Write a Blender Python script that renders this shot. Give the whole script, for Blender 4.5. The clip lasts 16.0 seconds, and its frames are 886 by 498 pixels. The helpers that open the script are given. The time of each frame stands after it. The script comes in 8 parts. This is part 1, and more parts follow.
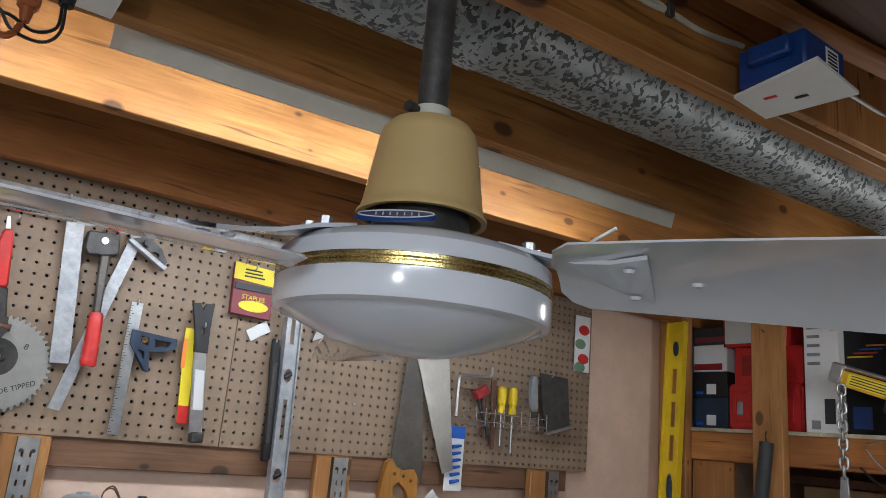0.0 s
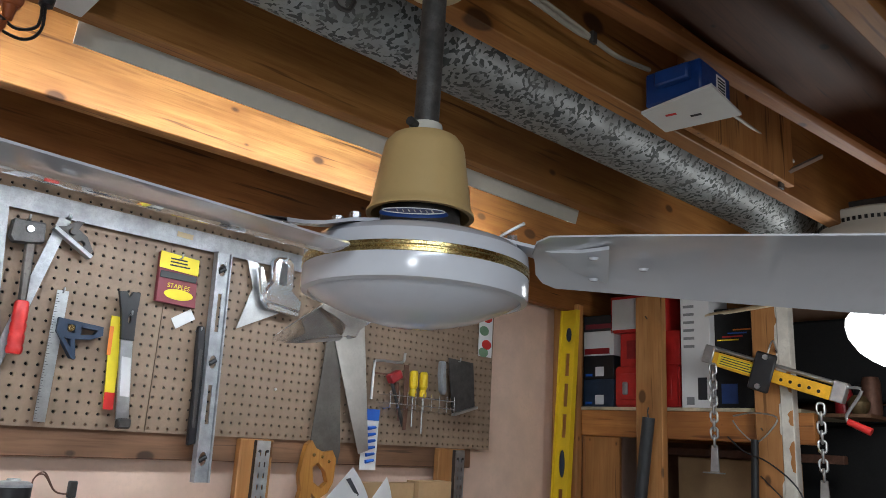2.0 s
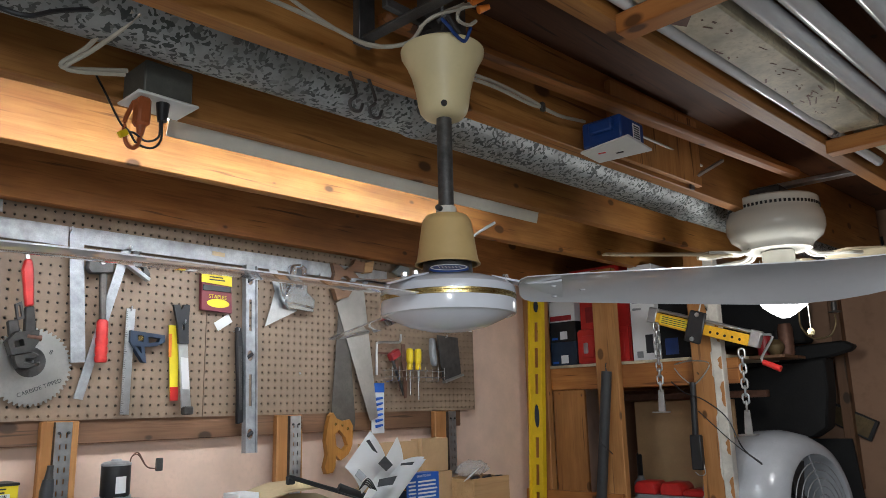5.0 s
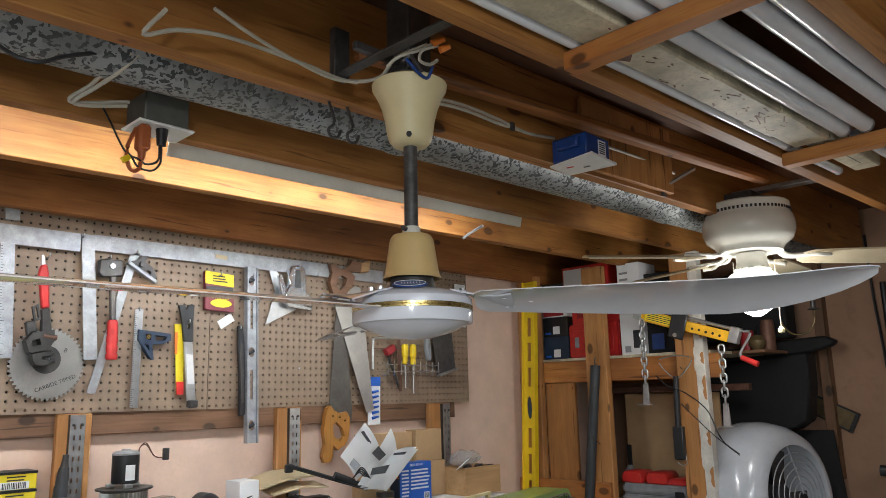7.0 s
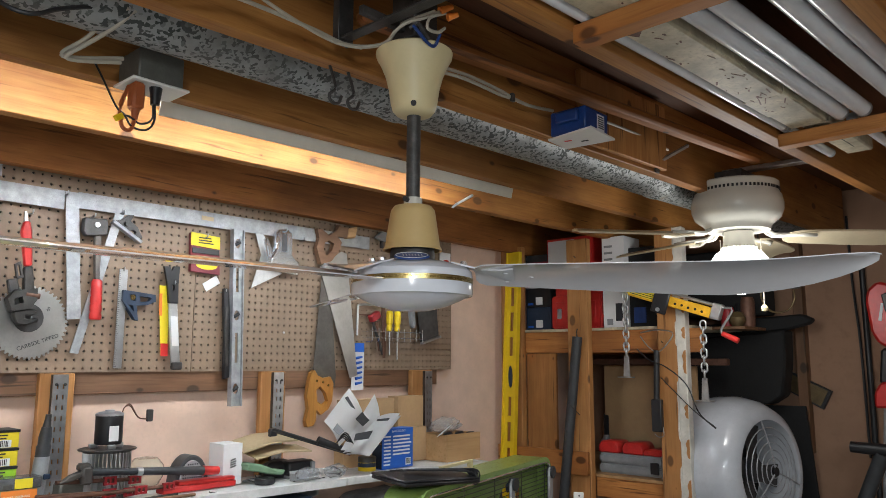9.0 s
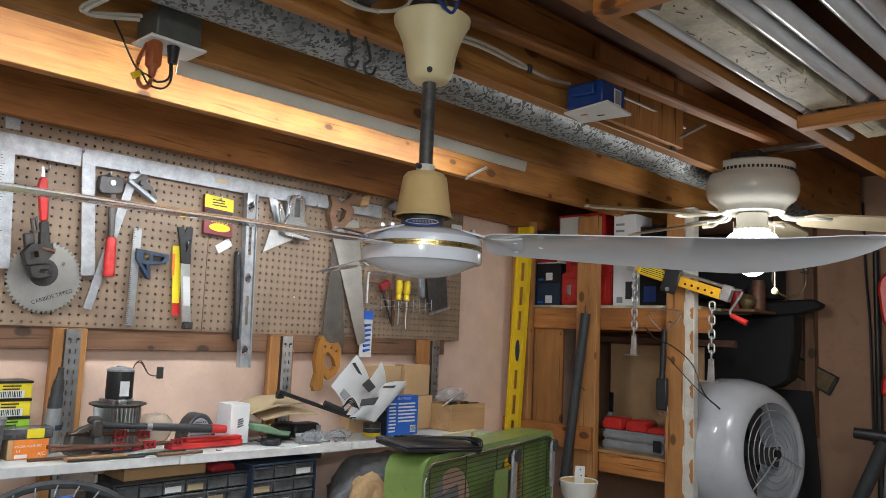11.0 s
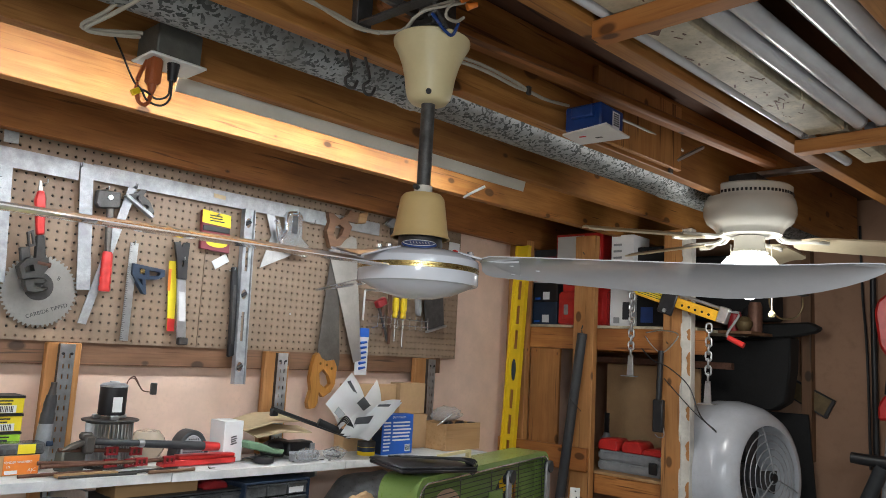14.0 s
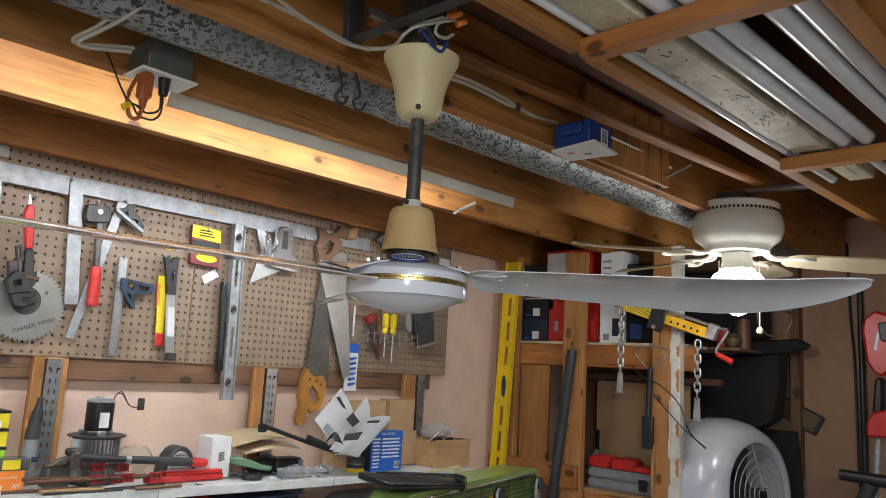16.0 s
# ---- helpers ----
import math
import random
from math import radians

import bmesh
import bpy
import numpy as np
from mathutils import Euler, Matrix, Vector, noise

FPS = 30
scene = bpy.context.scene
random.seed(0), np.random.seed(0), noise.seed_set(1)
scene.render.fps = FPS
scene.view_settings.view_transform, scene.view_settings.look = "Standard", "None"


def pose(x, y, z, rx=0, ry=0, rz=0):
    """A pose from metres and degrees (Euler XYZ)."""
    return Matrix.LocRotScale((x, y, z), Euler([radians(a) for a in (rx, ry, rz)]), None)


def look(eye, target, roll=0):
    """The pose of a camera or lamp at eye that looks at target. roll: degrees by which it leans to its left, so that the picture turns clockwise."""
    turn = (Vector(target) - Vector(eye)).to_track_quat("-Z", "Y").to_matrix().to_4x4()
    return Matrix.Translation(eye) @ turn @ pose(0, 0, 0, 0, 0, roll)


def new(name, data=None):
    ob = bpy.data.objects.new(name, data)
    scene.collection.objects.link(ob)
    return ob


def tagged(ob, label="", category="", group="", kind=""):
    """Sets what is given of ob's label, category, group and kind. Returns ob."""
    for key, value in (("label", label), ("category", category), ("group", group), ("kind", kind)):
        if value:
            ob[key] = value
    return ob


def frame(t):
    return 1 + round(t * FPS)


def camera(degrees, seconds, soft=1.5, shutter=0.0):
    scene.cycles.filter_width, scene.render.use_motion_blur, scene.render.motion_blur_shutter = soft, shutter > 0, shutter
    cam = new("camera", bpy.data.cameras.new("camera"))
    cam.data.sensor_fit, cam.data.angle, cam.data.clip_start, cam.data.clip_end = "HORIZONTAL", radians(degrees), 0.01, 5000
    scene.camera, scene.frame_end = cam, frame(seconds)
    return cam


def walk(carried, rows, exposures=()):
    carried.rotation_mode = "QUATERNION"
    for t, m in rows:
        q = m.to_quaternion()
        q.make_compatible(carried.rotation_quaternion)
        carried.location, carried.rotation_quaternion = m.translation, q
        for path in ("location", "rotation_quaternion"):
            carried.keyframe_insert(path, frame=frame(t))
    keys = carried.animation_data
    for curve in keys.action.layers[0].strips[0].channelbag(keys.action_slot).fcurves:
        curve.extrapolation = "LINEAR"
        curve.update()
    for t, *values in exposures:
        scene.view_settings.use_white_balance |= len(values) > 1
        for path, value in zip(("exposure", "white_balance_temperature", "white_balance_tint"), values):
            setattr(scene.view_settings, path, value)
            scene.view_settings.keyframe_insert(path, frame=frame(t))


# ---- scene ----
cam = camera(61.1, 16.0, soft=0.7)
PATH = [
    (0, (-0.078, 0.213, 1.645), (1.029, 1.804, 2.138), 5.1),
    (0.5, (-0.145, 0.237, 1.632), (1.06, 1.758, 2.117), 4.1),
    (1, (-0.182, 0.224, 1.618), (1.099, 1.68, 2.108), 3.5),
    (1.5, (-0.204, 0.197, 1.607), (1.122, 1.61, 2.101), 3.1),
    (2, (-0.229, 0.178, 1.604), (1.116, 1.573, 2.1), 3.4),
    (2.5, (-0.291, 0.15, 1.595), (1.069, 1.528, 2.096), 3.8),
    (3, (-0.35, 0.103, 1.59), (1.014, 1.478, 2.09), 3.0),
    (3.5, (-0.403, 0.006, 1.586), (0.92, 1.43, 2.058), 1.4),
    (4, (-0.447, -0.044, 1.591), (0.85, 1.411, 2.04), 0.5),
    (4.5, (-0.542, -0.053, 1.59), (0.798, 1.368, 2.02), -0.6),
    (4.7, (-0.591, -0.066, 1.589), (0.84, 1.266, 2.008), -1.4),
    (6.8, (-0.675, -0.26, 1.6), (0.752, 1.087, 1.991), -1.5),
    (7, (-0.67, -0.259, 1.604), (0.741, 1.105, 1.992), -1.3),
    (7.5, (-0.67, -0.26, 1.602), (0.732, 1.118, 1.972), -0.8),
    (8, (-0.671, -0.25, 1.61), (0.743, 1.122, 1.955), -0.8),
    (8.5, (-0.671, -0.228, 1.62), (0.757, 1.135, 1.942), -0.8),
    (9, (-0.692, -0.222, 1.619), (0.772, 1.109, 1.915), 0.2),
    (9.2, (-0.695, -0.239, 1.605), (0.778, 1.083, 1.894), 0.4),
    (11.5, (-0.692, -0.227, 1.61), (0.75, 1.141, 1.833), 2.8),
    (12, (-0.693, -0.229, 1.613), (0.748, 1.141, 1.838), 2.9),
    (12.5, (-0.696, -0.231, 1.614), (0.742, 1.14, 1.844), 2.8),
    (13, (-0.702, -0.226, 1.609), (0.739, 1.139, 1.854), 3.0),
    (13.5, (-0.689, -0.227, 1.617), (0.756, 1.132, 1.874), 3.2),
    (14, (-0.69, -0.228, 1.618), (0.757, 1.125, 1.886), 3.2),
    (14.5, (-0.691, -0.228, 1.618), (0.764, 1.114, 1.9), 3.3),
    (15, (-0.688, -0.229, 1.613), (0.772, 1.105, 1.914), 3.3),
    (15.5, (-0.697, -0.236, 1.612), (0.761, 1.097, 1.922), 3.3),
    (16, (-0.691, -0.235, 1.612), (0.766, 1.099, 1.927), 3.3),
]
walk(cam, [(t, look(eye, target, roll)) for t, eye, target, roll in PATH], ((0, -0.06, 5800, 10), (3, -0.1, 5800, 10), (4.5, -0.04, 5850, 10), (7, 0.22, 6050, 10), (16, 0.22, 6050, 10)))

# ---- world and light ----
world = bpy.data.worlds.new("world")
scene.world = world
world.use_nodes = True
world.node_tree.nodes["Background"].inputs[0].default_value = (0.55, 0.5, 0.45, 1)
world.node_tree.nodes["Background"].inputs[1].default_value = 0.004
scene.view_settings.exposure = 0.0


def area_lamp(name, m, sx, sy, watts, color):
    d = bpy.data.lights.new(name, "AREA")
    d.shape, d.size, d.size_y, d.energy, d.color = "RECTANGLE", sx, sy, watts, color
    o = new(name, d)
    o.matrix_world = m
    return o


def bulb_lamp(name, at, watts, color, size=0.05):
    d = bpy.data.lights.new(name, "POINT")
    d.energy, d.color, d.shadow_soft_size = watts, color, size
    o = new(name, d)
    o.location = at
    return o


# assumed ceiling tubes and an added fill bulb, both unseen behind the camera
area_lamp("room_tube_light", pose(-0.9, -1.0, 2.16, 0, 0, 0), 1.2, 0.12, 39, (0.90, 0.96, 0.97))
bulb_lamp("fill_bulb_light", (-1.25, -0.75, 1.86), 29, (0.95, 0.96, 0.92), 0.11)
bulb_lamp("fan_bulb_light", (1.856, 0.732, 1.88), 4.2, (1.0, 0.95, 0.86), 0.07)


# ---- materials ----
def nodes_of(name):
    m = bpy.data.materials.new(name)
    m.use_nodes = True
    nt = m.node_tree
    return m, nt, nt.nodes["Principled BSDF"]


def mixrgb(nt, fac, a, b, mode="MIX"):
    n = nt.nodes.new("ShaderNodeMix")
    n.data_type, n.blend_type = "RGBA", mode
    for sock, val in ((n.inputs[0], fac), (n.inputs[6], a), (n.inputs[7], b)):
        if isinstance(val, (int, float)):
            sock.default_value = val
        elif isinstance(val, tuple):
            sock.default_value = (*val[:3], 1)
        else:
            nt.links.new(val, sock)
    return n.outputs[2]


def noise_tex(nt, scale, detail=4, stretch=(1, 1, 1), rough=0.6, shift=0):
    tc = nt.nodes.new("ShaderNodeTexCoord")
    mp = nt.nodes.new("ShaderNodeMapping")
    mp.inputs["Scale"].default_value = stretch
    mp.inputs["Location"].default_value = (shift, shift * 0.7, shift * 0.3)
    nt.links.new(tc.outputs["Object"], mp.inputs[0])
    n = nt.nodes.new("ShaderNodeTexNoise")
    n.inputs["Scale"].default_value, n.inputs["Detail"].default_value, n.inputs["Roughness"].default_value = scale, detail, rough
    nt.links.new(mp.outputs[0], n.inputs["Vector"])
    return n.outputs["Fac"]


def ramp(nt, fac, lo, hi):
    r = nt.nodes.new("ShaderNodeMapRange")
    r.inputs[1].default_value, r.inputs[2].default_value = lo, hi
    nt.links.new(fac, r.inputs[0])
    return r.outputs[0]


def bump(nt, bsdf, height, strength=0.2, dist=0.002):
    b = nt.nodes.new("ShaderNodeBump")
    b.inputs["Strength"].default_value, b.inputs["Distance"].default_value = strength, dist
    nt.links.new(height, b.inputs["Height"])
    nt.links.new(b.outputs[0], bsdf.inputs["Normal"])


def plain(name, color, rough=0.5, metal=0.0, dirt=0.25, scale=18, relief=0.1, coat=0.0, spec=0.5):
    """Painted, moulded or metal surface with faint blotches and grime."""
    m, nt, p = nodes_of(name)
    big, fine = noise_tex(nt, scale), noise_tex(nt, scale * 9, 3, shift=3)
    dark = tuple(c * (1 - dirt) for c in color)
    c = mixrgb(nt, ramp(nt, big, 0.35, 0.7), color, dark)
    c = mixrgb(nt, ramp(nt, fine, 0.5, 0.8), c, tuple(v * (1 - dirt * 0.8) for v in color))
    nt.links.new(c, p.inputs["Base Color"])
    r = nt.nodes.new("ShaderNodeMapRange")
    r.inputs[3].default_value, r.inputs[4].default_value = max(0.02, rough - 0.08), min(1, rough + 0.12)
    nt.links.new(fine, r.inputs[0])
    nt.links.new(r.outputs[0], p.inputs["Roughness"])
    p.inputs["Metallic"].default_value = metal
    p.inputs["Coat Weight"].default_value = coat
    p.inputs["Specular IOR Level"].default_value = spec
    bump(nt, p, fine, relief, 0.001)
    return m


def wood(name, light, dark, axis=0, rough=0.6, knots=True, ring=34):
    """Sawn softwood with grain along one axis, knots and stains."""
    m, nt, p = nodes_of(name)
    st = [1.0, 1.0, 1.0]
    st[axis] = 0.07
    info = nt.nodes.new("ShaderNodeObjectInfo")
    grain, broad = noise_tex(nt, ring, 6, tuple(st), 0.65), noise_tex(nt, 5, 3, tuple(0.35 if i == axis else 1 for i in range(3)), shift=5)
    c = mixrgb(nt, ramp(nt, grain, 0.34, 0.72), light, dark)
    hair = noise_tex(nt, ring * 4.5, 3, tuple(0.04 if i == axis else 1 for i in range(3)), 0.6, 2)
    c = mixrgb(nt, ramp(nt, hair, 0.52, 0.80), c, tuple(v * 0.8 for v in dark))
    c = mixrgb(nt, ramp(nt, broad, 0.40, 0.78), c, tuple(v * 0.55 for v in dark))
    grime = noise_tex(nt, 2.2, 5, tuple(0.6 if i == axis else 1 for i in range(3)), 0.7, 21)
    c = mixrgb(nt, ramp(nt, grime, 0.54, 0.95), c, tuple(v * 0.42 for v in dark))
    c = mixrgb(nt, ramp(nt, info.outputs["Random"], 0.0, 2.6), c, tuple(v * 0.5 for v in dark))
    if knots:
        tc = nt.nodes.new("ShaderNodeTexCoord")
        sx = nt.nodes.new("ShaderNodeSeparateXYZ")
        nt.links.new(tc.outputs["Object"], sx.inputs[0])
        others = [i for i in range(3) if i != axis]
        side = nt.nodes.new("ShaderNodeMath")
        side.operation = "ADD"
        nt.links.new(sx.outputs[others[0]], side.inputs[0])
        nt.links.new(sx.outputs[others[1]], side.inputs[1])
        flatv = nt.nodes.new("ShaderNodeCombineXYZ")
        half = nt.nodes.new("ShaderNodeMath")
        half.operation = "MULTIPLY"
        half.inputs[1].default_value = 0.6
        nt.links.new(sx.outputs[axis], half.inputs[0])
        nt.links.new(half.outputs[0], flatv.inputs[0])
        nt.links.new(side.outputs[0], flatv.inputs[1])
        shift = nt.nodes.new("ShaderNodeVectorMath")
        shift.operation = "MULTIPLY_ADD"
        shift.inputs[1].default_value = (7.0, 7.0, 7.0)
        nt.links.new(info.outputs["Random"], shift.inputs[0])
        nt.links.new(flatv.outputs[0], shift.inputs[2])
        v = nt.nodes.new("ShaderNodeTexVoronoi")
        v.voronoi_dimensions = "2D"
        v.inputs["Scale"].default_value = 6.0
        nt.links.new(shift.outputs[0], v.inputs["Vector"])
        pick = nt.nodes.new("ShaderNodeSeparateColor")
        nt.links.new(v.outputs["Color"], pick.inputs[0])
        far = nt.nodes.new("ShaderNodeMath")
        far.operation = "MULTIPLY_ADD"
        far.inputs[1].default_value = 0.12
        nt.links.new(pick.outputs[0], far.inputs[0])
        nt.links.new(v.outputs["Distance"], far.inputs[2])
        k = nt.nodes.new("ShaderNodeMapRange")
        k.inputs[1].default_value, k.inputs[2].default_value, k.inputs[3].default_value, k.inputs[4].default_value = 0.088, 0.120, 0.9, 0
        nt.links.new(far.outputs[0], k.inputs[0])
        halo = nt.nodes.new("ShaderNodeMapRange")
        halo.inputs[1].default_value, halo.inputs[2].default_value, halo.inputs[3].default_value, halo.inputs[4].default_value = 0.09, 0.27, 0.6, 0
        nt.links.new(far.outputs[0], halo.inputs[0])
        c = mixrgb(nt, halo.outputs[0], c, dark)
        c = mixrgb(nt, k.outputs[0], c, tuple(v_ * 0.22 for v_ in dark))
        # short scratches and stains along the grain
        sc = noise_tex(nt, 60, 2, tuple(0.05 if i == axis else 1 for i in range(3)), 0.5, 11)
        c = mixrgb(nt, ramp(nt, sc, 0.64, 0.70), c, tuple(v_ * 0.4 for v_ in dark))
    nt.links.new(c, p.inputs["Base Color"])
    p.inputs["Roughness"].default_value = rough
    bump(nt, p, grain, 0.25, 0.002)
    return m


def glow(name, color, strength):
    m, nt, p = nodes_of(name)
    p.inputs["Base Color"].default_value = (*color, 1)
    p.inputs["Emission Color"].default_value = (*color, 1)
    p.inputs["Emission Strength"].default_value = strength
    return m


def spangle(name):
    """Galvanised sheet with large dark and light zinc flakes."""
    m, nt, p = nodes_of(name)
    tc = nt.nodes.new("ShaderNodeTexCoord")
    warp = nt.nodes.new("ShaderNodeTexNoise")
    warp.inputs["Scale"].default_value = 45
    nt.links.new(tc.outputs["Object"], warp.inputs["Vector"])
    add = nt.nodes.new("ShaderNodeVectorMath")
    add.operation = "MULTIPLY_ADD"
    add.inputs[1].default_value = (0.02, 0.02, 0.02)
    nt.links.new(warp.outputs["Color"], add.inputs[0])
    nt.links.new(tc.outputs["Object"], add.inputs[2])
    v = nt.nodes.new("ShaderNodeTexVoronoi")
    v.inputs["Scale"].default_value = 145
    nt.links.new(add.outputs[0], v.inputs["Vector"])
    sep = nt.nodes.new("ShaderNodeSeparateColor")
    nt.links.new(v.outputs["Color"], sep.inputs[0])
    k = ramp(nt, sep.outputs[0], 0.58, 0.72)
    c = mixrgb(nt, k, (0.32, 0.335, 0.33), (0.06, 0.068, 0.064))
    c = mixrgb(nt, ramp(nt, noise_tex(nt, 9), 0.45, 0.8), c, (0.16, 0.16, 0.15))
    nt.links.new(c, p.inputs["Base Color"])
    p.inputs["Metallic"].default_value = 0.35
    r = nt.nodes.new("ShaderNodeMapRange")
    r.inputs[3].default_value, r.inputs[4].default_value = 0.48, 0.62
    nt.links.new(k, r.inputs[0])
    nt.links.new(r.outputs[0], p.inputs["Roughness"])
    return m


JOIST = wood("joist_wood", (0.60, 0.29, 0.072), (0.32, 0.115, 0.020), 0)
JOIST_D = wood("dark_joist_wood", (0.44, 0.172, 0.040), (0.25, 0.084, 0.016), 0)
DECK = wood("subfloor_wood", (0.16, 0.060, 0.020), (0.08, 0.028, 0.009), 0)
POST = wood("post_wood", (0.66, 0.34, 0.12), (0.46, 0.195, 0.052), 2)
RAILW = wood("rail_wood", (0.62, 0.275, 0.070), (0.40, 0.135, 0.026), 1)
BOARDW = wood("board_wood", (0.60, 0.29, 0.09), (0.42, 0.17, 0.042), 2)
LEDGER = wood("ledger_wood", (0.27, 0.14, 0.075), (0.16, 0.08, 0.04), 0)
PINE = wood("pine_box_wood", (0.62, 0.40, 0.20), (0.48, 0.27, 0.11), 0, knots=False, ring=20)
PINK = plain("pink_wall_paint", (0.79, 0.575, 0.455), 0.75, 0, 0.14, 9, 0.25)
PALEW = plain("pale_bounce_paint", (0.72, 0.70, 0.66), 0.7, 0, 0.12, 2.2, 0.2)
TANW = plain("tan_wall_paint", (0.34, 0.20, 0.125), 0.8, 0, 0.25, 2.2, 0.25)
CONC = plain("concrete_floor", (0.42, 0.41, 0.39), 0.85, 0, 0.3, 3, 0.4)
PEG = plain("hardboard", (0.29, 0.205, 0.138), 0.55, 0, 0.28, 13, 0.15)
GALV = spangle("galvanised_sheet")
STEEL = plain("brushed_steel", (0.60, 0.61, 0.62), 0.32, 0.9, 0.25, 40, 0.1)
ALU = plain("aluminium", (0.47, 0.48, 0.50), 0.45, 0.4, 0.42, 30, 0.15)
CHROME = plain("chrome", (0.85, 0.86, 0.88), 0.12, 0.85, 0.08, 40, 0.02)
DSTEEL = plain("dark_steel", (0.085, 0.08, 0.076), 0.45, 0.4, 0.45, 40, 0.3)
IRON = plain("cast_iron", (0.06, 0.057, 0.052), 0.55, 0.5, 0.4, 50, 0.4)
FANW = plain("white_enamel", (0.70, 0.71, 0.76), 0.16, 0, 0.05, 12, 0.02, coat=0.4)
BLADEW = plain("white_blade_enamel", (0.66, 0.66, 0.69), 0.05, 0, 0.10, 6, 0.03, coat=1.0)
bump(BLADEW.node_tree, BLADEW.node_tree.nodes["Principled BSDF"], noise_tex(BLADEW.node_tree, 7, 2, (1, 1, 1), 0.5, 4), 0.06, 0.010)
CREAM = plain("yellowed_plastic", (0.62, 0.44, 0.19), 0.42, 0, 0.10, 14, 0.04)
CREAM2 = plain("pale_yellowed_plastic", (0.68, 0.58, 0.33), 0.4, 0, 0.10, 14, 0.04)
GOLD = plain("brass_trim", (0.62, 0.48, 0.20), 0.24, 1.0, 0.3, 60, 0.08)
RODM = plain("scuffed_grey_rod", (0.12, 0.115, 0.11), 0.5, 0.5, 0.55, 55, 0.3)
WHITEP = plain("white_plastic", (0.78, 0.78, 0.75), 0.35, 0, 0.08, 20, 0.03)
WENAMEL = plain("white_ivory_enamel", (0.70, 0.68, 0.60), 0.22, 0, 0.07, 12, 0.02, coat=0.3)
IVORYB = plain("ivory_blade", (0.72, 0.62, 0.42), 0.35, 0, 0.12, 10, 0.03)
FIXW = plain("white_fixture_paint", (0.72, 0.69, 0.60), 0.45, 0, 0.12, 10, 0.05)
DIRTYW = plain("dirty_white_paint", (0.66, 0.58, 0.41), 0.55, 0, 0.55, 11, 0.2)
POSTW = plain("peeling_white_paint", (0.70, 0.665, 0.59), 0.6, 0, 0.3, 16, 0.2)
SHELFW = plain("worn_white_shelf", (0.76, 0.76, 0.75), 0.55, 0, 0.22, 30, 0.12)
BLACK = plain("black_plastic", (0.018, 0.018, 0.02), 0.4, 0, 0.3, 30, 0.08)
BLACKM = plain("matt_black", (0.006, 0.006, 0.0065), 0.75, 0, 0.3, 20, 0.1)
DGREY = plain("dark_grey_plastic", (0.045, 0.048, 0.052), 0.5, 0, 0.3, 30, 0.08)
GREY = plain("grey_plastic", (0.28, 0.29, 0.30), 0.45, 0, 0.25, 30, 0.08)
RED = plain("red_plastic", (0.62, 0.03, 0.025), 0.35, 0, 0.25, 25, 0.05)
DRED = plain("dark_red_plastic", (0.35, 0.02, 0.025), 0.4, 0, 0.3, 25, 0.05)
YEL = plain("yellow_paint", (0.85, 0.60, 0.01), 0.35, 0, 0.12, 25, 0.05)
YELC = plain("yellow_card", (0.85, 0.68, 0.02), 0.5, 0, 0.1, 25, 0.05)
LIME = plain("lime_card", (0.35, 0.65, 0.03), 0.5, 0, 0.1, 25, 0.05)
ORANGE = plain("orange_card", (0.85, 0.24, 0.03), 0.5, 0, 0.1, 25, 0.05)
BLUE = plain("blue_plastic", (0.012, 0.05, 0.22), 0.4, 0, 0.25, 25, 0.05)
BLUEC = plain("blue_card", (0.02, 0.12, 0.55), 0.45, 0, 0.12, 25, 0.03)
DBLUE = plain("navy_metal", (0.03, 0.05, 0.09), 0.45, 0.2, 0.3, 25, 0.05)
GREEN = plain("olive_green_enamel", (0.20, 0.30, 0.075), 0.28, 0, 0.16, 12, 0.03, coat=0.2)
SAGE = plain("sage_cloth", (0.20, 0.33, 0.20), 0.8, 0, 0.25, 25, 0.2)
CARD = plain("cardboard", (0.50, 0.32, 0.16), 0.75, 0, 0.15, 12, 0.1)
KRAFT = plain("kraft_paper", (0.52, 0.40, 0.24), 0.8, 0, 0.15, 12, 0.1)
PAPER = plain("paper", (0.80, 0.80, 0.80), 0.7, 0, 0.06, 12, 0.03)
INK = plain("ink", (0.03, 0.03, 0.035), 0.7, 0, 0.1, 20, 0.02)
MAGENTA = plain("purple_card", (0.22, 0.035, 0.05), 0.5, 0, 0.15, 20, 0.03)
HANDLEW = wood("varnished_handle_wood", (0.62, 0.30, 0.06), (0.42, 0.17, 0.03), 2, 0.35, False)
HANDLEB = wood("brown_handle_wood", (0.34, 0.19, 0.11), (0.20, 0.10, 0.05), 0, 0.45, False)
SAWM = plain("old_saw_steel", (0.15, 0.135, 0.12), 0.45, 0.5, 0.45, 14, 0.15)
SAWL = plain("bright_saw_steel", (0.55, 0.54, 0.51), 0.33, 0.85, 0.25, 14, 0.1)
COPPER = plain("rusty_brown_metal", (0.18, 0.09, 0.06), 0.55, 0.5, 0.4, 40, 0.25)
CLEARP = plain("clear_drawer_plastic", (0.15, 0.155, 0.16), 0.15, 0, 0.6, 30, 0.05)
WIREW = plain("white_cable_sheath", (0.46, 0.42, 0.34), 0.5, 0, 0.2, 30, 0.05)
OUTLETB = plain("grey_box_metal", (0.16, 0.16, 0.14), 0.5, 0.4, 0.25, 25, 0.1)
BULB = glow("lit_bulb_glass", (1.0, 0.96, 0.88), 6)
TUBEGLOW = glow("lit_tube", (0.93, 0.97, 1.0), 27)
TUBEW = plain("tube_glass", (0.76, 0.77, 0.79), 0.12, 0, 0.1, 12, 0.02, coat=0.3)
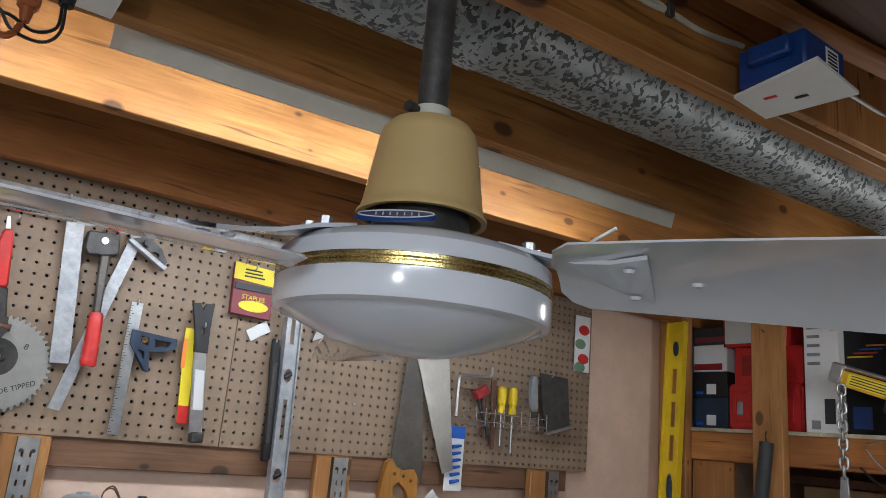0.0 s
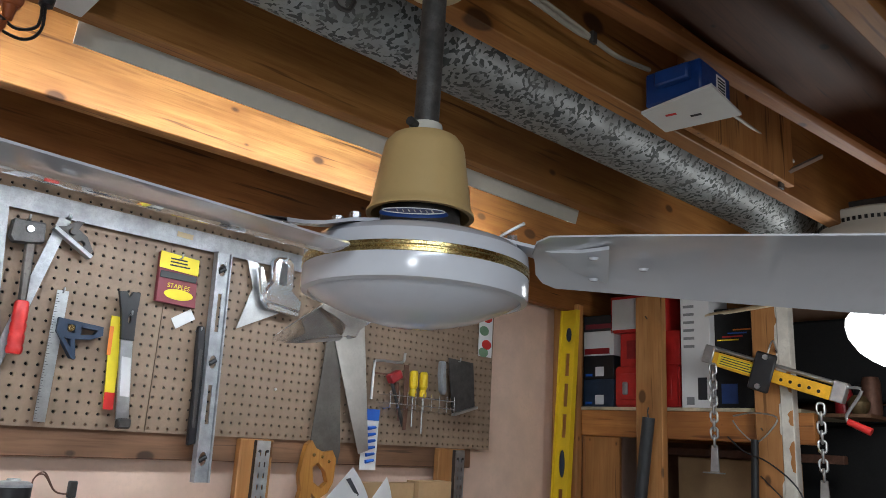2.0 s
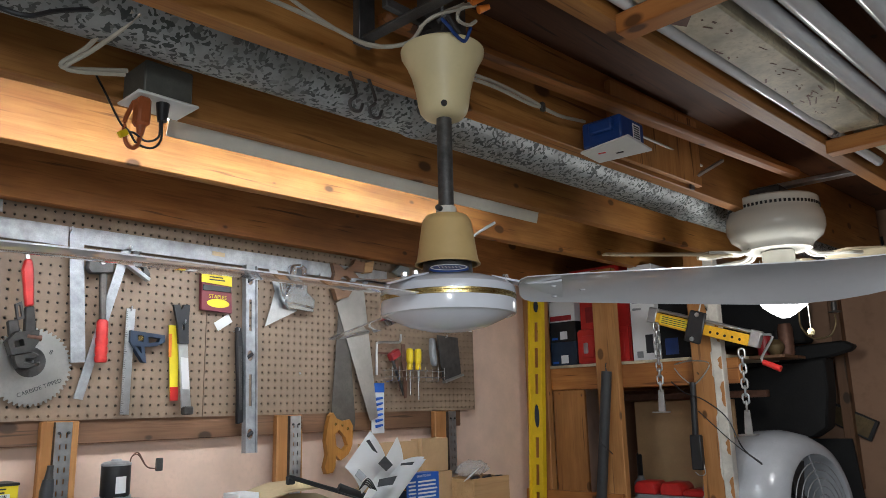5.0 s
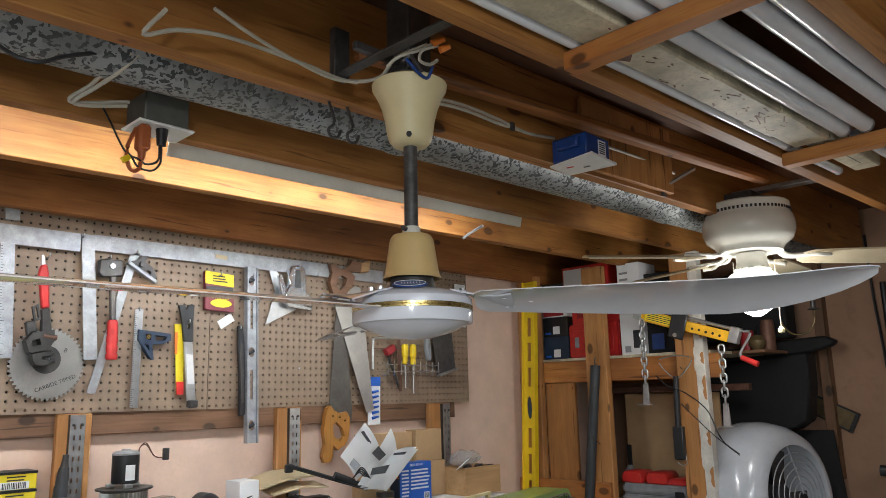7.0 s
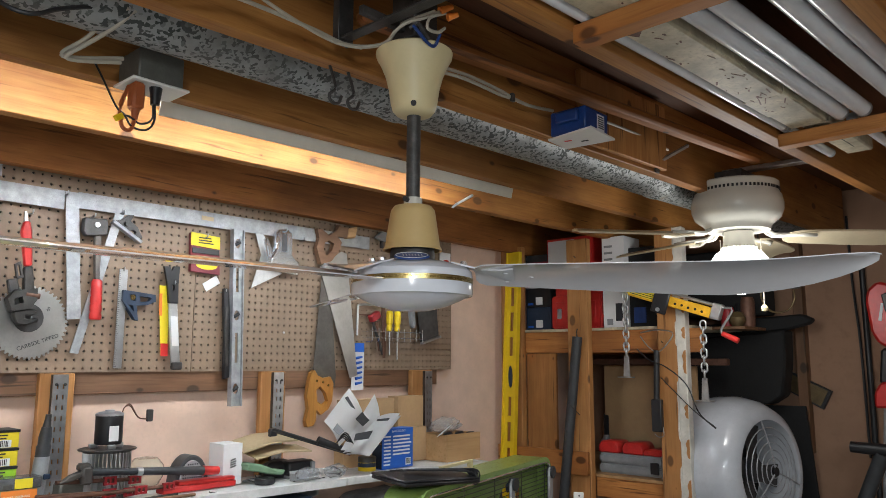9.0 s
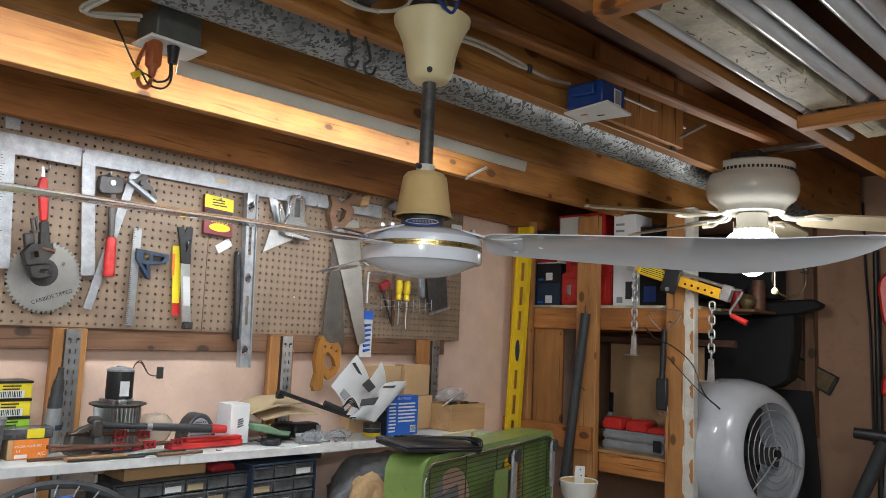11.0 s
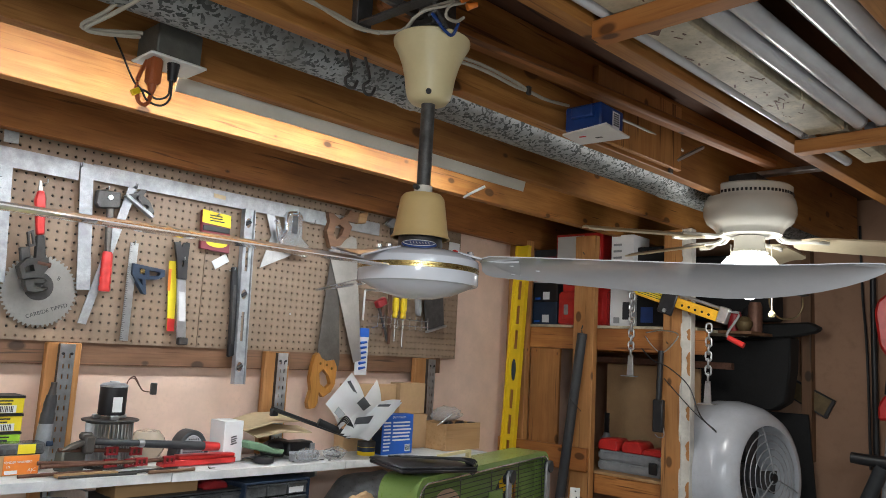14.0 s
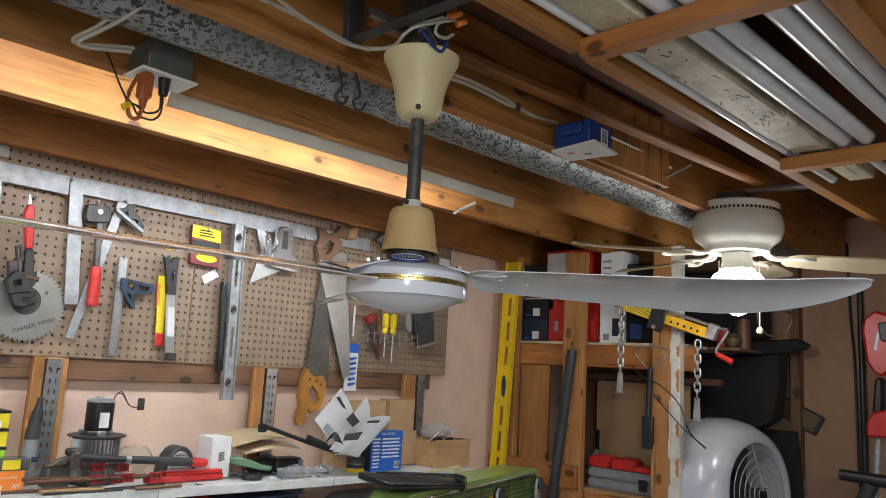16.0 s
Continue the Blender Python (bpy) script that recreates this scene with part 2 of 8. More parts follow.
BAG = plain("clear_bag_film", (0.55, 0.56, 0.57), 0.2, 0, 0.2, 30, 0.3)
BAG.node_tree.nodes["Principled BSDF"].inputs["Alpha"].default_value = 0.35
GREYBAG = plain("smoky_bag_film", (0.20, 0.205, 0.21), 0.28, 0, 0.45, 22, 0.5)
GREYBAG.node_tree.nodes["Principled BSDF"].inputs["Alpha"].default_value = 0.7
GLASSB = plain("clear_glass_bulb", (0.7, 0.6, 0.45), 0.05, 0, 0.1, 12, 0.0)
GLASSB.node_tree.nodes["Principled BSDF"].inputs["Alpha"].default_value = 0.45


# ---- building helpers: all geometry is given in world metres ----
def thing(name, at, label, category, group="", kind=""):
    o = new(name)
    o.empty_display_size = 0.05
    o.location = at
    return tagged(o, label, category, group, kind)


def origin(o):
    p = Vector(o.location)
    while o.parent:
        o = o.parent
        p += Vector(o.location)
    return p


def part(name, bm, material, parent=None, label="", smooth=40, at=None):
    """Links a bmesh (world metres) as one mesh object, under a thing or a part if given."""
    base = origin(parent) if parent else Vector(at or (0, 0, 0))
    bmesh.ops.translate(bm, verts=bm.verts, vec=-base)
    bmesh.ops.recalc_face_normals(bm, faces=bm.faces)
    me = bpy.data.meshes.new(name)
    bm.to_mesh(me)
    bm.free()
    me.materials.append(material)
    if smooth:
        for p in me.polygons:
            p.use_smooth = True
        me.set_sharp_from_angle(angle=radians(smooth))
    o = new(name, me)
    if parent:
        o.parent = parent
    else:
        o.location = base
    if label:
        o["label"] = label
    return o


def B():
    return bmesh.new()


def box(bm, lo, hi, bev=0.0, m=None, seg=1):
    """A box from corner lo to corner hi, edges rounded by bev, turned by m about its centre."""
    c, s = (Vector(lo) + Vector(hi)) / 2, Vector(hi) - Vector(lo)
    t = B()
    bmesh.ops.create_cube(t, size=1, matrix=Matrix.Diagonal((*[abs(v) for v in s], 1)))
    if bev:
        bmesh.ops.bevel(t, geom=t.edges[:], offset=bev, segments=seg, affect="EDGES", clamp_overlap=True)
    bmesh.ops.transform(t, matrix=Matrix.Translation(c) @ (m or Matrix()), verts=t.verts)
    join(bm, t)
    return bm


def join(bm, t):
    me = bpy.data.meshes.new("tmp")
    t.to_mesh(me)
    t.free()
    bm.from_mesh(me)
    bpy.data.meshes.remove(me)


def rod(bm, a, b, r, r2=None, seg=12, caps=True):
    a, b = Vector(a), Vector(b)
    d = b - a
    m = Matrix.Translation((a + b) / 2) @ d.to_track_quat("Z", "Y").to_matrix().to_4x4()
    bmesh.ops.create_cone(bm, cap_ends=caps, segments=seg, radius1=r, radius2=r if r2 is None else r2, depth=d.length, matrix=m)
    return bm


def lathe(bm, profile, m, seg=32):
    """Turns (radius, height) pairs about the z axis of m."""
    rings = []
    for r, z in profile:
        if r < 1e-5:
            rings.append([bm.verts.new(m @ Vector((0, 0, z)))])
        else:
            rings.append([bm.verts.new(m @ Vector((r * math.cos(k * math.tau / seg), r * math.sin(k * math.tau / seg), z))) for k in range(seg)])
    for a, b in zip(rings, rings[1:]):
        for k in range(seg):
            vs = [a[k % len(a)], a[(k + 1) % len(a)], b[(k + 1) % len(b)], b[k % len(b)]]
            vs = [v for i, v in enumerate(vs) if v not in vs[:i]]
            if len(vs) > 2:
                bm.faces.new(vs)
    return bm


def smooth_path(pts, n=6):
    """Catmull-Rom through the points."""
    P = [Vector(p) for p in pts]
    if len(P) < 3:
        return P
    P = [P[0] * 2 - P[1]] + P + [P[-1] * 2 - P[-2]]
    out = []
    for i in range(1, len(P) - 2):
        for k in range(n):
            t = k / n
            a, b, c, d = P[i - 1], P[i], P[i + 1], P[i + 2]
            out.append(0.5 * ((2 * b) + (c - a) * t + (2 * a - 5 * b + 4 * c - d) * t * t + (3 * b - a - 3 * c + d) * t ** 3))
    out.append(P[-2])
    return out


def cable(bm, pts, r, seg=7, n=6, closed=False):
    """A round bar or cable swept along a smooth path."""
    path = smooth_path(pts, n)
    up, rings = Vector((0.13, 0.21, 0.97)), []
    for i, p in enumerate(path):
        d = (path[min(i + 1, len(path) - 1)] - path[max(i - 1, 0)]).normalized()
        x = d.cross(up)
        if x.length < 0.1:
            x = d.cross(Vector((1, 0, 0)))
        x.normalize()
        y = d.cross(x)
        rings.append([bm.verts.new(p + r * (math.cos(k * math.tau / seg) * x + math.sin(k * math.tau / seg) * y)) for k in range(seg)])
    for a, b in zip(rings, rings[1:]):
        for k in range(seg):
            bm.faces.new((a[k], a[(k + 1) % seg], b[(k + 1) % seg], b[k]))
    if closed:
        for k in range(seg):
            bm.faces.new((rings[-1][k], rings[-1][(k + 1) % seg], rings[0][(k + 1) % seg], rings[0][k]))
    else:
        bm.faces.new(rings[0]), bm.faces.new(rings[-1][::-1])
    return bm


def slab(bm, pts, y0, y1, bev=0.0, m=None):
    """A plate with outline pts in (x, z), from y0 to y1."""
    t = B()
    f = t.faces.new([t.verts.new((x, y0, z)) for x, z in pts])
    ex = bmesh.ops.extrude_face_region(t, geom=[f])
    bmesh.ops.translate(t, verts=[v for v in ex["geom"] if isinstance(v, bmesh.types.BMVert)], vec=(0, y1 - y0, 0))
    if bev:
        bmesh.ops.bevel(t, geom=t.edges[:], offset=bev, segments=1, affect="EDGES", clamp_overlap=True)
    if m:
        bmesh.ops.transform(t, matrix=m, verts=t.verts)
    join(bm, t)
    return bm


def frame_slab(bm, outer, holes, y0, y1):
    """A plate in (x, z) with holes; outline and holes are joined by a filled face."""
    t = B()
    edges = []
    for loop in (outer, *holes):
        vs = [t.verts.new((x, y0, z)) for x, z in loop]
        edges += [t.edges.new((vs[i], vs[(i + 1) % len(vs)])) for i in range(len(vs))]
    bmesh.ops.triangle_fill(t, edges=edges, use_beauty=True, use_dissolve=False)
    ex = bmesh.ops.extrude_face_region(t, geom=t.faces[:])
    bmesh.ops.translate(t, verts=[v for v in ex["geom"] if isinstance(v, bmesh.types.BMVert)], vec=(0, y1 - y0, 0))
    join(bm, t)
    return bm


def ellipse(cx, cz, rx, rz, n=16, a0=0, a1=360):
    full = a1 - a0 >= 360
    return [(cx + rx * math.cos(radians(a0 + (a1 - a0) * k / (n if full else n - 1))), cz + rz * math.sin(radians(a0 + (a1 - a0) * k / (n if full else n - 1)))) for k in range(n)]


def turned(pts, cx, cz, deg):
    c, s = math.cos(radians(deg)), math.sin(radians(deg))
    return [(cx + (x - cx) * c - (z - cz) * s, cz + (x - cx) * s + (z - cz) * c) for x, z in pts]


def one(name, bm, material, label, category, group="", kind="", at=None, smooth=40):
    """A thing that is a single mesh."""
    if at is None:
        zs = [v.co for v in bm.verts]
        at = (sum(v.x for v in zs) / len(zs), sum(v.y for v in zs) / len(zs), min(v.z for v in zs))
    return tagged(part(name, bm, material, None, "", smooth, at), label, category, group, kind)


# ---- setting ----
def setting(name, lo, hi, material, label, category, bev=0.0):
    return one(name, box(B(), lo, hi, bev), material, label, category, kind="structure", at=((lo[0] + hi[0]) / 2, (lo[1] + hi[1]) / 2, lo[2]), smooth=0)


setting("floor", (-2.4, -2.6, -0.1), (3.6, 2.3, 0), CONC, "bare grey concrete basement floor", "floor")
setting("wall_north", (-2.4, 2.112, 0), (3.6, 2.3, 2.44), PINK, "pink painted wall behind the pegboard", "wall")
setting("wall_east", (3.16, -2.6, 0), (3.3, 2.112, 2.44), TANW, "tan painted wall behind the open shelving", "wall")
# unseen walls closing the room, kept pale, as is the floor, to bounce light
setting("wall_south", (-2.4, -2.7, 0), (3.6, -2.6, 2.44), PALEW, "unseen basement wall, kept pale to bounce light", "wall")
setting("wall_west", (-2.5, -2.6, 0), (-2.4, 2.3, 2.44), PALEW, "unseen basement wall, kept pale to bounce light", "wall")
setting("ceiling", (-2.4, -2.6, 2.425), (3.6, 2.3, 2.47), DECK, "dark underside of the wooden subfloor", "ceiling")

JZ = 2.188
YAW = -0.053   # the joists run a little askew to the pegboard wall


def swing(o, px, py, deg=None):
    """Turns a top-level object about the upright line through (px, py), in line with the joists."""
    a = YAW if deg is None else radians(deg)
    r = Matrix.Rotation(a, 4, "Z")
    pivot = Vector((px, py, 0))
    o.location = pivot + r @ (Vector(o.location) - pivot)
    o.rotation_euler.z += a
    return o


def shift(o, dx, dy, dz):
    o.location = Vector(o.location) + Vector((dx, dy, dz))
    return o


for k in range(-6, 4):
    y = 0.464 + 0.4064 * k if k < 3 else 1.645
    bm = box(B(), (-2.30, y, JZ), (3.10, y + 0.038, 2.424), 0.002)
    swing(one("joist", bm, JOIST, "rough sawn wooden floor joist with knots", "joist", "ceiling joists", "structure", at=(0, y, JZ)), 0, y)
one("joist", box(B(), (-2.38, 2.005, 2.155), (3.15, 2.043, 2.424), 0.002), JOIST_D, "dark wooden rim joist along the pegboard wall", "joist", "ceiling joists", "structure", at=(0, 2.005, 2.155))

# blocking and strips between the joists
swing(one("strapping_board", box(B(), (0.20, 0.805, 2.255), (1.75, 0.845, 2.283), 0.008), JOIST_D, "dark rounded wooden strip under the subfloor", "board", kind="structure"), 0, 0.83, -6.9)
one("strapping_board", box(B(), (-1.6, 0.56, 2.33), (0.3, 0.64, 2.36), 0.002), JOIST_D, "dark flat wooden strip under the subfloor", "board", kind="structure")
swing(one("blocking", box(B(), (0.98, 0.852, 2.20), (1.43, 0.869, 2.40), 0.002), BOARDW, "short rough board nailed to the joist", "board", kind="structure"), 0, 0.87)
for x0, x1 in ((0.375, 0.415), (1.27, 1.31)):
    swing(one("slat", box(B(), (x0, -0.06, 2.166), (x1, 0.418, 2.200), 0.002), RAILW, "narrow wooden slat nailed across two joists", "slat", "storage slats"), 0.9, 0.42)

# ---- round metal duct ----
def duct():
    bm = B()
    m = Matrix.Translation((0, 1.055, 2.282)) @ pose(0, 0, 0, 0, 90, 0)
    prof = []
    for a in (-1.9, -0.68, 0.54, 1.76, 2.98):
        prof += [(0.090, a), (0.090, a + 1.19), (0.093, a + 1.195), (0.093, a + 1.215)]
    lathe(bm, prof, m, 40)
    swing(one("duct", bm, GALV, "round galvanised metal duct running between the joists", "duct", at=(0, 1.055, 2.19), kind="structure"), 0, 1.055)
duct()

# ---- pegboard with real holes ----
def pegboard(x0, x1, z0, z1, y=2.070):
    P, r, n = 0.0254, 0.0038, 8
    verts, faces = [], []
    gx, gz = 0.81, 1.594
    c0, c1 = math.ceil((x0 + 0.006 - gx) / P), math.floor((x1 - 0.006 - gx) / P)
    r0, r1 = math.ceil((z0 + 0.006 - gz) / P), math.floor((z1 - 0.006 - gz) / P)
    xs = [x0] + [gx + (c - 0.5) * P for c in range(c0 + 1, c1 + 1)] + [x1]
    zs = [z0] + [gz + (q - 0.5) * P for q in range(r0 + 1, r1 + 1)] + [z1]
    for i, c in enumerate(range(c0, c1 + 1)):
        for j, q in enumerate(range(r0, r1 + 1)):
            cx, cz, b = gx + c * P, gz + q * P, len(verts)
            a0, a1, b0, b1 = xs[i], xs[i + 1], zs[j], zs[j + 1]
            ring = [(a1, cz), (a1, b1), (cx, b1), (a0, b1), (a0, cz), (a0, b0), (cx, b0), (a1, b0)]
            hole = [(cx + r * math.cos(k * math.tau / n), cz + r * math.sin(k * math.tau / n)) for k in range(n)]
            verts += [(u, y, v) for u, v in ring] + [(u, y, v) for u, v in hole] + [(u, y + 0.006, v) for u, v in hole]
            for k in range(n):
                l = (k + 1) % n
                faces.append((b + k, b + l, b + 8 + l, b + 8 + k))
                faces.append((b + 8 + k, b + 8 + l, b + 16 + l, b + 16 + k))
    b = len(verts)
    verts += [(u, v, w) for v in (y, y + 0.006) for u, w in ((x0, z0), (x1, z0), (x1, z1), (x0, z1))]
    for k in range(4):
        l = (k + 1) % 4
        faces.append((b + k, b + l, b + 4 + l, b + 4 + k))
    me = bpy.data.meshes.new("pegboard")
    me.from_pydata([(u - x0, v - y, w - z0) for u, v, w in verts], [], faces)
    me.materials.append(PEG)
    o = new("pegboard", me)
    o.location = (x0, y, z0)
    return tagged(o, "brown hardboard pegboard panel with rows of holes", "pegboard", "pegboard panels")
pegboard(-0.62, 0.598, 1.583, 2.29)
pegboard(0.600, 1.886, 1.583, 2.29)
# black backing: the shade inside the peg holes is put into its colour
one("hole_dark_backing", box(B(), (-0.6, 2.096, 1.60), (1.86, 2.111, 2.28)), BLACKM, "black sheet put behind the pegboard to darken its holes", "board", kind="structure")
one("ledger_strip", box(B(), (-0.62, 2.078, 1.518), (1.80, 2.111, 1.600), 0.002), LEDGER, "stained wooden strip under the pegboard", "ledger", kind="structure")

# upright wood blocks with slotted steel standards
def standard(x, xl, xr):
    t = thing("shelf_standard", (x, 2.11, 1.0), "slotted grey steel shelf standard on a wooden upright", "shelf standard", "shelf standards")
    part("upright", box(B(), (xl, 2.052, 0.75), (xr, 2.0775, 1.581), 0.003), POST, t)
    slots = []
    for k in range(26):
        z = 0.80 + k * 0.0295
        for dx in (-0.008, 0.008):
            slots.append([(x + dx - 0.0022, z), (x + dx + 0.0022, z), (x + dx + 0.0022, z + 0.013), (x + dx - 0.0022, z + 0.013)])
    part("steel_strip", frame_slab(B(), [(x - 0.021, 0.77), (x + 0.021, 0.77), (x + 0.021, 1.578), (x - 0.021, 1.578)], slots, 2.034, 2.037), STEEL, t, "slotted steel strip", 0)
    part("strip_flange", box(box(B(), (x - 0.021, 2.037, 0.77), (x - 0.018, 2.0515, 1.578)), (x + 0.018, 2.037, 0.77), (x + 0.021, 2.0515, 1.578)), DSTEEL, t)
    bm = B()
    rod(bm, (x - 0.012, 2.034, 1.55), (x - 0.012, 2.031, 1.55), 0.004)
    rod(bm, (x + 0.012, 2.034, 1.55), (x + 0.012, 2.031, 1.55), 0.004)
    part("screw", bm, DSTEEL, t)
    # bracket under the shelf
    part("bracket", slab(B(), [(2.03, 1.21), (2.03, 1.10), (2.01, 1.10), (1.80, 1.185), (1.80, 1.205)], x - 0.004, x + 0.004, m=Matrix(((0, 1, 0, 0), (1, 0, 0, 0), (0, 0, 1, 0), (0, 0, 0, 1)))), STEEL, t, "steel shelf bracket")
standard(0.180, 0.130, 0.226)
standard(0.924, 0.862, 0.966)
standard(1.702, 1.617, 1.745)

# ---- shelf board over two lengths (slightly sagging) ----
def shelf():
    t = thing("wall_shelf", (0.8, 1.9, 1.2), "worn white shelf board on steel brackets with a dented edge", "shelf")
    tilt = pose(0, 0, 0, 0, 0.95, 0)
    for x0, x1, zz in ((-0.75, 0.40, 1.247), (0.403, 1.03, 1.231), (1.034, 1.79, 1.221)):
        bm = box(B(), (x0, 1.785, zz - 0.022), (x1, 2.046, zz), 0.002, tilt)
        part("board", bm, SHELFW, t)
        bm = box(B(), (x0, 1.779, zz - 0.024), (x1, 1.784, zz + 0.001), 0.001, tilt)
        part("edge_strip", bm, SHELFW, t, "scuffed white edge strip")
    return t
shelf()

# ---- ceiling fan (three blades, long rod) ----
FX, FY = 0.228, 0.686
def blade_mesh(bm, ang, cx, cy, z, length, outline, pitch, thick=0.0016, rise=0.0, twist=0.0, camber=0.006):
    """A fan blade: outline gives (r, cw half width, ccw half width); it rolls by pitch about its own line."""
    a = radians(ang)
    u, v = Vector((math.cos(a), math.sin(a), 0)), Vector((-math.sin(a), math.cos(a), 0))
    rows = []
    for r, wc, ww in outline:
        row = []
        for k in range(7):
            s = -wc + (wc + ww) * k / 6
            pt = pitch + twist * r / length
            h = -math.sin(radians(pt)) * s + camber * (1 - (2 * k / 6 - 1) ** 2) + rise * r
            row.append(Vector((cx, cy, z + h)) + u * r + v * s * math.cos(radians(pt)))
        rows.append(row)
    top = [[bm.verts.new(p) for p in row] for row in rows]
    low = [[bm.verts.new(p - Vector((0, 0, thick))) for p in row] for row in rows]
    for i in range(len(rows) - 1):
        for k in range(6):
            bm.faces.new((top[i][k], top[i][k + 1], top[i + 1][k + 1], top[i + 1][k]))
            bm.faces.new((low[i][k], low[i + 1][k], low[i + 1][k + 1], low[i][k + 1]))
        for k in (0, 6):
            bm.faces.new((top[i][k], top[i + 1][k], low[i + 1][k], low[i][k]))
    for i in (0, -1):
        for k in range(6):
            bm.faces.new((top[i][k], top[i][k + 1], low[i][k + 1], low[i][k]))


def ceiling_fan():
    t = thing("ceiling_fan", (FX, FY, 1.7000), "white three-blade ceiling fan with yellowed canopy and cup", "ceiling fan")
    m = Matrix.Translation((FX, FY, 0))
    part("canopy", lathe(B(), [(0.0, 2.1720), (0.060, 2.1740), (0.0695, 2.1680), (0.0685, 2.1600), (0.060, 2.1450), (0.052, 2.1250), (0.0455, 2.1000), (0.0420, 2.0750), (0.0385, 2.0620), (0.032, 2.0540), (0.018, 2.0510), (0.0, 2.0510)], m, 40), CREAM2, t, "pale yellowed bell-shaped canopy")
    hd = Vector((-0.72, -0.69, 0)).normalized()
    s = Vector((FX, FY, 2.0630)) + hd * 0.037
    part("screw", rod(B(), s, s + hd * 0.004, 0.005), BLACK, t)
    part("downrod", lathe(B(), [(0.0, 2.0600), (0.0125, 2.0600), (0.0125, 1.8900), (0.0, 1.8900)], m, 20), RODM, t, "scuffed grey steel downrod")
    part("rod_socket", lathe(B(), [(0.0, 1.9020), (0.016, 1.9020), (0.0165, 1.8990), (0.0165, 1.8830), (0.0, 1.8830)], m, 20), WENAMEL, t)
    s = Vector((FX, FY, 1.8970)) + Vector((-0.95, -0.1, 0)).normalized() * 0.014
    part("set_screw", rod(B(), s, s + Vector((-0.012, -0.004, 0)), 0.0045), DSTEEL, t)
    part("cup", lathe(B(), [(0.014, 1.8870), (0.033, 1.8865), (0.038, 1.8800), (0.0395, 1.8740), (0.0475, 1.8200), (0.0490, 1.8140), (0.0515, 1.8110), (0.0515, 1.8085), (0.0470, 1.8085), (0.0445, 1.8180), (0.036, 1.8760), (0.014, 1.8800)], m, 44), CREAM, t, "yellowed tapered plastic cup")
    part("hub_core", lathe(B(), [(0.0, 1.8400), (0.030, 1.8400), (0.038, 1.8120), (0.040, 1.7860), (0.0, 1.7860)], m, 24), DSTEEL, t, "dark steel motor core")
    part("motor_top", lathe(B(), [(0.03, 1.7900), (0.050, 1.7900), (0.075, 1.7840), (0.097, 1.7760), (0.1035, 1.7700), (0.1045, 1.7615), (0.1045, 1.7585)], m, 64), FANW, t, "glossy white upper motor housing")
    part("trim_band", lathe(B(), [(0.1040, 1.7585), (0.1052, 1.7580), (0.1052, 1.7555), (0.1043, 1.7545), (0.1043, 1.7535), (0.1052, 1.7525), (0.1052, 1.7500), (0.1040, 1.7495)], m, 64), GOLD, t, "polished brass trim band")
    part("motor_bottom", lathe(B(), [(0.1045, 1.7495), (0.1045, 1.7320), (0.1035, 1.7290), (0.098, 1.7275), (0.097, 1.7295), (0.085, 1.7225), (0.06, 1.7120), (0.03, 1.7050), (0.0, 1.7030)], m, 64), FANW, t, "glossy white domed lower motor housing")
    # blue oval badge on the top plate, facing the room
    c = Vector((FX, FY, 1.7890)) + hd * 0.076
    bm = B()
    tm = Matrix.Translation(c) @ Matrix((( -hd.y, hd.x * 0.955, 0, 0), (hd.x, hd.y * 0.955, 0, 0), (0, -0.50, 1, 0), (0, 0, 0, 1)))
    lathe(bm, [(0.0, 0.0018), (0.0225, 0.0018), (0.0235, 0.0), (0.0235, -0.001)], tm @ Matrix.Diagonal((1.25, 0.60, 1, 1)), 28)
    badge = part("badge", bm, BLUE, t, "blue oval badge with pale rim")
    bm = B()
    cable(bm, [tm @ Vector((0.0265 * math.cos(a), 0.0125 * math.sin(a), 0.002)) for a in [k * math.tau / 24 for k in range(25)]], 0.0006, 5, 1)
    for k in range(7):
        x = -0.015 + k * 0.005
        rod(bm, tm @ Vector((x, -0.004, 0.002)), tm @ Vector((x + 0.002, 0.004, 0.002)), 0.0006, seg=5)
    part("badge_print", bm, PAPER, badge)
    for ang in (-56, 64, 184):
        a = radians(ang)
        u, v = Vector((math.cos(a), math.sin(a), 0)), Vector((-math.sin(a), math.cos(a), 0))
        bm = B()
        # flat arm from the top plate, twisting down to the blade
        rows = [(0.070, 0.020, 1.7865, 0), (0.100, 0.019, 1.7790, 0), (0.125, 0.016, 1.7720, 6), (0.150, 0.022, 1.7675, 11), (0.175, 0.034, 1.7645, 13)]
        tp, lw = [], []
        for r, w, z, ro in rows:
            for lst, dz in ((tp, 0), (lw, -0.003)):
                lst.append([bm.verts.new(Vector((FX, FY, z + dz - math.sin(radians(ro)) * s_)) + u * r + v * s_) for s_ in (-w, 0, w)])
        for i in range(len(rows) - 1):
            for k in range(2):
                bm.faces.new((tp[i][k], tp[i][k + 1], tp[i + 1][k + 1], tp[i + 1][k]))
                bm.faces.new((lw[i][k], lw[i + 1][k], lw[i + 1][k + 1], lw[i][k + 1]))
            for k in (0, 2):
                bm.faces.new((tp[i][k], tp[i + 1][k], lw[i + 1][k], lw[i][k]))
        arm = part("blade_arm", bm, FANW, t)
        bm = B()
        for s_ in (-0.011, 0.011):
            p = Vector((FX, FY, 1.7815)) + u * 0.090 + v * s_
            rod(bm, p, p + Vector((0, 0, 0.0055)), 0.005, seg=6)
        part("bolt", bm, CHROME, arm)
        bm = B()
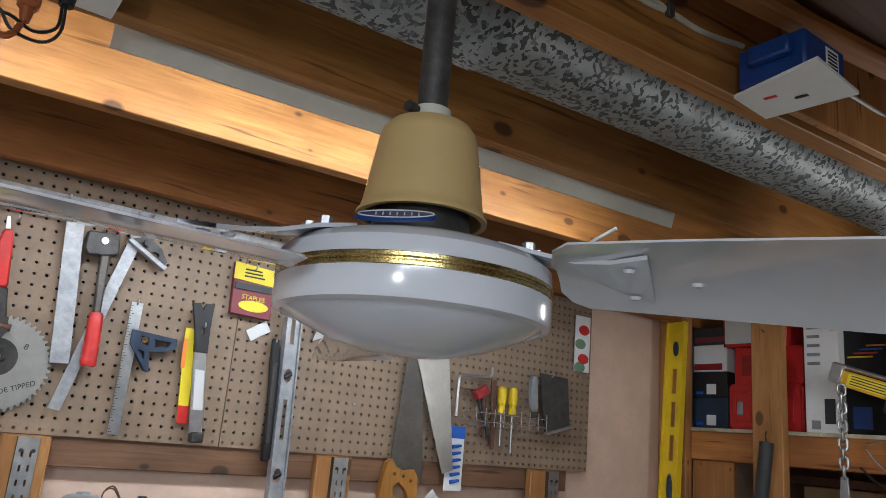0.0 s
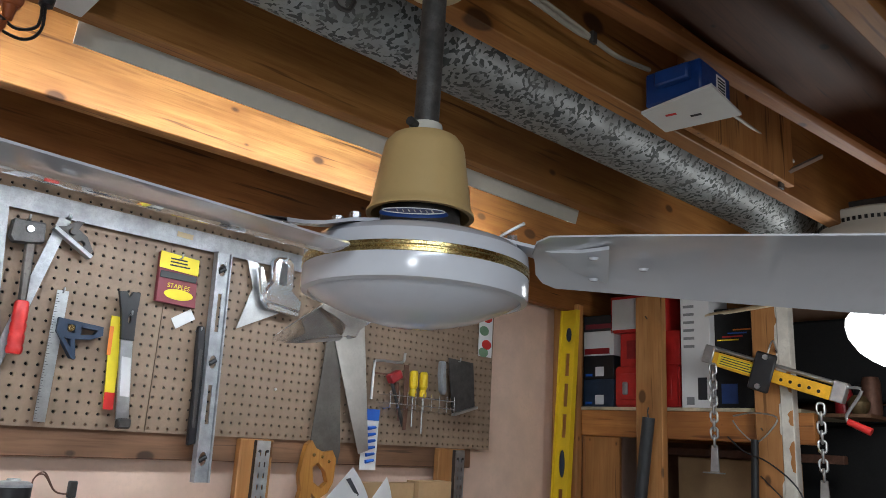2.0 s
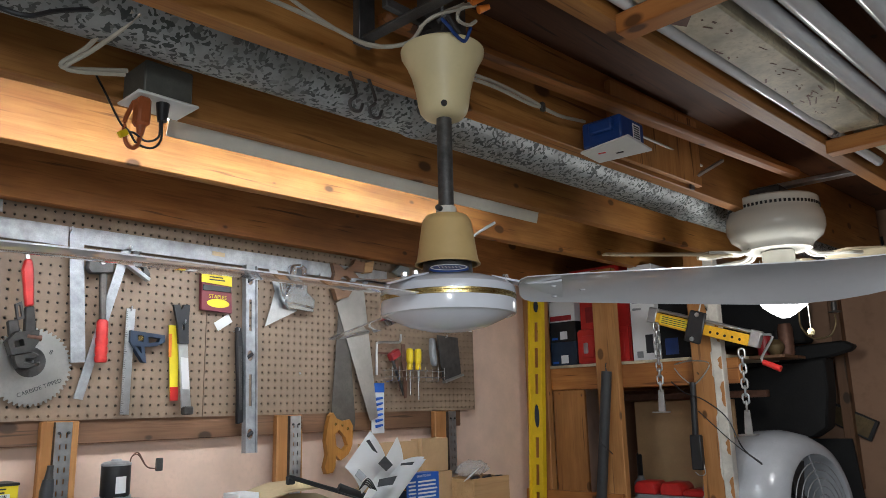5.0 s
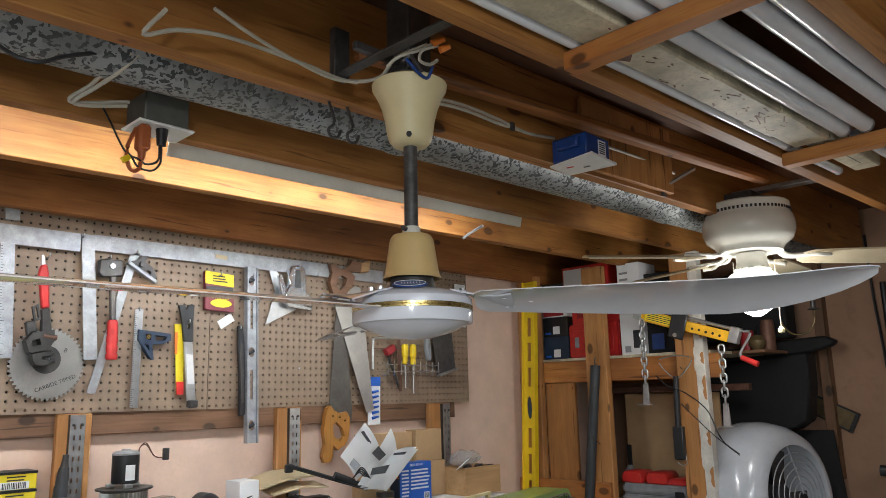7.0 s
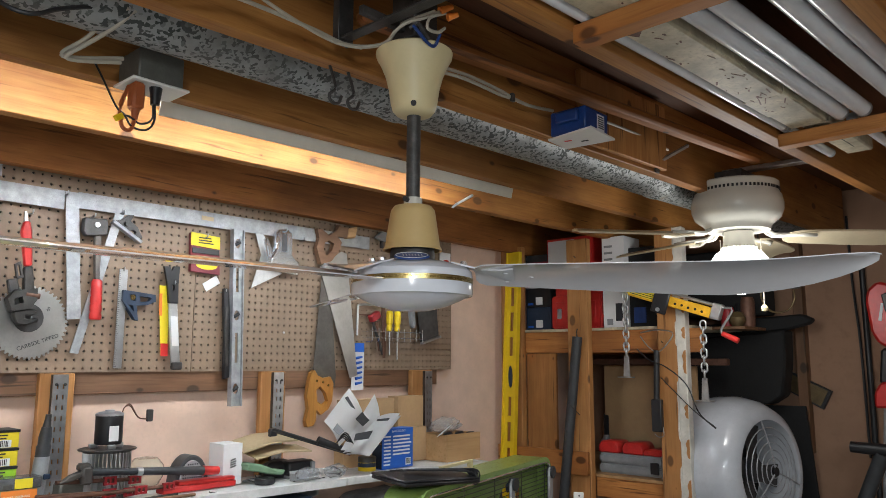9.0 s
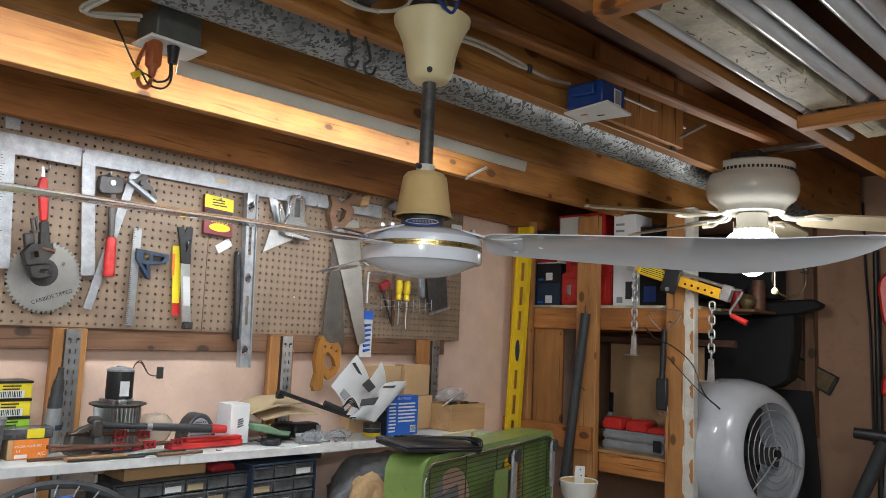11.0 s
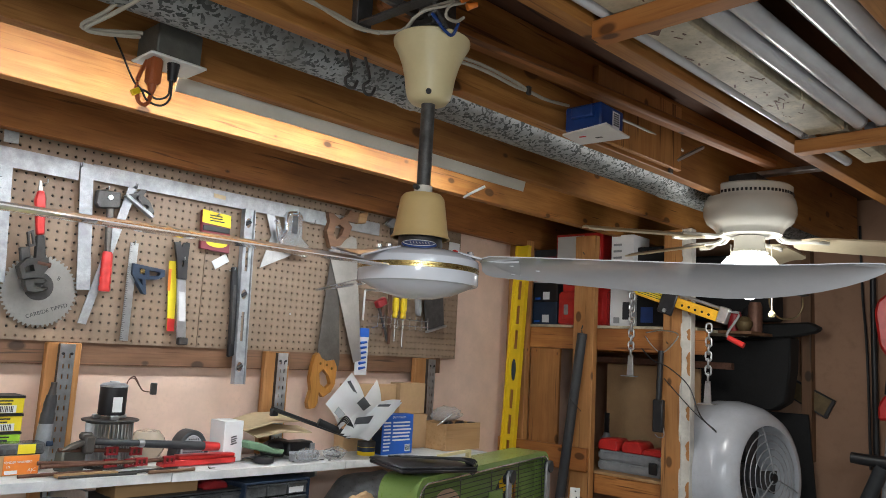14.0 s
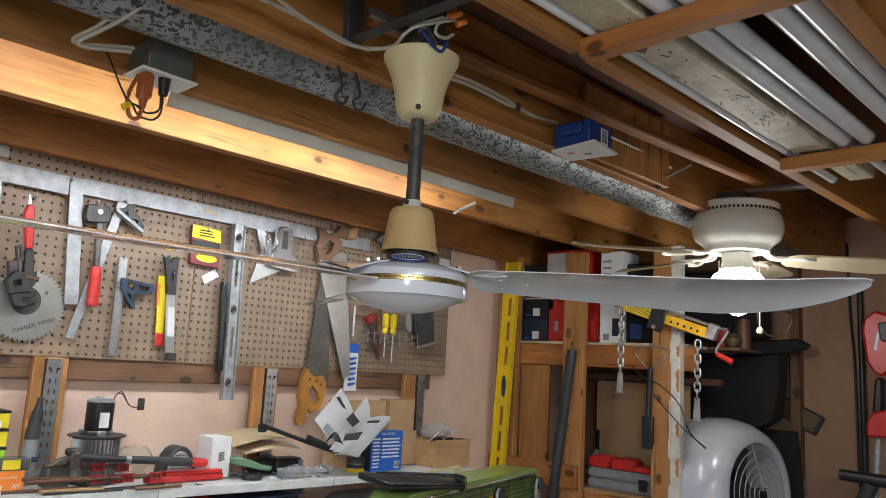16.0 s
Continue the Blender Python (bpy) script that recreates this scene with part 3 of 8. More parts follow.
        ol = [(0.109, 0.020, 0.020), (0.114, 0.042, 0.038), (0.126, 0.053, 0.049), (0.20, 0.058, 0.056), (0.28, 0.061, 0.063), (0.38, 0.065, 0.070), (0.47, 0.068, 0.075), (0.53, 0.071, 0.074), (0.58, 0.077, 0.062), (0.62, 0.084, 0.044), (0.66, 0.092, 0.018), (0.69, 0.096, -0.010), (0.71, 0.097, -0.036), (0.722, 0.093, -0.058), (0.727, 0.086, -0.072)]
        # the blades hang a little unevenly: one sags across its width
        pitch, twist, rise = {-56: (12, 6, -0.022), 64: (13, 0, 0.0), 184: (11.2, -2.0, -0.022)}[ang]
        blade_mesh(bm, ang, FX, FY, 1.767 if ang == -56 else 1.7600, 0.72, ol, pitch, 0.0016, rise, twist, -0.0075 if ang == 184 else 0.006)
        bl = part("blade", bm, BLADEW, t, "glossy white metal fan blade")
        for r, s_ in ((0.162, -0.02), (0.162, 0.022), (0.205, 0.0)):
            p = Vector((FX, FY, 1.7605 - math.sin(radians(13)) * s_)) + u * r + v * s_
            part("rivet", lathe(B(), [(0.0, -0.0022), (0.003, -0.002), (0.0048, 0.0), (0.0, 0.001)], Matrix.Translation(p), 12), FANW, bl)
    return t
ceiling_fan()

# hanger bracket and loose wires above the canopy
def hanger():
    t = thing("fan_hanger_bracket", (FX, FY, 2.185), "galvanised steel hanger bar between two joists", "bracket")
    part("bar", box(B(), (FX - 0.095, 0.46, 2.196), (FX - 0.072, 0.799, 2.200), 0.0005), DSTEEL, t)
    part("plate", box(B(), (FX - 0.10, 0.780, 2.19), (FX - 0.065, 0.797, 2.29), 0.001), DSTEEL, t)
    part("hook_box", box(B(), (FX - 0.03, FY - 0.03, 2.186), (FX + 0.03, FY + 0.03, 2.40), 0.003), DSTEEL, t)
    part("side_arm", box(B(), (FX - 0.13, FY - 0.006, 2.20), (FX - 0.03, FY + 0.006, 2.215), 0.001), DSTEEL, t)
hanger()

# ---- tools on the pegboard ----
PY = 2.069   # front of the pegboard


def hook(t, x, z, out=0.03):
    bm = cable(B(), [(x, PY + 0.004, z), (x, PY - 0.006, z), (x, PY - out, z - 0.001), (x, PY - out - 0.004, z + 0.010)], 0.0022, 6, 4)
    part("hook", bm, STEEL, t, "bent steel peg hook")


def text_on(t, words, at, size, material, rot=0, m=None):
    """Lettering as a thin mesh, read from the room side of the wall."""
    cu = bpy.data.curves.new("text", "FONT")
    cu.body, cu.size, cu.align_x, cu.align_y, cu.extrude = words, size, "CENTER", "CENTER", 0.0002
    ob = bpy.data.objects.new("tmp_text", cu)
    scene.collection.objects.link(ob)
    bpy.context.view_layer.update()
    me = bpy.data.meshes.new_from_object(ob.evaluated_get(bpy.context.evaluated_depsgraph_get()))
    bpy.data.objects.remove(ob)
    bpy.data.curves.remove(cu)
    bm = B()
    bm.from_mesh(me)
    bpy.data.meshes.remove(me)
    bmesh.ops.transform(bm, matrix=Matrix.Translation(at) @ (m or pose(0, 0, 0, 90, 0, 0)) @ pose(0, 0, 0, 0, 0, rot), verts=bm.verts)
    return part("lettering", bm, material, t, smooth=0)


def bars(t, x0, x1, z0, z1, y, rows, material, rnd=1.0):
    bm = B()
    h = (z1 - z0) / rows
    for k in range(rows):
        w = (x1 - x0) * (1 - 0.35 * random.random() * rnd)
        z = z1 - (k + 0.75) * h
        box(bm, (x0, y - 0.0004, z), (x0 + w, y, z + h * 0.45))
    return part("printed_lines", bm, material, t, smooth=0)


def rect(x0, x1, z0, z1):
    return [(x0, z0), (x1, z0), (x1, z1), (x0, z1)]


def lean(x0, w, z0, x1, z1):
    """Strip of width w from (x0, z0) to (x1, z1)."""
    return [(x0 - w / 2, z0), (x0 + w / 2, z0), (x1 + w / 2, z1), (x1 - w / 2, z1)]


def peg_tools():
    # framing squares and long straightedge along the top
    t = thing("framing_square", (0.19, PY, 1.74), "large aluminium framing square hung on the pegboard", "framing square", "squares")
    part("tongue", slab(B(), [(0.157, 2.110), (0.195, 2.110), (0.227, 1.738), (0.188, 1.735)], PY - 0.022, PY - 0.019), ALU, t)
    part("arm", slab(B(), rect(-0.62, 0.156, 2.055, 2.110), PY - 0.0225, PY - 0.0195), ALU, t)
    hook(t, 0.16, 2.10)
    t = thing("straightedge", (0.7, PY, 2.06), "long worn aluminium straightedge lying on the hooks", "straightedge")
    part("bar", slab(B(), [(0.196, 2.066), (1.36, 2.071), (1.36, 2.122), (0.196, 2.114)], PY - 0.017, PY - 0.013), ALU, t)
    part("tape_patch", slab(B(), turned(rect(0.60, 0.645, 2.088, 2.102), 0.62, 2.095, -2), PY - 0.0176, PY - 0.017), KRAFT, t, "patch of brown tape")
    hook(t, 0.33, 2.068), hook(t, 1.02, 2.068)
    t = thing("framing_square", (-0.04, PY, 1.73), "steel framing square with marked edge on the pegboard", "framing square", "squares")
    part("tongue", slab(B(), [(-0.058, 2.056), (-0.022, 2.056), (-0.004, 1.737), (-0.040, 1.735)], PY - 0.027, PY - 0.0245), ALU, t)
    bm = B()
    for k in range(40):
        z = 1.745 + k * 0.0077
        x = -0.040 - 0.018 * (z - 1.735) / 0.32
        box(bm, (x + 0.001, PY - 0.0274, z), (x + (0.012 if k % 4 == 0 else 0.006), PY - 0.027, z + 0.0012))
    part("scale_marks", bm, INK, t, smooth=0)
    t = one("strap_plate", slab(B(), turned(rect(-0.050, -0.012, 2.125, 2.195), -0.03, 2.15, 3), PY - 0.012, PY - 0.009, 0.0006), ALU, "short punched aluminium strap on the pegboard", "metal strap")

    # pipe wrench
    t = thing("pipe_wrench", (0.075, PY, 1.72), "pipe wrench with red handle and dark jaws on a hook", "wrench")
    part("handle", slab(B(), [(0.045, 2.001), (0.062, 2.004), (0.068, 1.979), (0.077, 1.880), (0.056, 1.875), (0.040, 1.974)], PY - 0.045, PY - 0.030, 0.004), RED, t, "red painted handle")
    part("hang_loop", slab(B(), [(0.046, 2.030), (0.052, 2.031), (0.058, 2.003), (0.047, 2.001)], PY - 0.040, PY - 0.034, 0.001), STEEL, t)
    part("shank", slab(B(), [(0.056, 1.875), (0.077, 1.879), (0.088, 1.809), (0.059, 1.809)], PY - 0.046, PY - 0.028, 0.003), IRON, t)
    part("housing", frame_slab(B(), [(0.017, 1.783), (0.035, 1.807), (0.090, 1.816), (0.092, 1.785), (0.076, 1.759), (0.030, 1.749)], [[(0.032, 1.782), (0.053, 1.791), (0.058, 1.774), (0.036, 1.767)]], PY - 0.058, PY - 0.024), IRON, t, "cast housing with a window")
    part("heel_jaw", slab(B(), [(0.035, 1.749), (0.076, 1.758), (0.089, 1.756), (0.098, 1.750), (0.084, 1.740), (0.066, 1.740), (0.065, 1.732), (0.083, 1.730), (0.100, 1.736), (0.101, 1.726), (0.069, 1.713), (0.047, 1.715), (0.039, 1.728)], PY - 0.054, PY - 0.026, 0.003), IRON, t)
    part("hook_jaw", slab(B(), [(0.016, 1.836), (0.041, 1.841), (0.048, 1.810), (0.035, 1.807), (0.024, 1.796)], PY - 0.048, PY - 0.030, 0.003), DSTEEL, t, "toothed steel hook jaw")
    part("nut", rod(B(), (0.062, PY - 0.052, 1.798), (0.098, PY - 0.052, 1.794), 0.008, seg=10), COPPER, t)
    part("spring_clip", frame_slab(B(), [(0.031, 1.880), (0.046, 1.889), (0.057, 1.845), (0.040, 1.838)], [[(0.037, 1.875), (0.043, 1.879), (0.050, 1.850), (0.043, 1.847)]], PY - 0.044, PY - 0.034), DSTEEL, t)
    hook(t, 0.070, 2.030)

    # circular saw blade
    t = thing("saw_blade", (0.092, PY, 1.62), "round carbide-tipped saw blade with worn steel face", "saw blade")
    pts = []
    for k in range(48):
        a = -k * math.tau / 48
        for da, r in ((0, 0.0955), (0.05, 0.1035), (0.085, 0.1025), (0.095, 0.0965)):
            pts.append((0.092 + r * math.cos(a + da * -1), 1.722 + r * math.sin(a - da)))
    part("disc", frame_slab(B(), pts, [ellipse(0.092, 1.722, 0.010, 0.010)], PY - 0.012, PY - 0.0095), SAWL, t, smooth=0)
    part("hub_stain", lathe(B(), [(0.0, 0.0), (0.040, 0.0), (0.040, 0.0004), (0.0, 0.0004)], Matrix.Translation((0.088, PY - 0.012, 1.735)) @ pose(0, 0, 0, 90, 0, 0), 28), DSTEEL, t, "dark worn ring")
    text_on(t, "CARBIDE TIPPED", (0.118, PY - 0.0124, 1.668), 0.0155, INK, 21)
    text_on(t, "8", (0.139, PY - 0.0124, 1.762), 0.018, INK, -20)
    hook(t, 0.092, 1.729, 0.02)

    # hatchet
    t = thing("hatchet", (0.26, PY, 1.735), "roofing hatchet with steel shaft and red rubber grip", "hatchet")
    part("head", slab(B(), [(0.208, 2.036), (0.276, 2.040), (0.280, 1.992), (0.246, 1.985), (0.216, 1.982), (0.206, 1.995)], PY - 0.045, PY - 0.022, 0.003), DSTEEL, t, "dark steel hatchet head")
    part("bolt", rod(B(), (0.245, PY - 0.045, 2.018), (0.245, PY - 0.050, 2.018), 0.008, seg=10), STEEL, t)
    part("shaft", slab(B(), [(0.242, 1.990), (0.264, 1.990), (0.268, 1.846), (0.252, 1.846)], PY - 0.040, PY - 0.026, 0.004), SAWM, t)
    bm = B()
    lathe(bm, [(0.0, 1.737), (0.015, 1.737), (0.0175, 1.742), (0.0175, 1.752), (0.0150, 1.757), (0.0170, 1.764), (0.0170, 1.778), (0.0150, 1.783), (0.0170, 1.79), (0.0170, 1.803), (0.0150, 1.808), (0.0165, 1.815), (0.0155, 1.85), (0.012, 1.856), (0, 1.856)], Matrix.Translation((0.263, PY - 0.033, 0)) @ Matrix(((1, 0, -0.02, 0.035), (0, 0.8, 0, 0), (0, 0, 1, 0), (0, 0, 0, 1))), 18)
    part("grip", bm, RED, t, "ribbed red rubber grip")
    hook(t, 0.243, 2.045)

    # bevel protractor with long rule
    t = thing("combination_rule", (0.30, PY, 1.64), "steel rule with a protractor head hung at a slant", "steel rule")
    part("rule", slab(B(), [(0.308, 2.066), (0.336, 2.066), (0.228, 1.636), (0.203, 1.640)], PY - 0.019, PY - 0.0165), ALU, t)
    part("head", frame_slab(B(), [(0.300, 2.040), (0.385, 1.990), (0.392, 2.000), (0.375, 2.030), (0.352, 2.045), (0.362, 2.066), (0.345, 2.064), (0.322, 2.046)], [ellipse(0.362, 2.012, 0.010, 0.007)], PY - 0.032, PY - 0.016), DSTEEL, t, "grey cast protractor head")
    part("edge_bar", slab(B(), [(0.296, 2.034), (0.388, 1.979), (0.393, 1.988), (0.302, 2.042)], PY - 0.036, PY - 0.014, 0.001), ALU, t)
    part("lock_knob", rod(B(), (0.338, PY - 0.032, 2.035), (0.338, PY - 0.044, 2.035), 0.008), DSTEEL, t)
    hook(t, 0.325, 2.07)

    # combination square
    t = thing("combination_square", (0.35, PY, 1.594), "combination square with steel blade and blue-black head", "combination square")
    part("blade", slab(B(), [(0.334, 1.595), (0.359, 1.594), (0.360, 1.896), (0.334, 1.896)], PY - 0.018, PY - 0.0155), STEEL, t)
    bm = B()
    for k in range(48):
        z = 1.60 + k * 0.0061
        box(bm, (0.3345, PY - 0.0183, z), (0.3345 + (0.008 if k % 4 == 0 else 0.004), PY - 0.018, z + 0.001))
    part("scale_marks", bm, INK, t, smooth=0)
    part("head", frame_slab(B(), [(0.345, 1.832), (0.448, 1.823), (0.450, 1.802), (0.425, 1.790), (0.388, 1.786), (0.396, 1.740), (0.386, 1.742), (0.345, 1.800)], [[(0.366, 1.820), (0.384, 1.818), (0.384, 1.800), (0.368, 1.802)], [(0.398, 1.816), (0.436, 1.813), (0.430, 1.802), (0.400, 1.798)], [(0.362, 1.788), (0.378, 1.785), (0.381, 1.766)]], PY - 0.030, PY - 0.010), DBLUE, t, "blue-black cast head")
    part("lock_screw", rod(B(), (0.375, PY - 0.032, 1.811), (0.375, PY - 0.026, 1.811), 0.008), GOLD, t, "small brass lock screw")
    hook(t, 0.347, 1.893, 0.02)

    # flat bar and a saw-blade card behind it
    t = thing("pry_bar", (0.50, PY, 1.595), "flat steel pry bar with worn black top and sticker", "pry bar")
    part("bar", slab(B(), [(0.492, 1.80), (0.523, 1.80), (0.543, 1.612), (0.540, 1.596), (0.514, 1.594), (0.512, 1.612)], PY - 0.030, PY - 0.024, 0.001), STEEL, t)
    part("claw", frame_slab(B(), [(0.470, 1.916), (0.490, 1.918), (0.496, 1.902), (0.503, 1.919), (0.523, 1.920), (0.521, 1.862), (0.524, 1.80), (0.492, 1.80), (0.484, 1.862)], [ellipse(0.505, 1.850, 0.004, 0.010, 10)], PY - 0.034, PY - 0.024), BLACK, t, "blackened forked end")
    part("heel", slab(B(), [(0.512, 1.614), (0.544, 1.614), (0.544, 1.590), (0.512, 1.589)], PY - 0.048, PY - 0.024, 0.004), DSTEEL, t)
    part("sticker", slab(B(), [(0.502, 1.760), (0.525, 1.758), (0.535, 1.665), (0.512, 1.665)], PY - 0.0304, PY - 0.030), PAPER, t, "worn pale sticker")
    hook(t, 0.505, 1.862, 0.04)
    t = thing("blade_packet", (0.478, PY, 1.635), "narrow yellow and red saw blade packet on a hook", "packet")
    part("sleeve", slab(B(), [(0.468, 1.856), (0.500, 1.856), (0.506, 1.634), (0.484, 1.634)], PY - 0.014, PY - 0.010), YELC, t)
    part("end_band", slab(B(), [(0.483, 1.632), (0.507, 1.632), (0.506, 1.672), (0.481, 1.672)], PY - 0.0152, PY - 0.0142), RED, t, "red end")
    part("side_band", slab(B(), [(0.471, 1.76), (0.480, 1.76), (0.478, 1.83), (0.468, 1.83)], PY - 0.0152, PY - 0.0142), ORANGE, t)

    # staple pack
    t = thing("staple_pack", (0.62, PY, 1.906), "carded pack of staples, yellow and purple, on a hook", "staple pack")
    part("card", slab(B(), [(0.563, 2.040), (0.668, 2.034), (0.676, 1.906), (0.568, 1.910)], PY - 0.022, PY - 0.006, 0.001), MAGENTA, t)
    part("header", slab(B(), [(0.562, 2.041), (0.669, 2.035), (0.671, 1.992), (0.563, 1.998)], PY - 0.024, PY - 0.0225), YELC, t, "yellow header card")
    part("oval", slab(B(), ellipse(0.625, 1.934, 0.040, 0.014, 24), PY - 0.0228, PY - 0.0222), YELC, t, "yellow oval print")
    part("blister", slab(B(), rect(0.568, 0.668, 1.972, 1.990), PY - 0.026, PY - 0.0225, 0.001), BLACK, t)
    text_on(t, "STAPLES", (0.622, PY - 0.0231, 1.954), 0.017, YELC, -2)
    bars(t, 0.59, 0.655, 2.004, 2.03, PY - 0.0242, 3, INK)
    hook(t, 0.615, 2.030, 0.035)
    one("paper_tag", slab(B(), turned(rect(0.625, 0.685, 1.862, 1.892), 0.655, 1.877, 33), PY - 0.006, PY - 0.0045), PAPER, "small white paper tag on the pegboard", "tag")

    # long black rasp
    t = thing("rasp", (0.70, PY, 1.556), "long black surform rasp hung on the pegboard", "rasp")
    part("body", slab(B(), [(0.688, 1.862), (0.706, 1.862), (0.712, 1.82), (0.720, 1.72), (0.724, 1.562), (0.702, 1.556), (0.698, 1.70), (0.690, 1.80)], PY - 0.034, PY - 0.018, 0.003), BLACK, t)
    part("blade", slab(B(), [(0.694, 1.80), (0.706, 1.80), (0.714, 1.60), (0.704, 1.60)], PY - 0.0375, PY - 0.034, 0.001), DSTEEL, t)
    hook(t, 0.697, 1.850, 0.03)

    # spirit level
    t = thing("spirit_level", (0.742, PY, 1.467), "two-foot aluminium spirit level hung by its end", "spirit level")
    x = lambda z: 0.730 + (2.067 - z) * 0.030
    slots = []
    for z0, z1 in ((1.955, 1.852), (1.712, 1.612)):
        slots.append([(x(z0) - 0.005, z0), (x(z1) - 0.005, z1), (x(z1) + 0.006, z1), (x(z0) + 0.006, z0)])
    for z in (2.020, 1.772, 1.525):
        slots.append(ellipse(x(z), z, 0.0105, 0.0175, 16))
    part("web", frame_slab(B(), [(x(2.067) - 0.019, 2.067), (x(2.067) + 0.019, 2.067), (x(1.467) + 0.019, 1.467), (x(1.467) - 0.019, 1.467)], slots, PY - 0.037, PY - 0.033), ALU, t, smooth=0)
    for s in (-1, 1):
        part("flange", slab(B(), lean(x(2.067) + s * 0.0195, 0.004, 2.067, x(1.467) + s * 0.0195, 1.467), PY - 0.046, PY - 0.022), ALU, t)
    for z in (2.020, 1.772, 1.525):
        part("vial", rod(B(), (x(z) - 0.009, PY - 0.035, z - 0.006), (x(z) + 0.009, PY - 0.035, z + 0.006), 0.006), BLACK, t, "small dark vial")
    hook(t, 0.730, 2.030, 0.05)

    # chrome staple gun and a drywall knife behind it
    t = thing("staple_gun", (0.91, PY, 1.93), "chrome hand staple gun hung on a hook", "staple gun")
    part("body", slab(B(), [(0.862, 1.955), (0.985, 1.940), (0.990, 1.975), (0.955, 2.000), (0.952, 2.082), (0.932, 2.096), (0.890, 2.090), (0.880, 2.072), (0.884, 2.020), (0.862, 1.990)], PY - 0.052, PY - 0.022, 0.006), CHROME, t)
    part("lever", slab(B(), [(0.838, 2.050), (0.850, 2.056), (0.888, 1.972), (0.880, 1.962), (0.856, 1.975)], PY - 0.046, PY - 0.028, 0.003), CHROME, t, "chrome squeeze lever")
    part("window", slab(B(), [(0.905, 2.075), (0.925, 2.075), (0.928, 2.010), (0.903, 2.010)], PY - 0.0526, PY - 0.052), DSTEEL, t)
    part("nose", slab(B(), [(0.868, 1.958), (0.985, 1.943), (0.983, 1.930), (0.880, 1.938)], PY - 0.046, PY - 0.028, 0.002), CHROME, t)
    hook(t, 0.915, 2.085, 0.06)
    one("putty_knife", slab(B(), [(0.800, 2.11), (0.818, 2.115), (0.935, 1.935), (0.805, 1.872), (0.842, 1.995)], PY - 0.016, PY - 0.014), STEEL, "wide steel putty knife blade on the pegboard", "putty knife")

    # two handsaws
    t = thing("hand_saw", (1.2, PY, 1.555), "bright hand saw with a brown wooden handle up", "hand saw", "hand saws")
    part("blade", slab(B(), [(1.100, 1.975), (1.205, 2.045), (1.232, 2.040), (1.300, 1.564), (1.262, 1.552)], PY - 0.026, PY - 0.0245), SAWL, t)
    part("handle", frame_slab(B(), [(1.075, 2.120), (1.086, 2.085), (1.075, 2.045), (1.098, 1.985), (1.148, 2.000), (1.185, 2.045), (1.198, 2.080), (1.175, 2.100), (1.215, 2.100), (1.265, 2.108), (1.275, 2.152), (1.232, 2.142), (1.195, 2.142), (1.185, 2.148), (1.172, 2.125), (1.135, 2.100), (1.100, 2.118)], [[(1.112, 2.068), (1.135, 2.080), (1.158, 2.070), (1.148, 2.040), (1.125, 2.020), (1.108, 2.035)]], PY - 0.036, PY - 0.014), HANDLEB, t, "carved brown wooden handle", 25)
    part("worn_horn", slab(B(), [(1.222, 2.098), (1.268, 2.106), (1.278, 2.155), (1.228, 2.140)], PY - 0.0385, PY - 0.0118, 0.004), PINE, t, "pale worn handle end")
    hook(t, 1.15, 2.105)
    t = thing("hand_saw", (1.12, PY, 1.38), "dark old hand saw with orange varnished handle down", "hand saw", "hand saws")
    part("blade", slab(B(), [(1.118, 1.99), (1.150, 1.99), (1.195, 1.560), (1.190, 1.520), (1.082, 1.520), (1.084, 1.575)], PY - 0.0215, PY - 0.020), SAWM, t)
    part("handle", frame_slab(B(), [(1.070, 1.575), (1.085, 1.585), (1.100, 1.565), (1.125, 1.555), (1.160, 1.560), (1.176, 1.535), (1.172, 1.470), (1.155, 1.440), (1.120, 1.420), (1.098, 1.440), (1.096, 1.400), (1.085, 1.382), (1.058, 1.378), (1.050, 1.400), (1.062, 1.445), (1.053, 1.49), (1.060, 1.535)], [[(1.100, 1.470), (1.094, 1.510), (1.112, 1.525), (1.140, 1.500), (1.152, 1.470), (1.130, 1.452)]], PY - 0.032, PY - 0.012), HANDLEW, t, "orange varnished wooden handle", 25)
    bm = B()
    for hx, hz in ((1.095, 1.545), (1.125, 1.540), (1.150, 1.528)):
        rod(bm, (hx, PY - 0.032, hz), (hx, PY - 0.0335, hz), 0.005)
    part("handle_screws", bm, GOLD, t)
    hook(t, 1.134, 1.985, 0.02)

    # packet of blue parts
    t = thing("blister_packet", (1.30, PY, 1.505), "clear packet of blue plastic anchors on a hook", "packet")
    part("card", slab(B(), [(1.285, 1.690), (1.345, 1.690), (1.345, 1.505), (1.282, 1.505)], PY - 0.012, PY - 0.009), PAPER, t)
    part("header", slab(B(), rect(1.285, 1.345, 1.655, 1.690), PY - 0.0135, PY - 0.012), BLUEC, t, "blue header")
    for k in range(6):
        part("anchor", rod(B(), (1.300, PY - 0.016, 1.53 + k * 0.02), (1.332, PY - 0.016, 1.535 + k * 0.02), 0.006, 0.004, 8), BLUEC, t)

    # coping saw
    t = thing("coping_saw", (1.37, PY, 1.78), "coping saw with bent steel frame", "coping saw")
    part("bow", cable(B(), [(1.300, PY - 0.02, 1.72), (1.302, PY - 0.02, 1.82), (1.312, PY - 0.02, 1.842), (1.40, PY - 0.02, 1.846), (1.425, PY - 0.02, 1.852), (1.430, PY - 0.02, 1.88)], 0.0045, 8, 5), STEEL, t)
    part("blade", slab(B(), rect(1.306, 1.42, 1.800, 1.806), PY - 0.021, PY - 0.0195), COPPER, t)

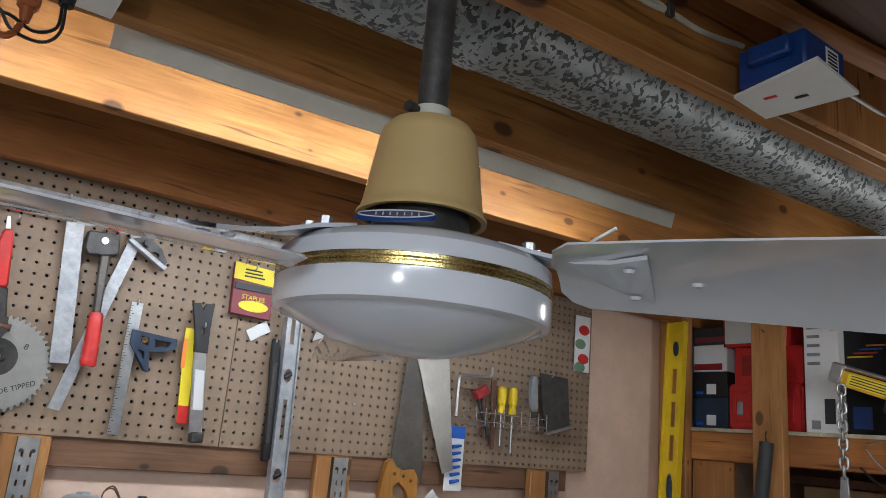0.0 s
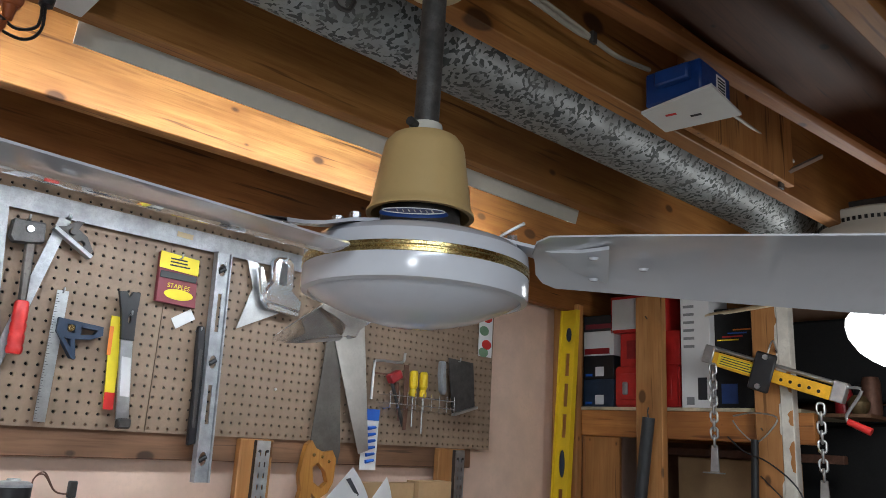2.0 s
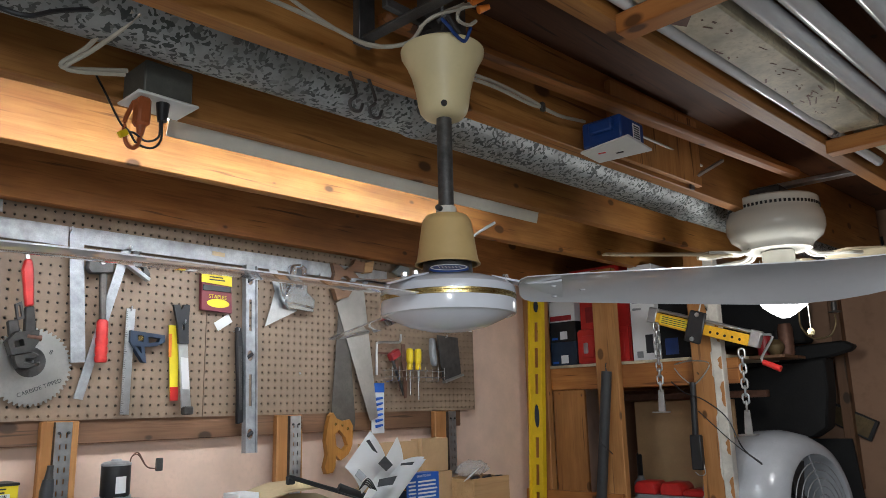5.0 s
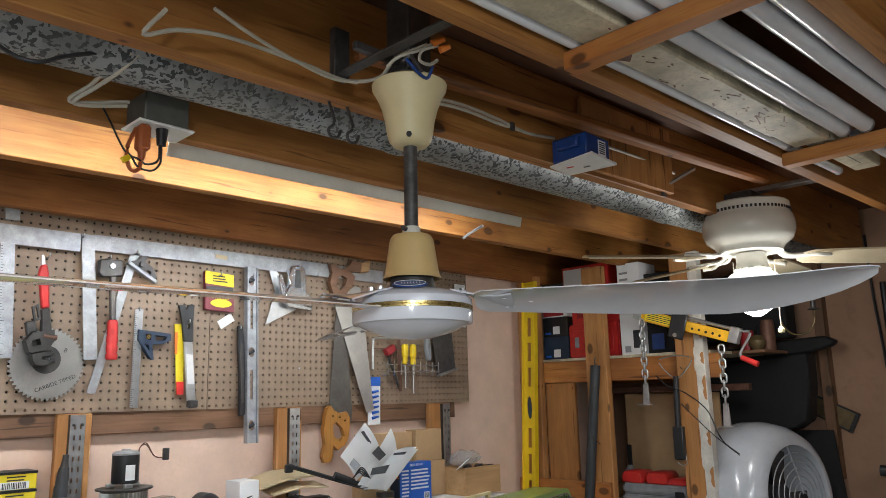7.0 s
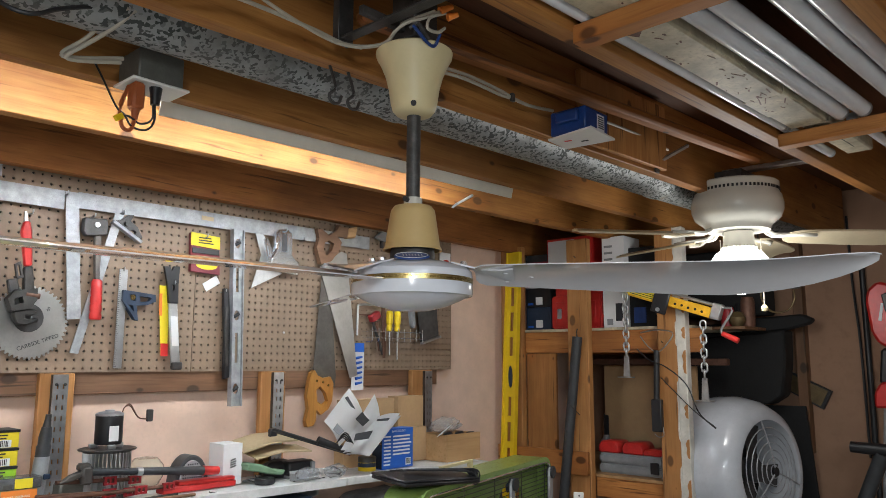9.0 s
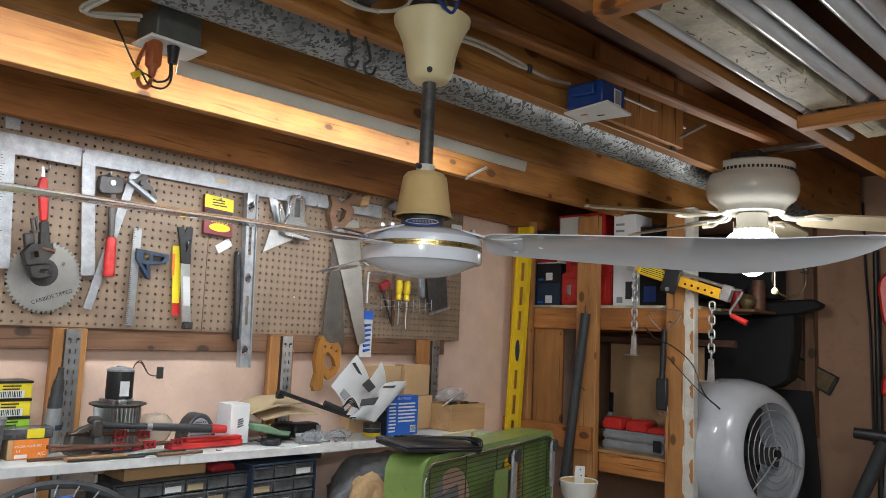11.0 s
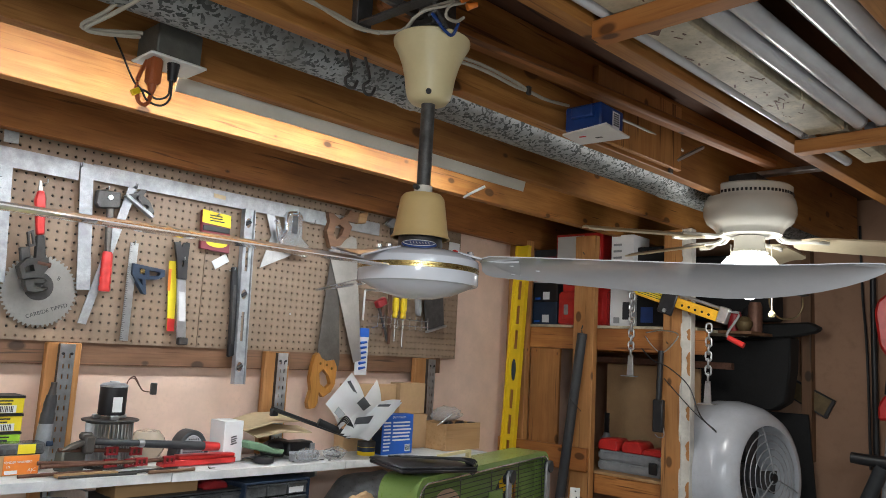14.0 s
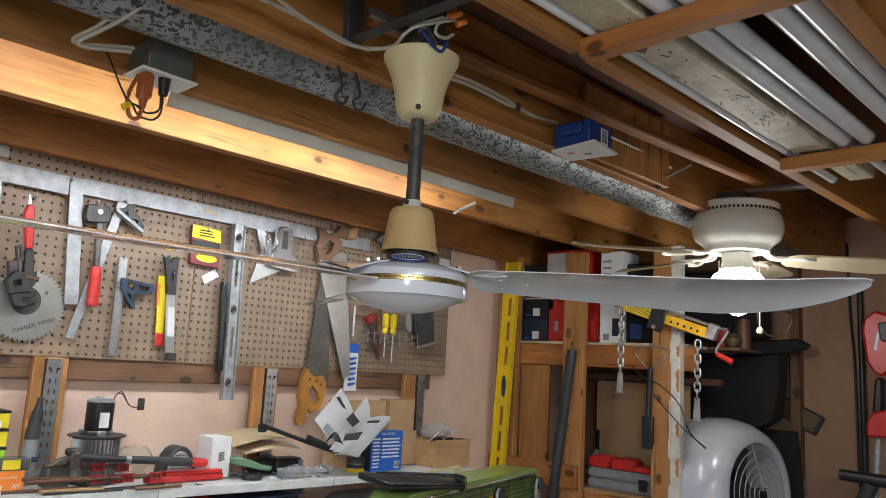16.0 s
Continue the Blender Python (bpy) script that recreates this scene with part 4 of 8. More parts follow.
    # wire rack with screwdrivers
    t = thing("tool_rack", (1.49, PY, 1.69), "chromed wire tool rack on the pegboard", "tool rack")
    bm = B()
    for z, o in ((1.738, 0.055), (1.712, 0.055)):
        cable(bm, [(1.345, PY - 0.002, z), (1.345, PY - o, z), (1.640, PY - o, z), (1.640, PY - 0.002, z)], 0.0022, 6, 1)
    for k in range(9):
        xx = 1.350 + k * 0.036
        cable(bm, [(xx, PY - 0.055, 1.752), (xx, PY - 0.055, 1.700), (xx, PY - 0.030, 1.695), (xx, PY - 0.004, 1.700)], 0.0018, 6, 1)
    part("wire_frame", bm, CHROME, t)
    for sx, tl in ((1.462, 0.0), (1.507, 0.02)):
        s = thing("screwdriver", (sx, PY - 0.035, 1.64), "screwdriver with clear yellow handle in the wire rack", "screwdriver", "screwdrivers")
        part("handle", lathe(B(), [(0, 1.826), (0.011, 1.824), (0.0145, 1.815), (0.0145, 1.775), (0.010, 1.765), (0.0125, 1.756), (0.0125, 1.745), (0.008, 1.738), (0, 1.738)], Matrix.Translation((sx, PY - 0.035, 0)), 10), YEL, s, "faceted yellow handle", 20)
        part("shaft", rod(B(), (sx, PY - 0.035, 1.74), (sx + 0.004, PY - 0.033, 1.645 - tl), 0.0042), CHROME, s)
    s = thing("red_mallet", (1.38, PY - 0.03, 1.66), "small red-headed tool in the wire rack", "hammer")
    part("head", box(B(), (1.352, PY - 0.05, 1.782), (1.402, PY - 0.022, 1.812), 0.004, pose(0, 0, 0, 0, -28, 0)), DRED, s)
    part("shaft", rod(B(), (1.365, PY - 0.035, 1.785), (1.432, PY - 0.03, 1.645), 0.006), DSTEEL, s)
    one("long_file", slab(B(), [(1.412, 1.84), (1.432, 1.84), (1.440, 1.70), (1.436, 1.632), (1.424, 1.632)], PY - 0.042, PY - 0.037, 0.001), COPPER, "rusty long file in the wire rack", "file")
    one("awl", rod(rod(B(), (1.395, PY - 0.03, 1.73), (1.41, PY - 0.03, 1.66), 0.003), (1.392, PY - 0.03, 1.78), (1.395, PY - 0.03, 1.73), 0.009), COPPER, "small dark awl in the wire rack", "awl")

    # plane / trowel with dark plate
    t = thing("plastering_trowel", (1.68, PY, 1.71), "dark steel plastering trowel with grey grip", "trowel")
    part("plate", slab(B(), [(1.610, 1.885), (1.735, 1.880), (1.752, 1.730), (1.640, 1.700)], PY - 0.045, PY - 0.042, 0.0005), DSTEEL, t)
    part("edge", slab(B(), [(1.640, 1.700), (1.752, 1.730), (1.754, 1.722), (1.640, 1.690)], PY - 0.060, PY - 0.042), STEEL, t)
    part("grip", slab(B(), [(1.572, 1.87), (1.592, 1.87), (1.602, 1.775), (1.596, 1.755), (1.580, 1.765), (1.570, 1.82)], PY - 0.055, PY - 0.030, 0.005), GREY, t, "grey moulded grip")
    hook(t, 1.66, 1.878, 0.05)
    t = thing("seed_packet", (1.83, PY, 1.92), "small printed packet, white, red and green, on a hook", "packet")
    part("sleeve", slab(B(), rect(1.795, 1.868, 1.915, 2.110), PY - 0.012, PY - 0.007, 0.002), PAPER, t)
    for k, (zz, mt) in enumerate(((2.06, RED), (2.01, SAGE), (1.96, RED), (1.93, SAGE))):
        part("print", slab(B(), ellipse(1.828 + 0.008 * (-1) ** k, zz, 0.026, 0.018, 12), PY - 0.0128, PY - 0.012), mt, t)
    t = thing("utility_knife", (1.43, PY, 2.08), "grey utility knife clipped high on the pegboard", "knife")
    part("body", slab(B(), [(1.385, 2.125), (1.42, 2.155), (1.475, 2.150), (1.475, 2.115), (1.42, 2.112)], PY - 0.03, PY - 0.012, 0.003), GREY, t)
    part("guard", slab(B(), rect(1.418, 1.430, 2.085, 2.115), PY - 0.028, PY - 0.014, 0.002), DSTEEL, t)
    one("filler_spot", rod(B(), (0.9624, PY + 0.002, 1.721), (0.9624, PY - 0.0015, 1.721), 0.0042), PAPER, "white plug in a pegboard hole", "plug")
peg_tools()


# ---- on the shelf ----
def shz(x):
    return 1.2455 - 0.0166 * x


def carton(name, x0, x1, y0, y1, z0, z1, material, label, cat, group="", rot=0):
    t = thing(name, ((x0 + x1) / 2, (y0 + y1) / 2, z0), label, cat, group)
    part("carton", box(B(), (x0, y0, z0), (x1, y1, z1), 0.0012, pose(0, 0, 0, 0, 0, rot)), material, t)
    return t


def on_shelf():
    # stacked fastener boxes
    zb = shz(0) 
    for k, (mt, nm) in enumerate(((LIME, "lime green"), (YELC, "yellow"), (YELC, "yellow"))):
        z0 = zb + 0.056 + k * 0.0465
        t = carton("fastener_box", -0.16, 0.052, 1.945, 2.03, z0, z0 + 0.0445, mt, nm + " carton of fasteners stacked on the shelf", "box", "fastener boxes")
        part("lid_edge", box(B(), (-0.162, 1.943, z0 + 0.0385), (0.054, 2.032, z0 + 0.0451), 0.001), BLACK, t, "black lid edge")
        bars(t, -0.02, 0.03, z0 + 0.020, z0 + 0.036, 1.9445, 2, INK)
        bm = B()
        for j in range(14):
            box(bm, (-0.030 + j * 0.0042, 1.9440, z0 + 0.003), (-0.030 + j * 0.0042 + 0.0018 + 0.001 * (j % 3 == 0), 1.9444, z0 + 0.018))
        part("barcode", bm, INK, t, smooth=0)
        part("barcode_patch", box(B(), (-0.034, 1.9444, z0 + 0.001), (0.034, 1.9449, z0 + 0.020)), PAPER, t)
    carton("nail_carton", -0.17, 0.045, 1.95, 2.03, shz(-0.06), zb + 0.0555, CARD, "plain brown carton under the fastener boxes", "box")
    t = carton("washer_box", -0.0130, 0.0840, 1.885, 1.935, shz(0.04), shz(0.04) + 0.050, CARD, "open brown and orange box of washers on the shelf", "box")
    x0, x1, z0 = 0.0000, 0.0840, shz(0.04)
    part("label_panel", box(B(), (x0, 1.8832, z0 + 0.002), (x1, 1.8847, z0 + 0.049)), ORANGE, t, "orange printed panel")
    text_on(t, "FENDER WASHERS", ((x0 + x1) / 2 - 0.008, 1.8829, z0 + 0.033), 0.0080, PAPER)
    text_on(t, "AJC", (x1 - 0.016, 1.8829, z0 + 0.012), 0.012, PAPER)
    text_on(t, "1/4", (x0 + 0.012, 1.8829, z0 + 0.022), 0.008, PAPER)
    part("price_tag", box(B(), (x0 + 0.004, 1.8826, z0 + 0.004), (x0 + 0.034, 1.883, z0 + 0.013)), PAPER, t)
    t = thing("parts_organizer", (0.03, 1.93, shz(0) + 0.051), "clear plastic parts case with a yellow label", "parts case")
    z0 = shz(0.04) + 0.0505
    part("case", box(B(), (-0.03, 1.885, z0), (0.095, 1.94, z0 + 0.029), 0.003), CLEARP, t)
    part("label_card", box(B(), (0.030, 1.8835, z0 + 0.002), (0.072, 1.8849, z0 + 0.026)), YELC, t, "yellow label")
    for k in range(4):
        part("contents", box(B(), (-0.025 + k * 0.029, 1.8842, z0 + 0.004), (-0.004 + k * 0.029, 1.8849, z0 + 0.014)), DSTEEL, t)
    t = thing("screw_jar", (-0.07, 1.90, shz(0)), "clear plastic tub of screws on the shelf", "tub")
    part("tub", lathe(B(), [(0, 0), (0.045, 0), (0.05, 0.08), (0.046, 0.09), (0, 0.09)], Matrix.Translation((-0.07, 1.90, shz(-0.07))), 20), CLEARP, t)
    part("lid", lathe(B(), [(0, 0.091), (0.052, 0.091), (0.052, 0.105), (0, 0.106)], Matrix.Translation((-0.07, 1.90, shz(-0.07))), 20), GREY, t)

    # rotary tool standing upright
    x = 0.1220
    zb = shz(x)
    t = thing("rotary_tool", (x, 1.97, zb), "grey rotary tool standing upright on the shelf", "rotary tool")
    k = (1.4730 - zb) / 0.158
    m = Matrix.Translation((x - 0.010, 1.97, zb)) @ Matrix(((1, 0, 0.08 * k, 0), (0, 1, 0, 0), (0, 0, k, 0), (0, 0, 0, 1)))
    part("body", lathe(B(), [(0, 0), (0.017, 0), (0.0195, 0.008), (0.0195, 0.075), (0.018, 0.082), (0, 0.082)], m, 20), GREY, t)
    part("collar", lathe(B(), [(0, 0.082), (0.0185, 0.082), (0.0185, 0.100), (0.016, 0.104), (0.0165, 0.118), (0.013, 0.135), (0, 0.135)], m, 20), DGREY, t, "dark grip collar")
    part("nose", lathe(B(), [(0, 0.135), (0.011, 0.135), (0.008, 0.150), (0.008, 0.158), (0, 0.158)], m, 14), DSTEEL, t)
    part("switch", box(B(), (x - 0.004, 1.940, zb + 0.062), (x + 0.014, 1.946, zb + 0.076), 0.002), DBLUE, t)

    # blower: motor on a squirrel-cage wheel
    x, y = 0.2880, 1.95
    zb = shz(x)
    t = thing("blower_motor", (x, y, zb), "black electric motor on a finned blower wheel", "blower motor")
    m = Matrix.Translation((x, y, 0))
    zt, zm = 1.4750, 1.3840
    part("can", lathe(B(), [(0, zt - 0.008), (0.036, zt - 0.008), (0.037, zt - 0.012), (0.037, zm + 0.004), (0.034, zm), (0, zm)], m, 30), BLACK, t, "black motor can")
    part("end_cap", lathe(B(), [(0, zt + 0.004), (0.012, zt + 0.004), (0.014, zt), (0.030, zt - 0.002), (0.038, zt - 0.007), (0.038, zt - 0.012), (0, zt - 0.012)], m, 30), ALU, t, "aluminium end cap")
    bm = B()
    for k in range(7):
        a0 = radians(-112 + k * 6)
        vs = [bm.verts.new((x + 0.0376 * math.cos(a), y + 0.0376 * math.sin(a), z)) for a, z in ((a0, zm + 0.010), (a0 + radians(6), zm + 0.010), (a0 + radians(6), zm + 0.052), (a0, zm + 0.052))]
        bm.faces.new(vs)
    part("rating_label", bm, PAPER, t, "white rating label")
    part("mount_plate", lathe(B(), [(0, zm - 0.016), (0.076, zm - 0.016), (0.078, zm - 0.013), (0.076, zm - 0.011), (0, zm - 0.011)], m, 30), DSTEEL, t)
    for a in (20, 140, 260):
        c = Vector((x + 0.04 * math.cos(radians(a)), y + 0.04 * math.sin(radians(a)), 0))
        part("bracket", box(B(), (c.x - 0.012, c.y - 0.006, zm - 0.011), (c.x + 0.012, c.y + 0.006, zm + 0.001), 0.002), STEEL, t)
    for k in range(36):
        a = k * math.tau / 36
        p = Vector((x + 0.058 * math.cos(a), y + 0.058 * math.sin(a), 0))
        bm = box(B(), (p.x - 0.0012, p.y - 0.006, zb + 0.008), (p.x + 0.0012, p.y + 0.006, zm - 0.017), 0, pose(0, 0, 0, 0, 0, math.degrees(a) + 60))
        part("fin", bm, STEEL, t, smooth=0)
    part("wheel_rim", lathe(B(), [(0.050, zb), (0.065, zb), (0.065, zb + 0.008), (0.050, zb + 0.008), (0.050, zb)], m, 36), DSTEEL, t)
    part("wheel_disc", lathe(B(), [(0, zm - 0.021), (0.064, zm - 0.021), (0.064, zm - 0.0165), (0, zm - 0.0165)], m, 36), DSTEEL, t)
    bm = B()
    for dz in (0, 0.005):
        cable(bm, [(x + 0.036, y, zt - 0.025 + dz), (0.3270, 1.9500, 1.4800), (0.3460, 1.95, 1.4870 + dz), (0.3720, 1.9500, 1.4540), (0.4010, 1.9500, 1.4470)], 0.0018, 6, 6)
    part("lead", bm, COPPER, t, "brown wire leads")
    part("plug", box(B(), (0.3980, 1.944, 1.4400), (0.4160, 1.956, 1.4750), 0.002), DSTEEL, t)

    # glass globe, respirator, white box
    x = 0.4190
    one("glass_globe", lathe(B(), [(0.012, 0.0), (0.028, 0.012), (0.038, 0.032), (0.036, 0.052), (0.024, 0.066), (0, 0.070)], Matrix.Translation((x, 1.98, shz(x))) @ Matrix.Scale(1.4, 4), 24), GLASSB, "clear amber glass globe on the shelf", "glass globe")
    x0, x1 = 0.4960, 0.6130
    xc, zb = (x0 + x1) / 2, shz((x0 + x1) / 2)
    t = thing("respirator_mask", (xc, 1.97, zb), "dark mask shell with a perforated silver disc", "mask")
    part("shell", slab(B(), ellipse(xc + 0.006, zb + 0.001, 0.056, 0.092, 18, 0, 180), 1.955, 2.02, 0.006), DGREY, t)
    part("disc", slab(B(), ellipse(xc, zb + 0.003, 0.042, 0.076, 18, 0, 180), 1.948, 1.956, 0.002), ALU, t, "perforated silver disc")
    bm = B()
    for i in range(-4, 5):
        for j in range(1, 7):
            if (i / 4.6) ** 2 + (j / 6.9) ** 2 < 1:
                rod(bm, (xc + i * 0.0075, 1.948, zb + 0.008 + j * 0.0098), (xc + i * 0.0075, 1.9472, zb + 0.008 + j * 0.0098), 0.0024, seg=6)
    tagged(part("perforations", bm, BLACK, t), kind="stuff")
    x0, xm, x1 = 0.6080, 0.6300, 0.6960
    zb = shz(0.62)
    t = thing("small_white_box", ((x0 + x1) / 2, 1.93, zb), "small white carton with a stamped mark on the shelf", "box")
    part("carton", box(B(), (xm, 1.900, zb), (x1 + 0.002, 1.985, 1.3600), 0.0012), PAPER, t)
    xc, zc = (xm + x1) / 2 + 0.004, 1.2960
    for k in range(4):
        part("stamp_line", box(B(), (xc - 0.012, 1.899, zc - 0.008 + k * 0.007), (xc + 0.010 - 0.003 * (k % 2), 1.8996, zc - 0.004 + k * 0.007), 0, pose(0, 0, 0, 0, -14, 0)), INK, t, smooth=0)

    # long hammer, red case, clamps
    a, b = Vector((0.2050, 1.8600, 1.3240)), Vector((0.5440, 1.8600, 1.2940))
    t = thing("framing_hammer", tuple((a + b) / 2 - Vector((0, 0, 0.02))), "long claw hammer with black grip and red end", "hammer")
    part("shaft", rod(rod(B(), a, a + (b - a) * 0.40, 0.0095, 0.0085), a + (b - a) * 0.40, b, 0.0105, 0.013), DGREY, t, "black rubber shaft")
    part("collar", rod(B(), a + (b - a) * 0.38, a + (b - a) * 0.425, 0.0112), STEEL, t)
    part("end_cap", rod(B(), b - (b - a) * 0.02, b + (b - a) * 0.13, 0.0145, 0.012), RED, t, "red end cap")
    h = a + Vector((-0.004, 0, -0.001))
    part("head", box(box(B(), h + Vector((-0.022, -0.016, -0.030)), h + Vector((0.008, 0.016, 0.018)), 0.006), h + Vector((-0.030, -0.012, 0.006)), h + Vector((0.002, 0.012, 0.026)), 0.005), SAWM, t, "forged steel hammer head")
    part("claw", slab(B(), [(h.x - 0.078, h.z - 0.020), (h.x - 0.050, h.z - 0.002), (h.x - 0.020, h.z + 0.008), (h.x - 0.018, h.z - 0.006), (h.x - 0.046, h.z - 0.018)], h.y - 0.012, h.y + 0.008, 0.003), SAWM, t)
    x0, x1 = 0.4140, 0.6700
    t = thing("red_tool_case", ((x0 + x1) / 2, 1.88, shz(0.5)), "flat red plastic tool case on the shelf", "case")
    part("base", box(B(), (x0, 1.868, shz(0.5)), (x1 - 0.006, 1.91, shz(0.5) + 0.018), 0.003, pose(0, 0, 0, 0, 1, 4)), RED, t)
    part("lid", box(B(), (x0 + 0.05, 1.870, shz(0.5) + 0.018), (x1 - 0.01, 1.908, shz(0.5) + 0.030), 0.003, pose(0, 0, 0, 0, 1, 4)), RED, t)
    for k, (pa, pb) in enumerate((((0.1190, 1.8600, 1.3060), (0.3530, 1.8800, 1.2890)), ((0.0650, 1.8400, 1.2790), (0.3140, 1.8400, 1.2650)), ((0.0650, 1.8200, 1.2730), (0.4180, 1.8200, 1.2690)))):
        pa, pb = Vector(pa), Vector(pb)
        t = thing("bar_clamp", tuple((pa + pb) / 2), "rusty bar clamp with dark red jaws lying on the shelf", "clamp", "bar clamps")
        part("bar", rod(B(), pa, pb, 0.0055, seg=8), COPPER, t)
        for f in (0.62, 0.93) if k == 0 else (0.74, 0.97):
            c = pa.lerp(pb, f)
            part("jaw", frame_slab(B(), rect(c.x - 0.017, c.x + 0.017, c.z - 0.012, c.z + 0.010), [rect(c.x - 0.010, c.x - 0.002, c.z - 0.007, c.z + 0.005), rect(c.x + 0.003, c.x + 0.011, c.z - 0.007, c.z + 0.005)], c.y - 0.008, c.y + 0.002), DRED, t, "dark red cast jaw", 0)
    one("wood_offcut", box(B(), (0.10, 1.80, shz(0.15)), (0.26, 1.825, shz(0.26) + 0.010), 0.001, pose(0, 0, 0, 0, 1, 3)), PINE, "thin pale wood offcut on the shelf", "wood offcut")
    one("steel_block", box(B(), (0.1330, 1.88, shz(0.12)), (0.2010, 1.92, 1.2980), 0.005, pose(0, 0, 0, 0, 4, 10)), OUTLETB, "grey steel block lying on the shelf", "steel block")

    # papers, cloth, clutter in the middle
    one("kraft_paper", slab(B(), [(0, 0), (0.10, 0.012), (0.20, 0.004), (0.205, 0.008), (0.10, 0.018), (0.0, 0.004)], 0, 0.15, m=Matrix.Translation((0.7010, 1.9000, 1.3260)) @ pose(0, 0, 0, 6, -7, -8)), KRAFT, "folded sheet of brown kraft paper on the pile", "paper")
    one("kraft_paper", slab(B(), [(0, 0), (0.09, 0.008), (0.19, -0.006), (0.19, -0.002), (0.09, 0.013), (0.0, 0.004)], 0, 0.13, m=Matrix.Translation((0.7390, 1.8800, 1.3050)) @ pose(0, 0, 0, 4, -6, -14)), KRAFT, "folded sheet of brown kraft paper on the pile", "paper")
    p = Vector((0.7640, 1.8600, 1.2770))
    one("green_cloth", slab(B(), [(p.x - 0.07, p.z + 0.022), (p.x - 0.02, p.z + 0.016), (p.x + 0.05, p.z - 0.012), (p.x + 0.075, p.z - 0.010), (p.x + 0.066, p.z - 0.026), (p.x + 0.02, p.z - 0.020), (p.x - 0.065, p.z + 0.000)], p.y, p.y + 0.09, 0.004), SAGE, "sage green cloth folded over the shelf clutter", "cloth")
    x = 0.7510
    one("tape_roll", lathe(B(), [(0.014, 0), (0.030, 0), (0.032, 0.004), (0.032, 0.014), (0.030, 0.018), (0.014, 0.018), (0.014, 0)], Matrix.Translation((x, 1.85, shz(x))), 24), BLACK, "roll of black tape lying on the shelf", "tape roll")
    p = Vector((0.9240, 1.8700, 1.2900))
    t = thing("router_base", (p.x, p.y, shz(p.x)), "black and grey plastic tool base under the papers", "tool")
    part("frame", box(B(), (p.x - 0.05, 1.87, shz(p.x)), (p.x + 0.055, 1.93, shz(p.x) + 0.010), 0.003), GREY, t)
    part("body", box(B(), (p.x - 0.055, 1.885, shz(p.x) + 0.010), (p.x + 0.05, 1.95, shz(p.x) + 0.055), 0.006), BLACK, t)
    part("bracket", box(B(), (p.x + 0.030, 1.872, shz(p.x) + 0.010), (p.x + 0.046, 1.884, shz(p.x) + 0.05), 0.002), GREY, t)
    t = thing("trigger_clamp", (0.9230, 1.8500, 1.3400), "black quick-grip bar clamp lying on the papers", "clamp")
    part("bar", rod(B(), (0.7900, 1.8800, 1.3970), (1.0780, 1.8200, 1.3010), 0.007, seg=6), BLACK, t)
    part("jaw", box(B(), (0.7830, 1.8900, 1.3740), (0.8110, 1.8750, 1.4000), 0.003), BLACK, t)
    part("grip", rod(B(), (0.9510, 1.8400, 1.3550), (1.0590, 1.8000, 1.3100), 0.013, 0.010, 10), BLACK, t)
    bm = B()
    for k in range(4):
        cable(bm, [(1.0000, 1.8000, 1.3450), (1.0290, 1.80 - 0.004 * k, 1.3590 + 0.006 * k), (1.0710 + 0.004 * k, 1.80, 1.3230)], 0.0022, 6, 5)
    part("cord", bm, BLACK, t, "coiled black cord")
    # clear bags
    for px in (565, 615):
        p = Vector({565: (0.9030, 1.8300, 1.2540), 615: (1.0250, 1.8300, 1.2570)}[px])
        bm = B()
        bmesh.ops.create_icosphere(bm, subdivisions=3, radius=1)
        for v in bm.verts:
            v.co *= 1 + 0.35 * noise.noise(v.co * 2.3 + Vector((px, 0, 0)))
        bmesh.ops.transform(bm, matrix=Matrix.Translation((p.x, p.y, shz(p.x) + 0.020)) @ Matrix.Diagonal((0.045, 0.028, 0.021, 1)), verts=bm.verts)
        one("plastic_bag", bm, BAG, "crumpled clear plastic bag on the shelf", "plastic bag", "bags", smooth=0)
    # round can and blue box
    x = 1.2120
    t = thing("finish_can", (x, 1.88, shz(x)), "round yellow and navy tin on the shelf", "tin can")
    m = Matrix.Translation((x, 1.88, shz(x)))
    part("tin", lathe(B(), [(0, 0), (0.032, 0), (0.033, 0.003), (0.033, 0.030), (0, 0.030)], m, 28), YEL, t)
    part("band", lathe(B(), [(0.0332, 0.014), (0.0334, 0.015), (0.0334, 0.028), (0.0332, 0.029)], m, 28), DBLUE, t, "navy printed band")
    part("top", lathe(B(), [(0, 0.030), (0.033, 0.030), (0.0335, 0.048), (0.030, 0.050), (0, 0.048)], m, 28), DSTEEL, t)
    x0, xm, x1 = 1.2540, 1.2650, 1.4200
    zb, zt = shz(1.3), 1.3690
    t = thing("repair_kit_box", ((x0 + x1) / 2, 1.88, zb), "blue printed kit carton standing on the shelf", "box")
    part("carton", box(B(), (xm - 0.006, 1.850, zb), (x1, 1.905, zt), 0.0012), BLUEC, t)
    part("side_panel", box(B(), (xm - 0.0075, 1.852, zb + 0.004), (xm - 0.0062, 1.903, zt - 0.04)), DBLUE, t, "dark printed side")
    text_on(t, "Kit", (xm - 0.0078, 1.873, zt - 0.045), 0.03, ORANGE, 0, Matrix.Rotation(radians(-90), 4, "Z") @ pose(0, 0, 0, 90, 0, 0))
    text_on(t, "EASY-TO-DO", ((xm + x1) / 2, 1.8494, zt - 0.010), 0.012, PAPER)
    bars(t, xm + 0.002, xm + 0.040, zb + 0.010, zt - 0.022, 1.8498, 9, PAPER, 0.4)
    bars(t, xm + 0.048, x1 - 0.006, zb + 0.045, zt - 0.022, 1.8498, 6, PAPER, 0.4)
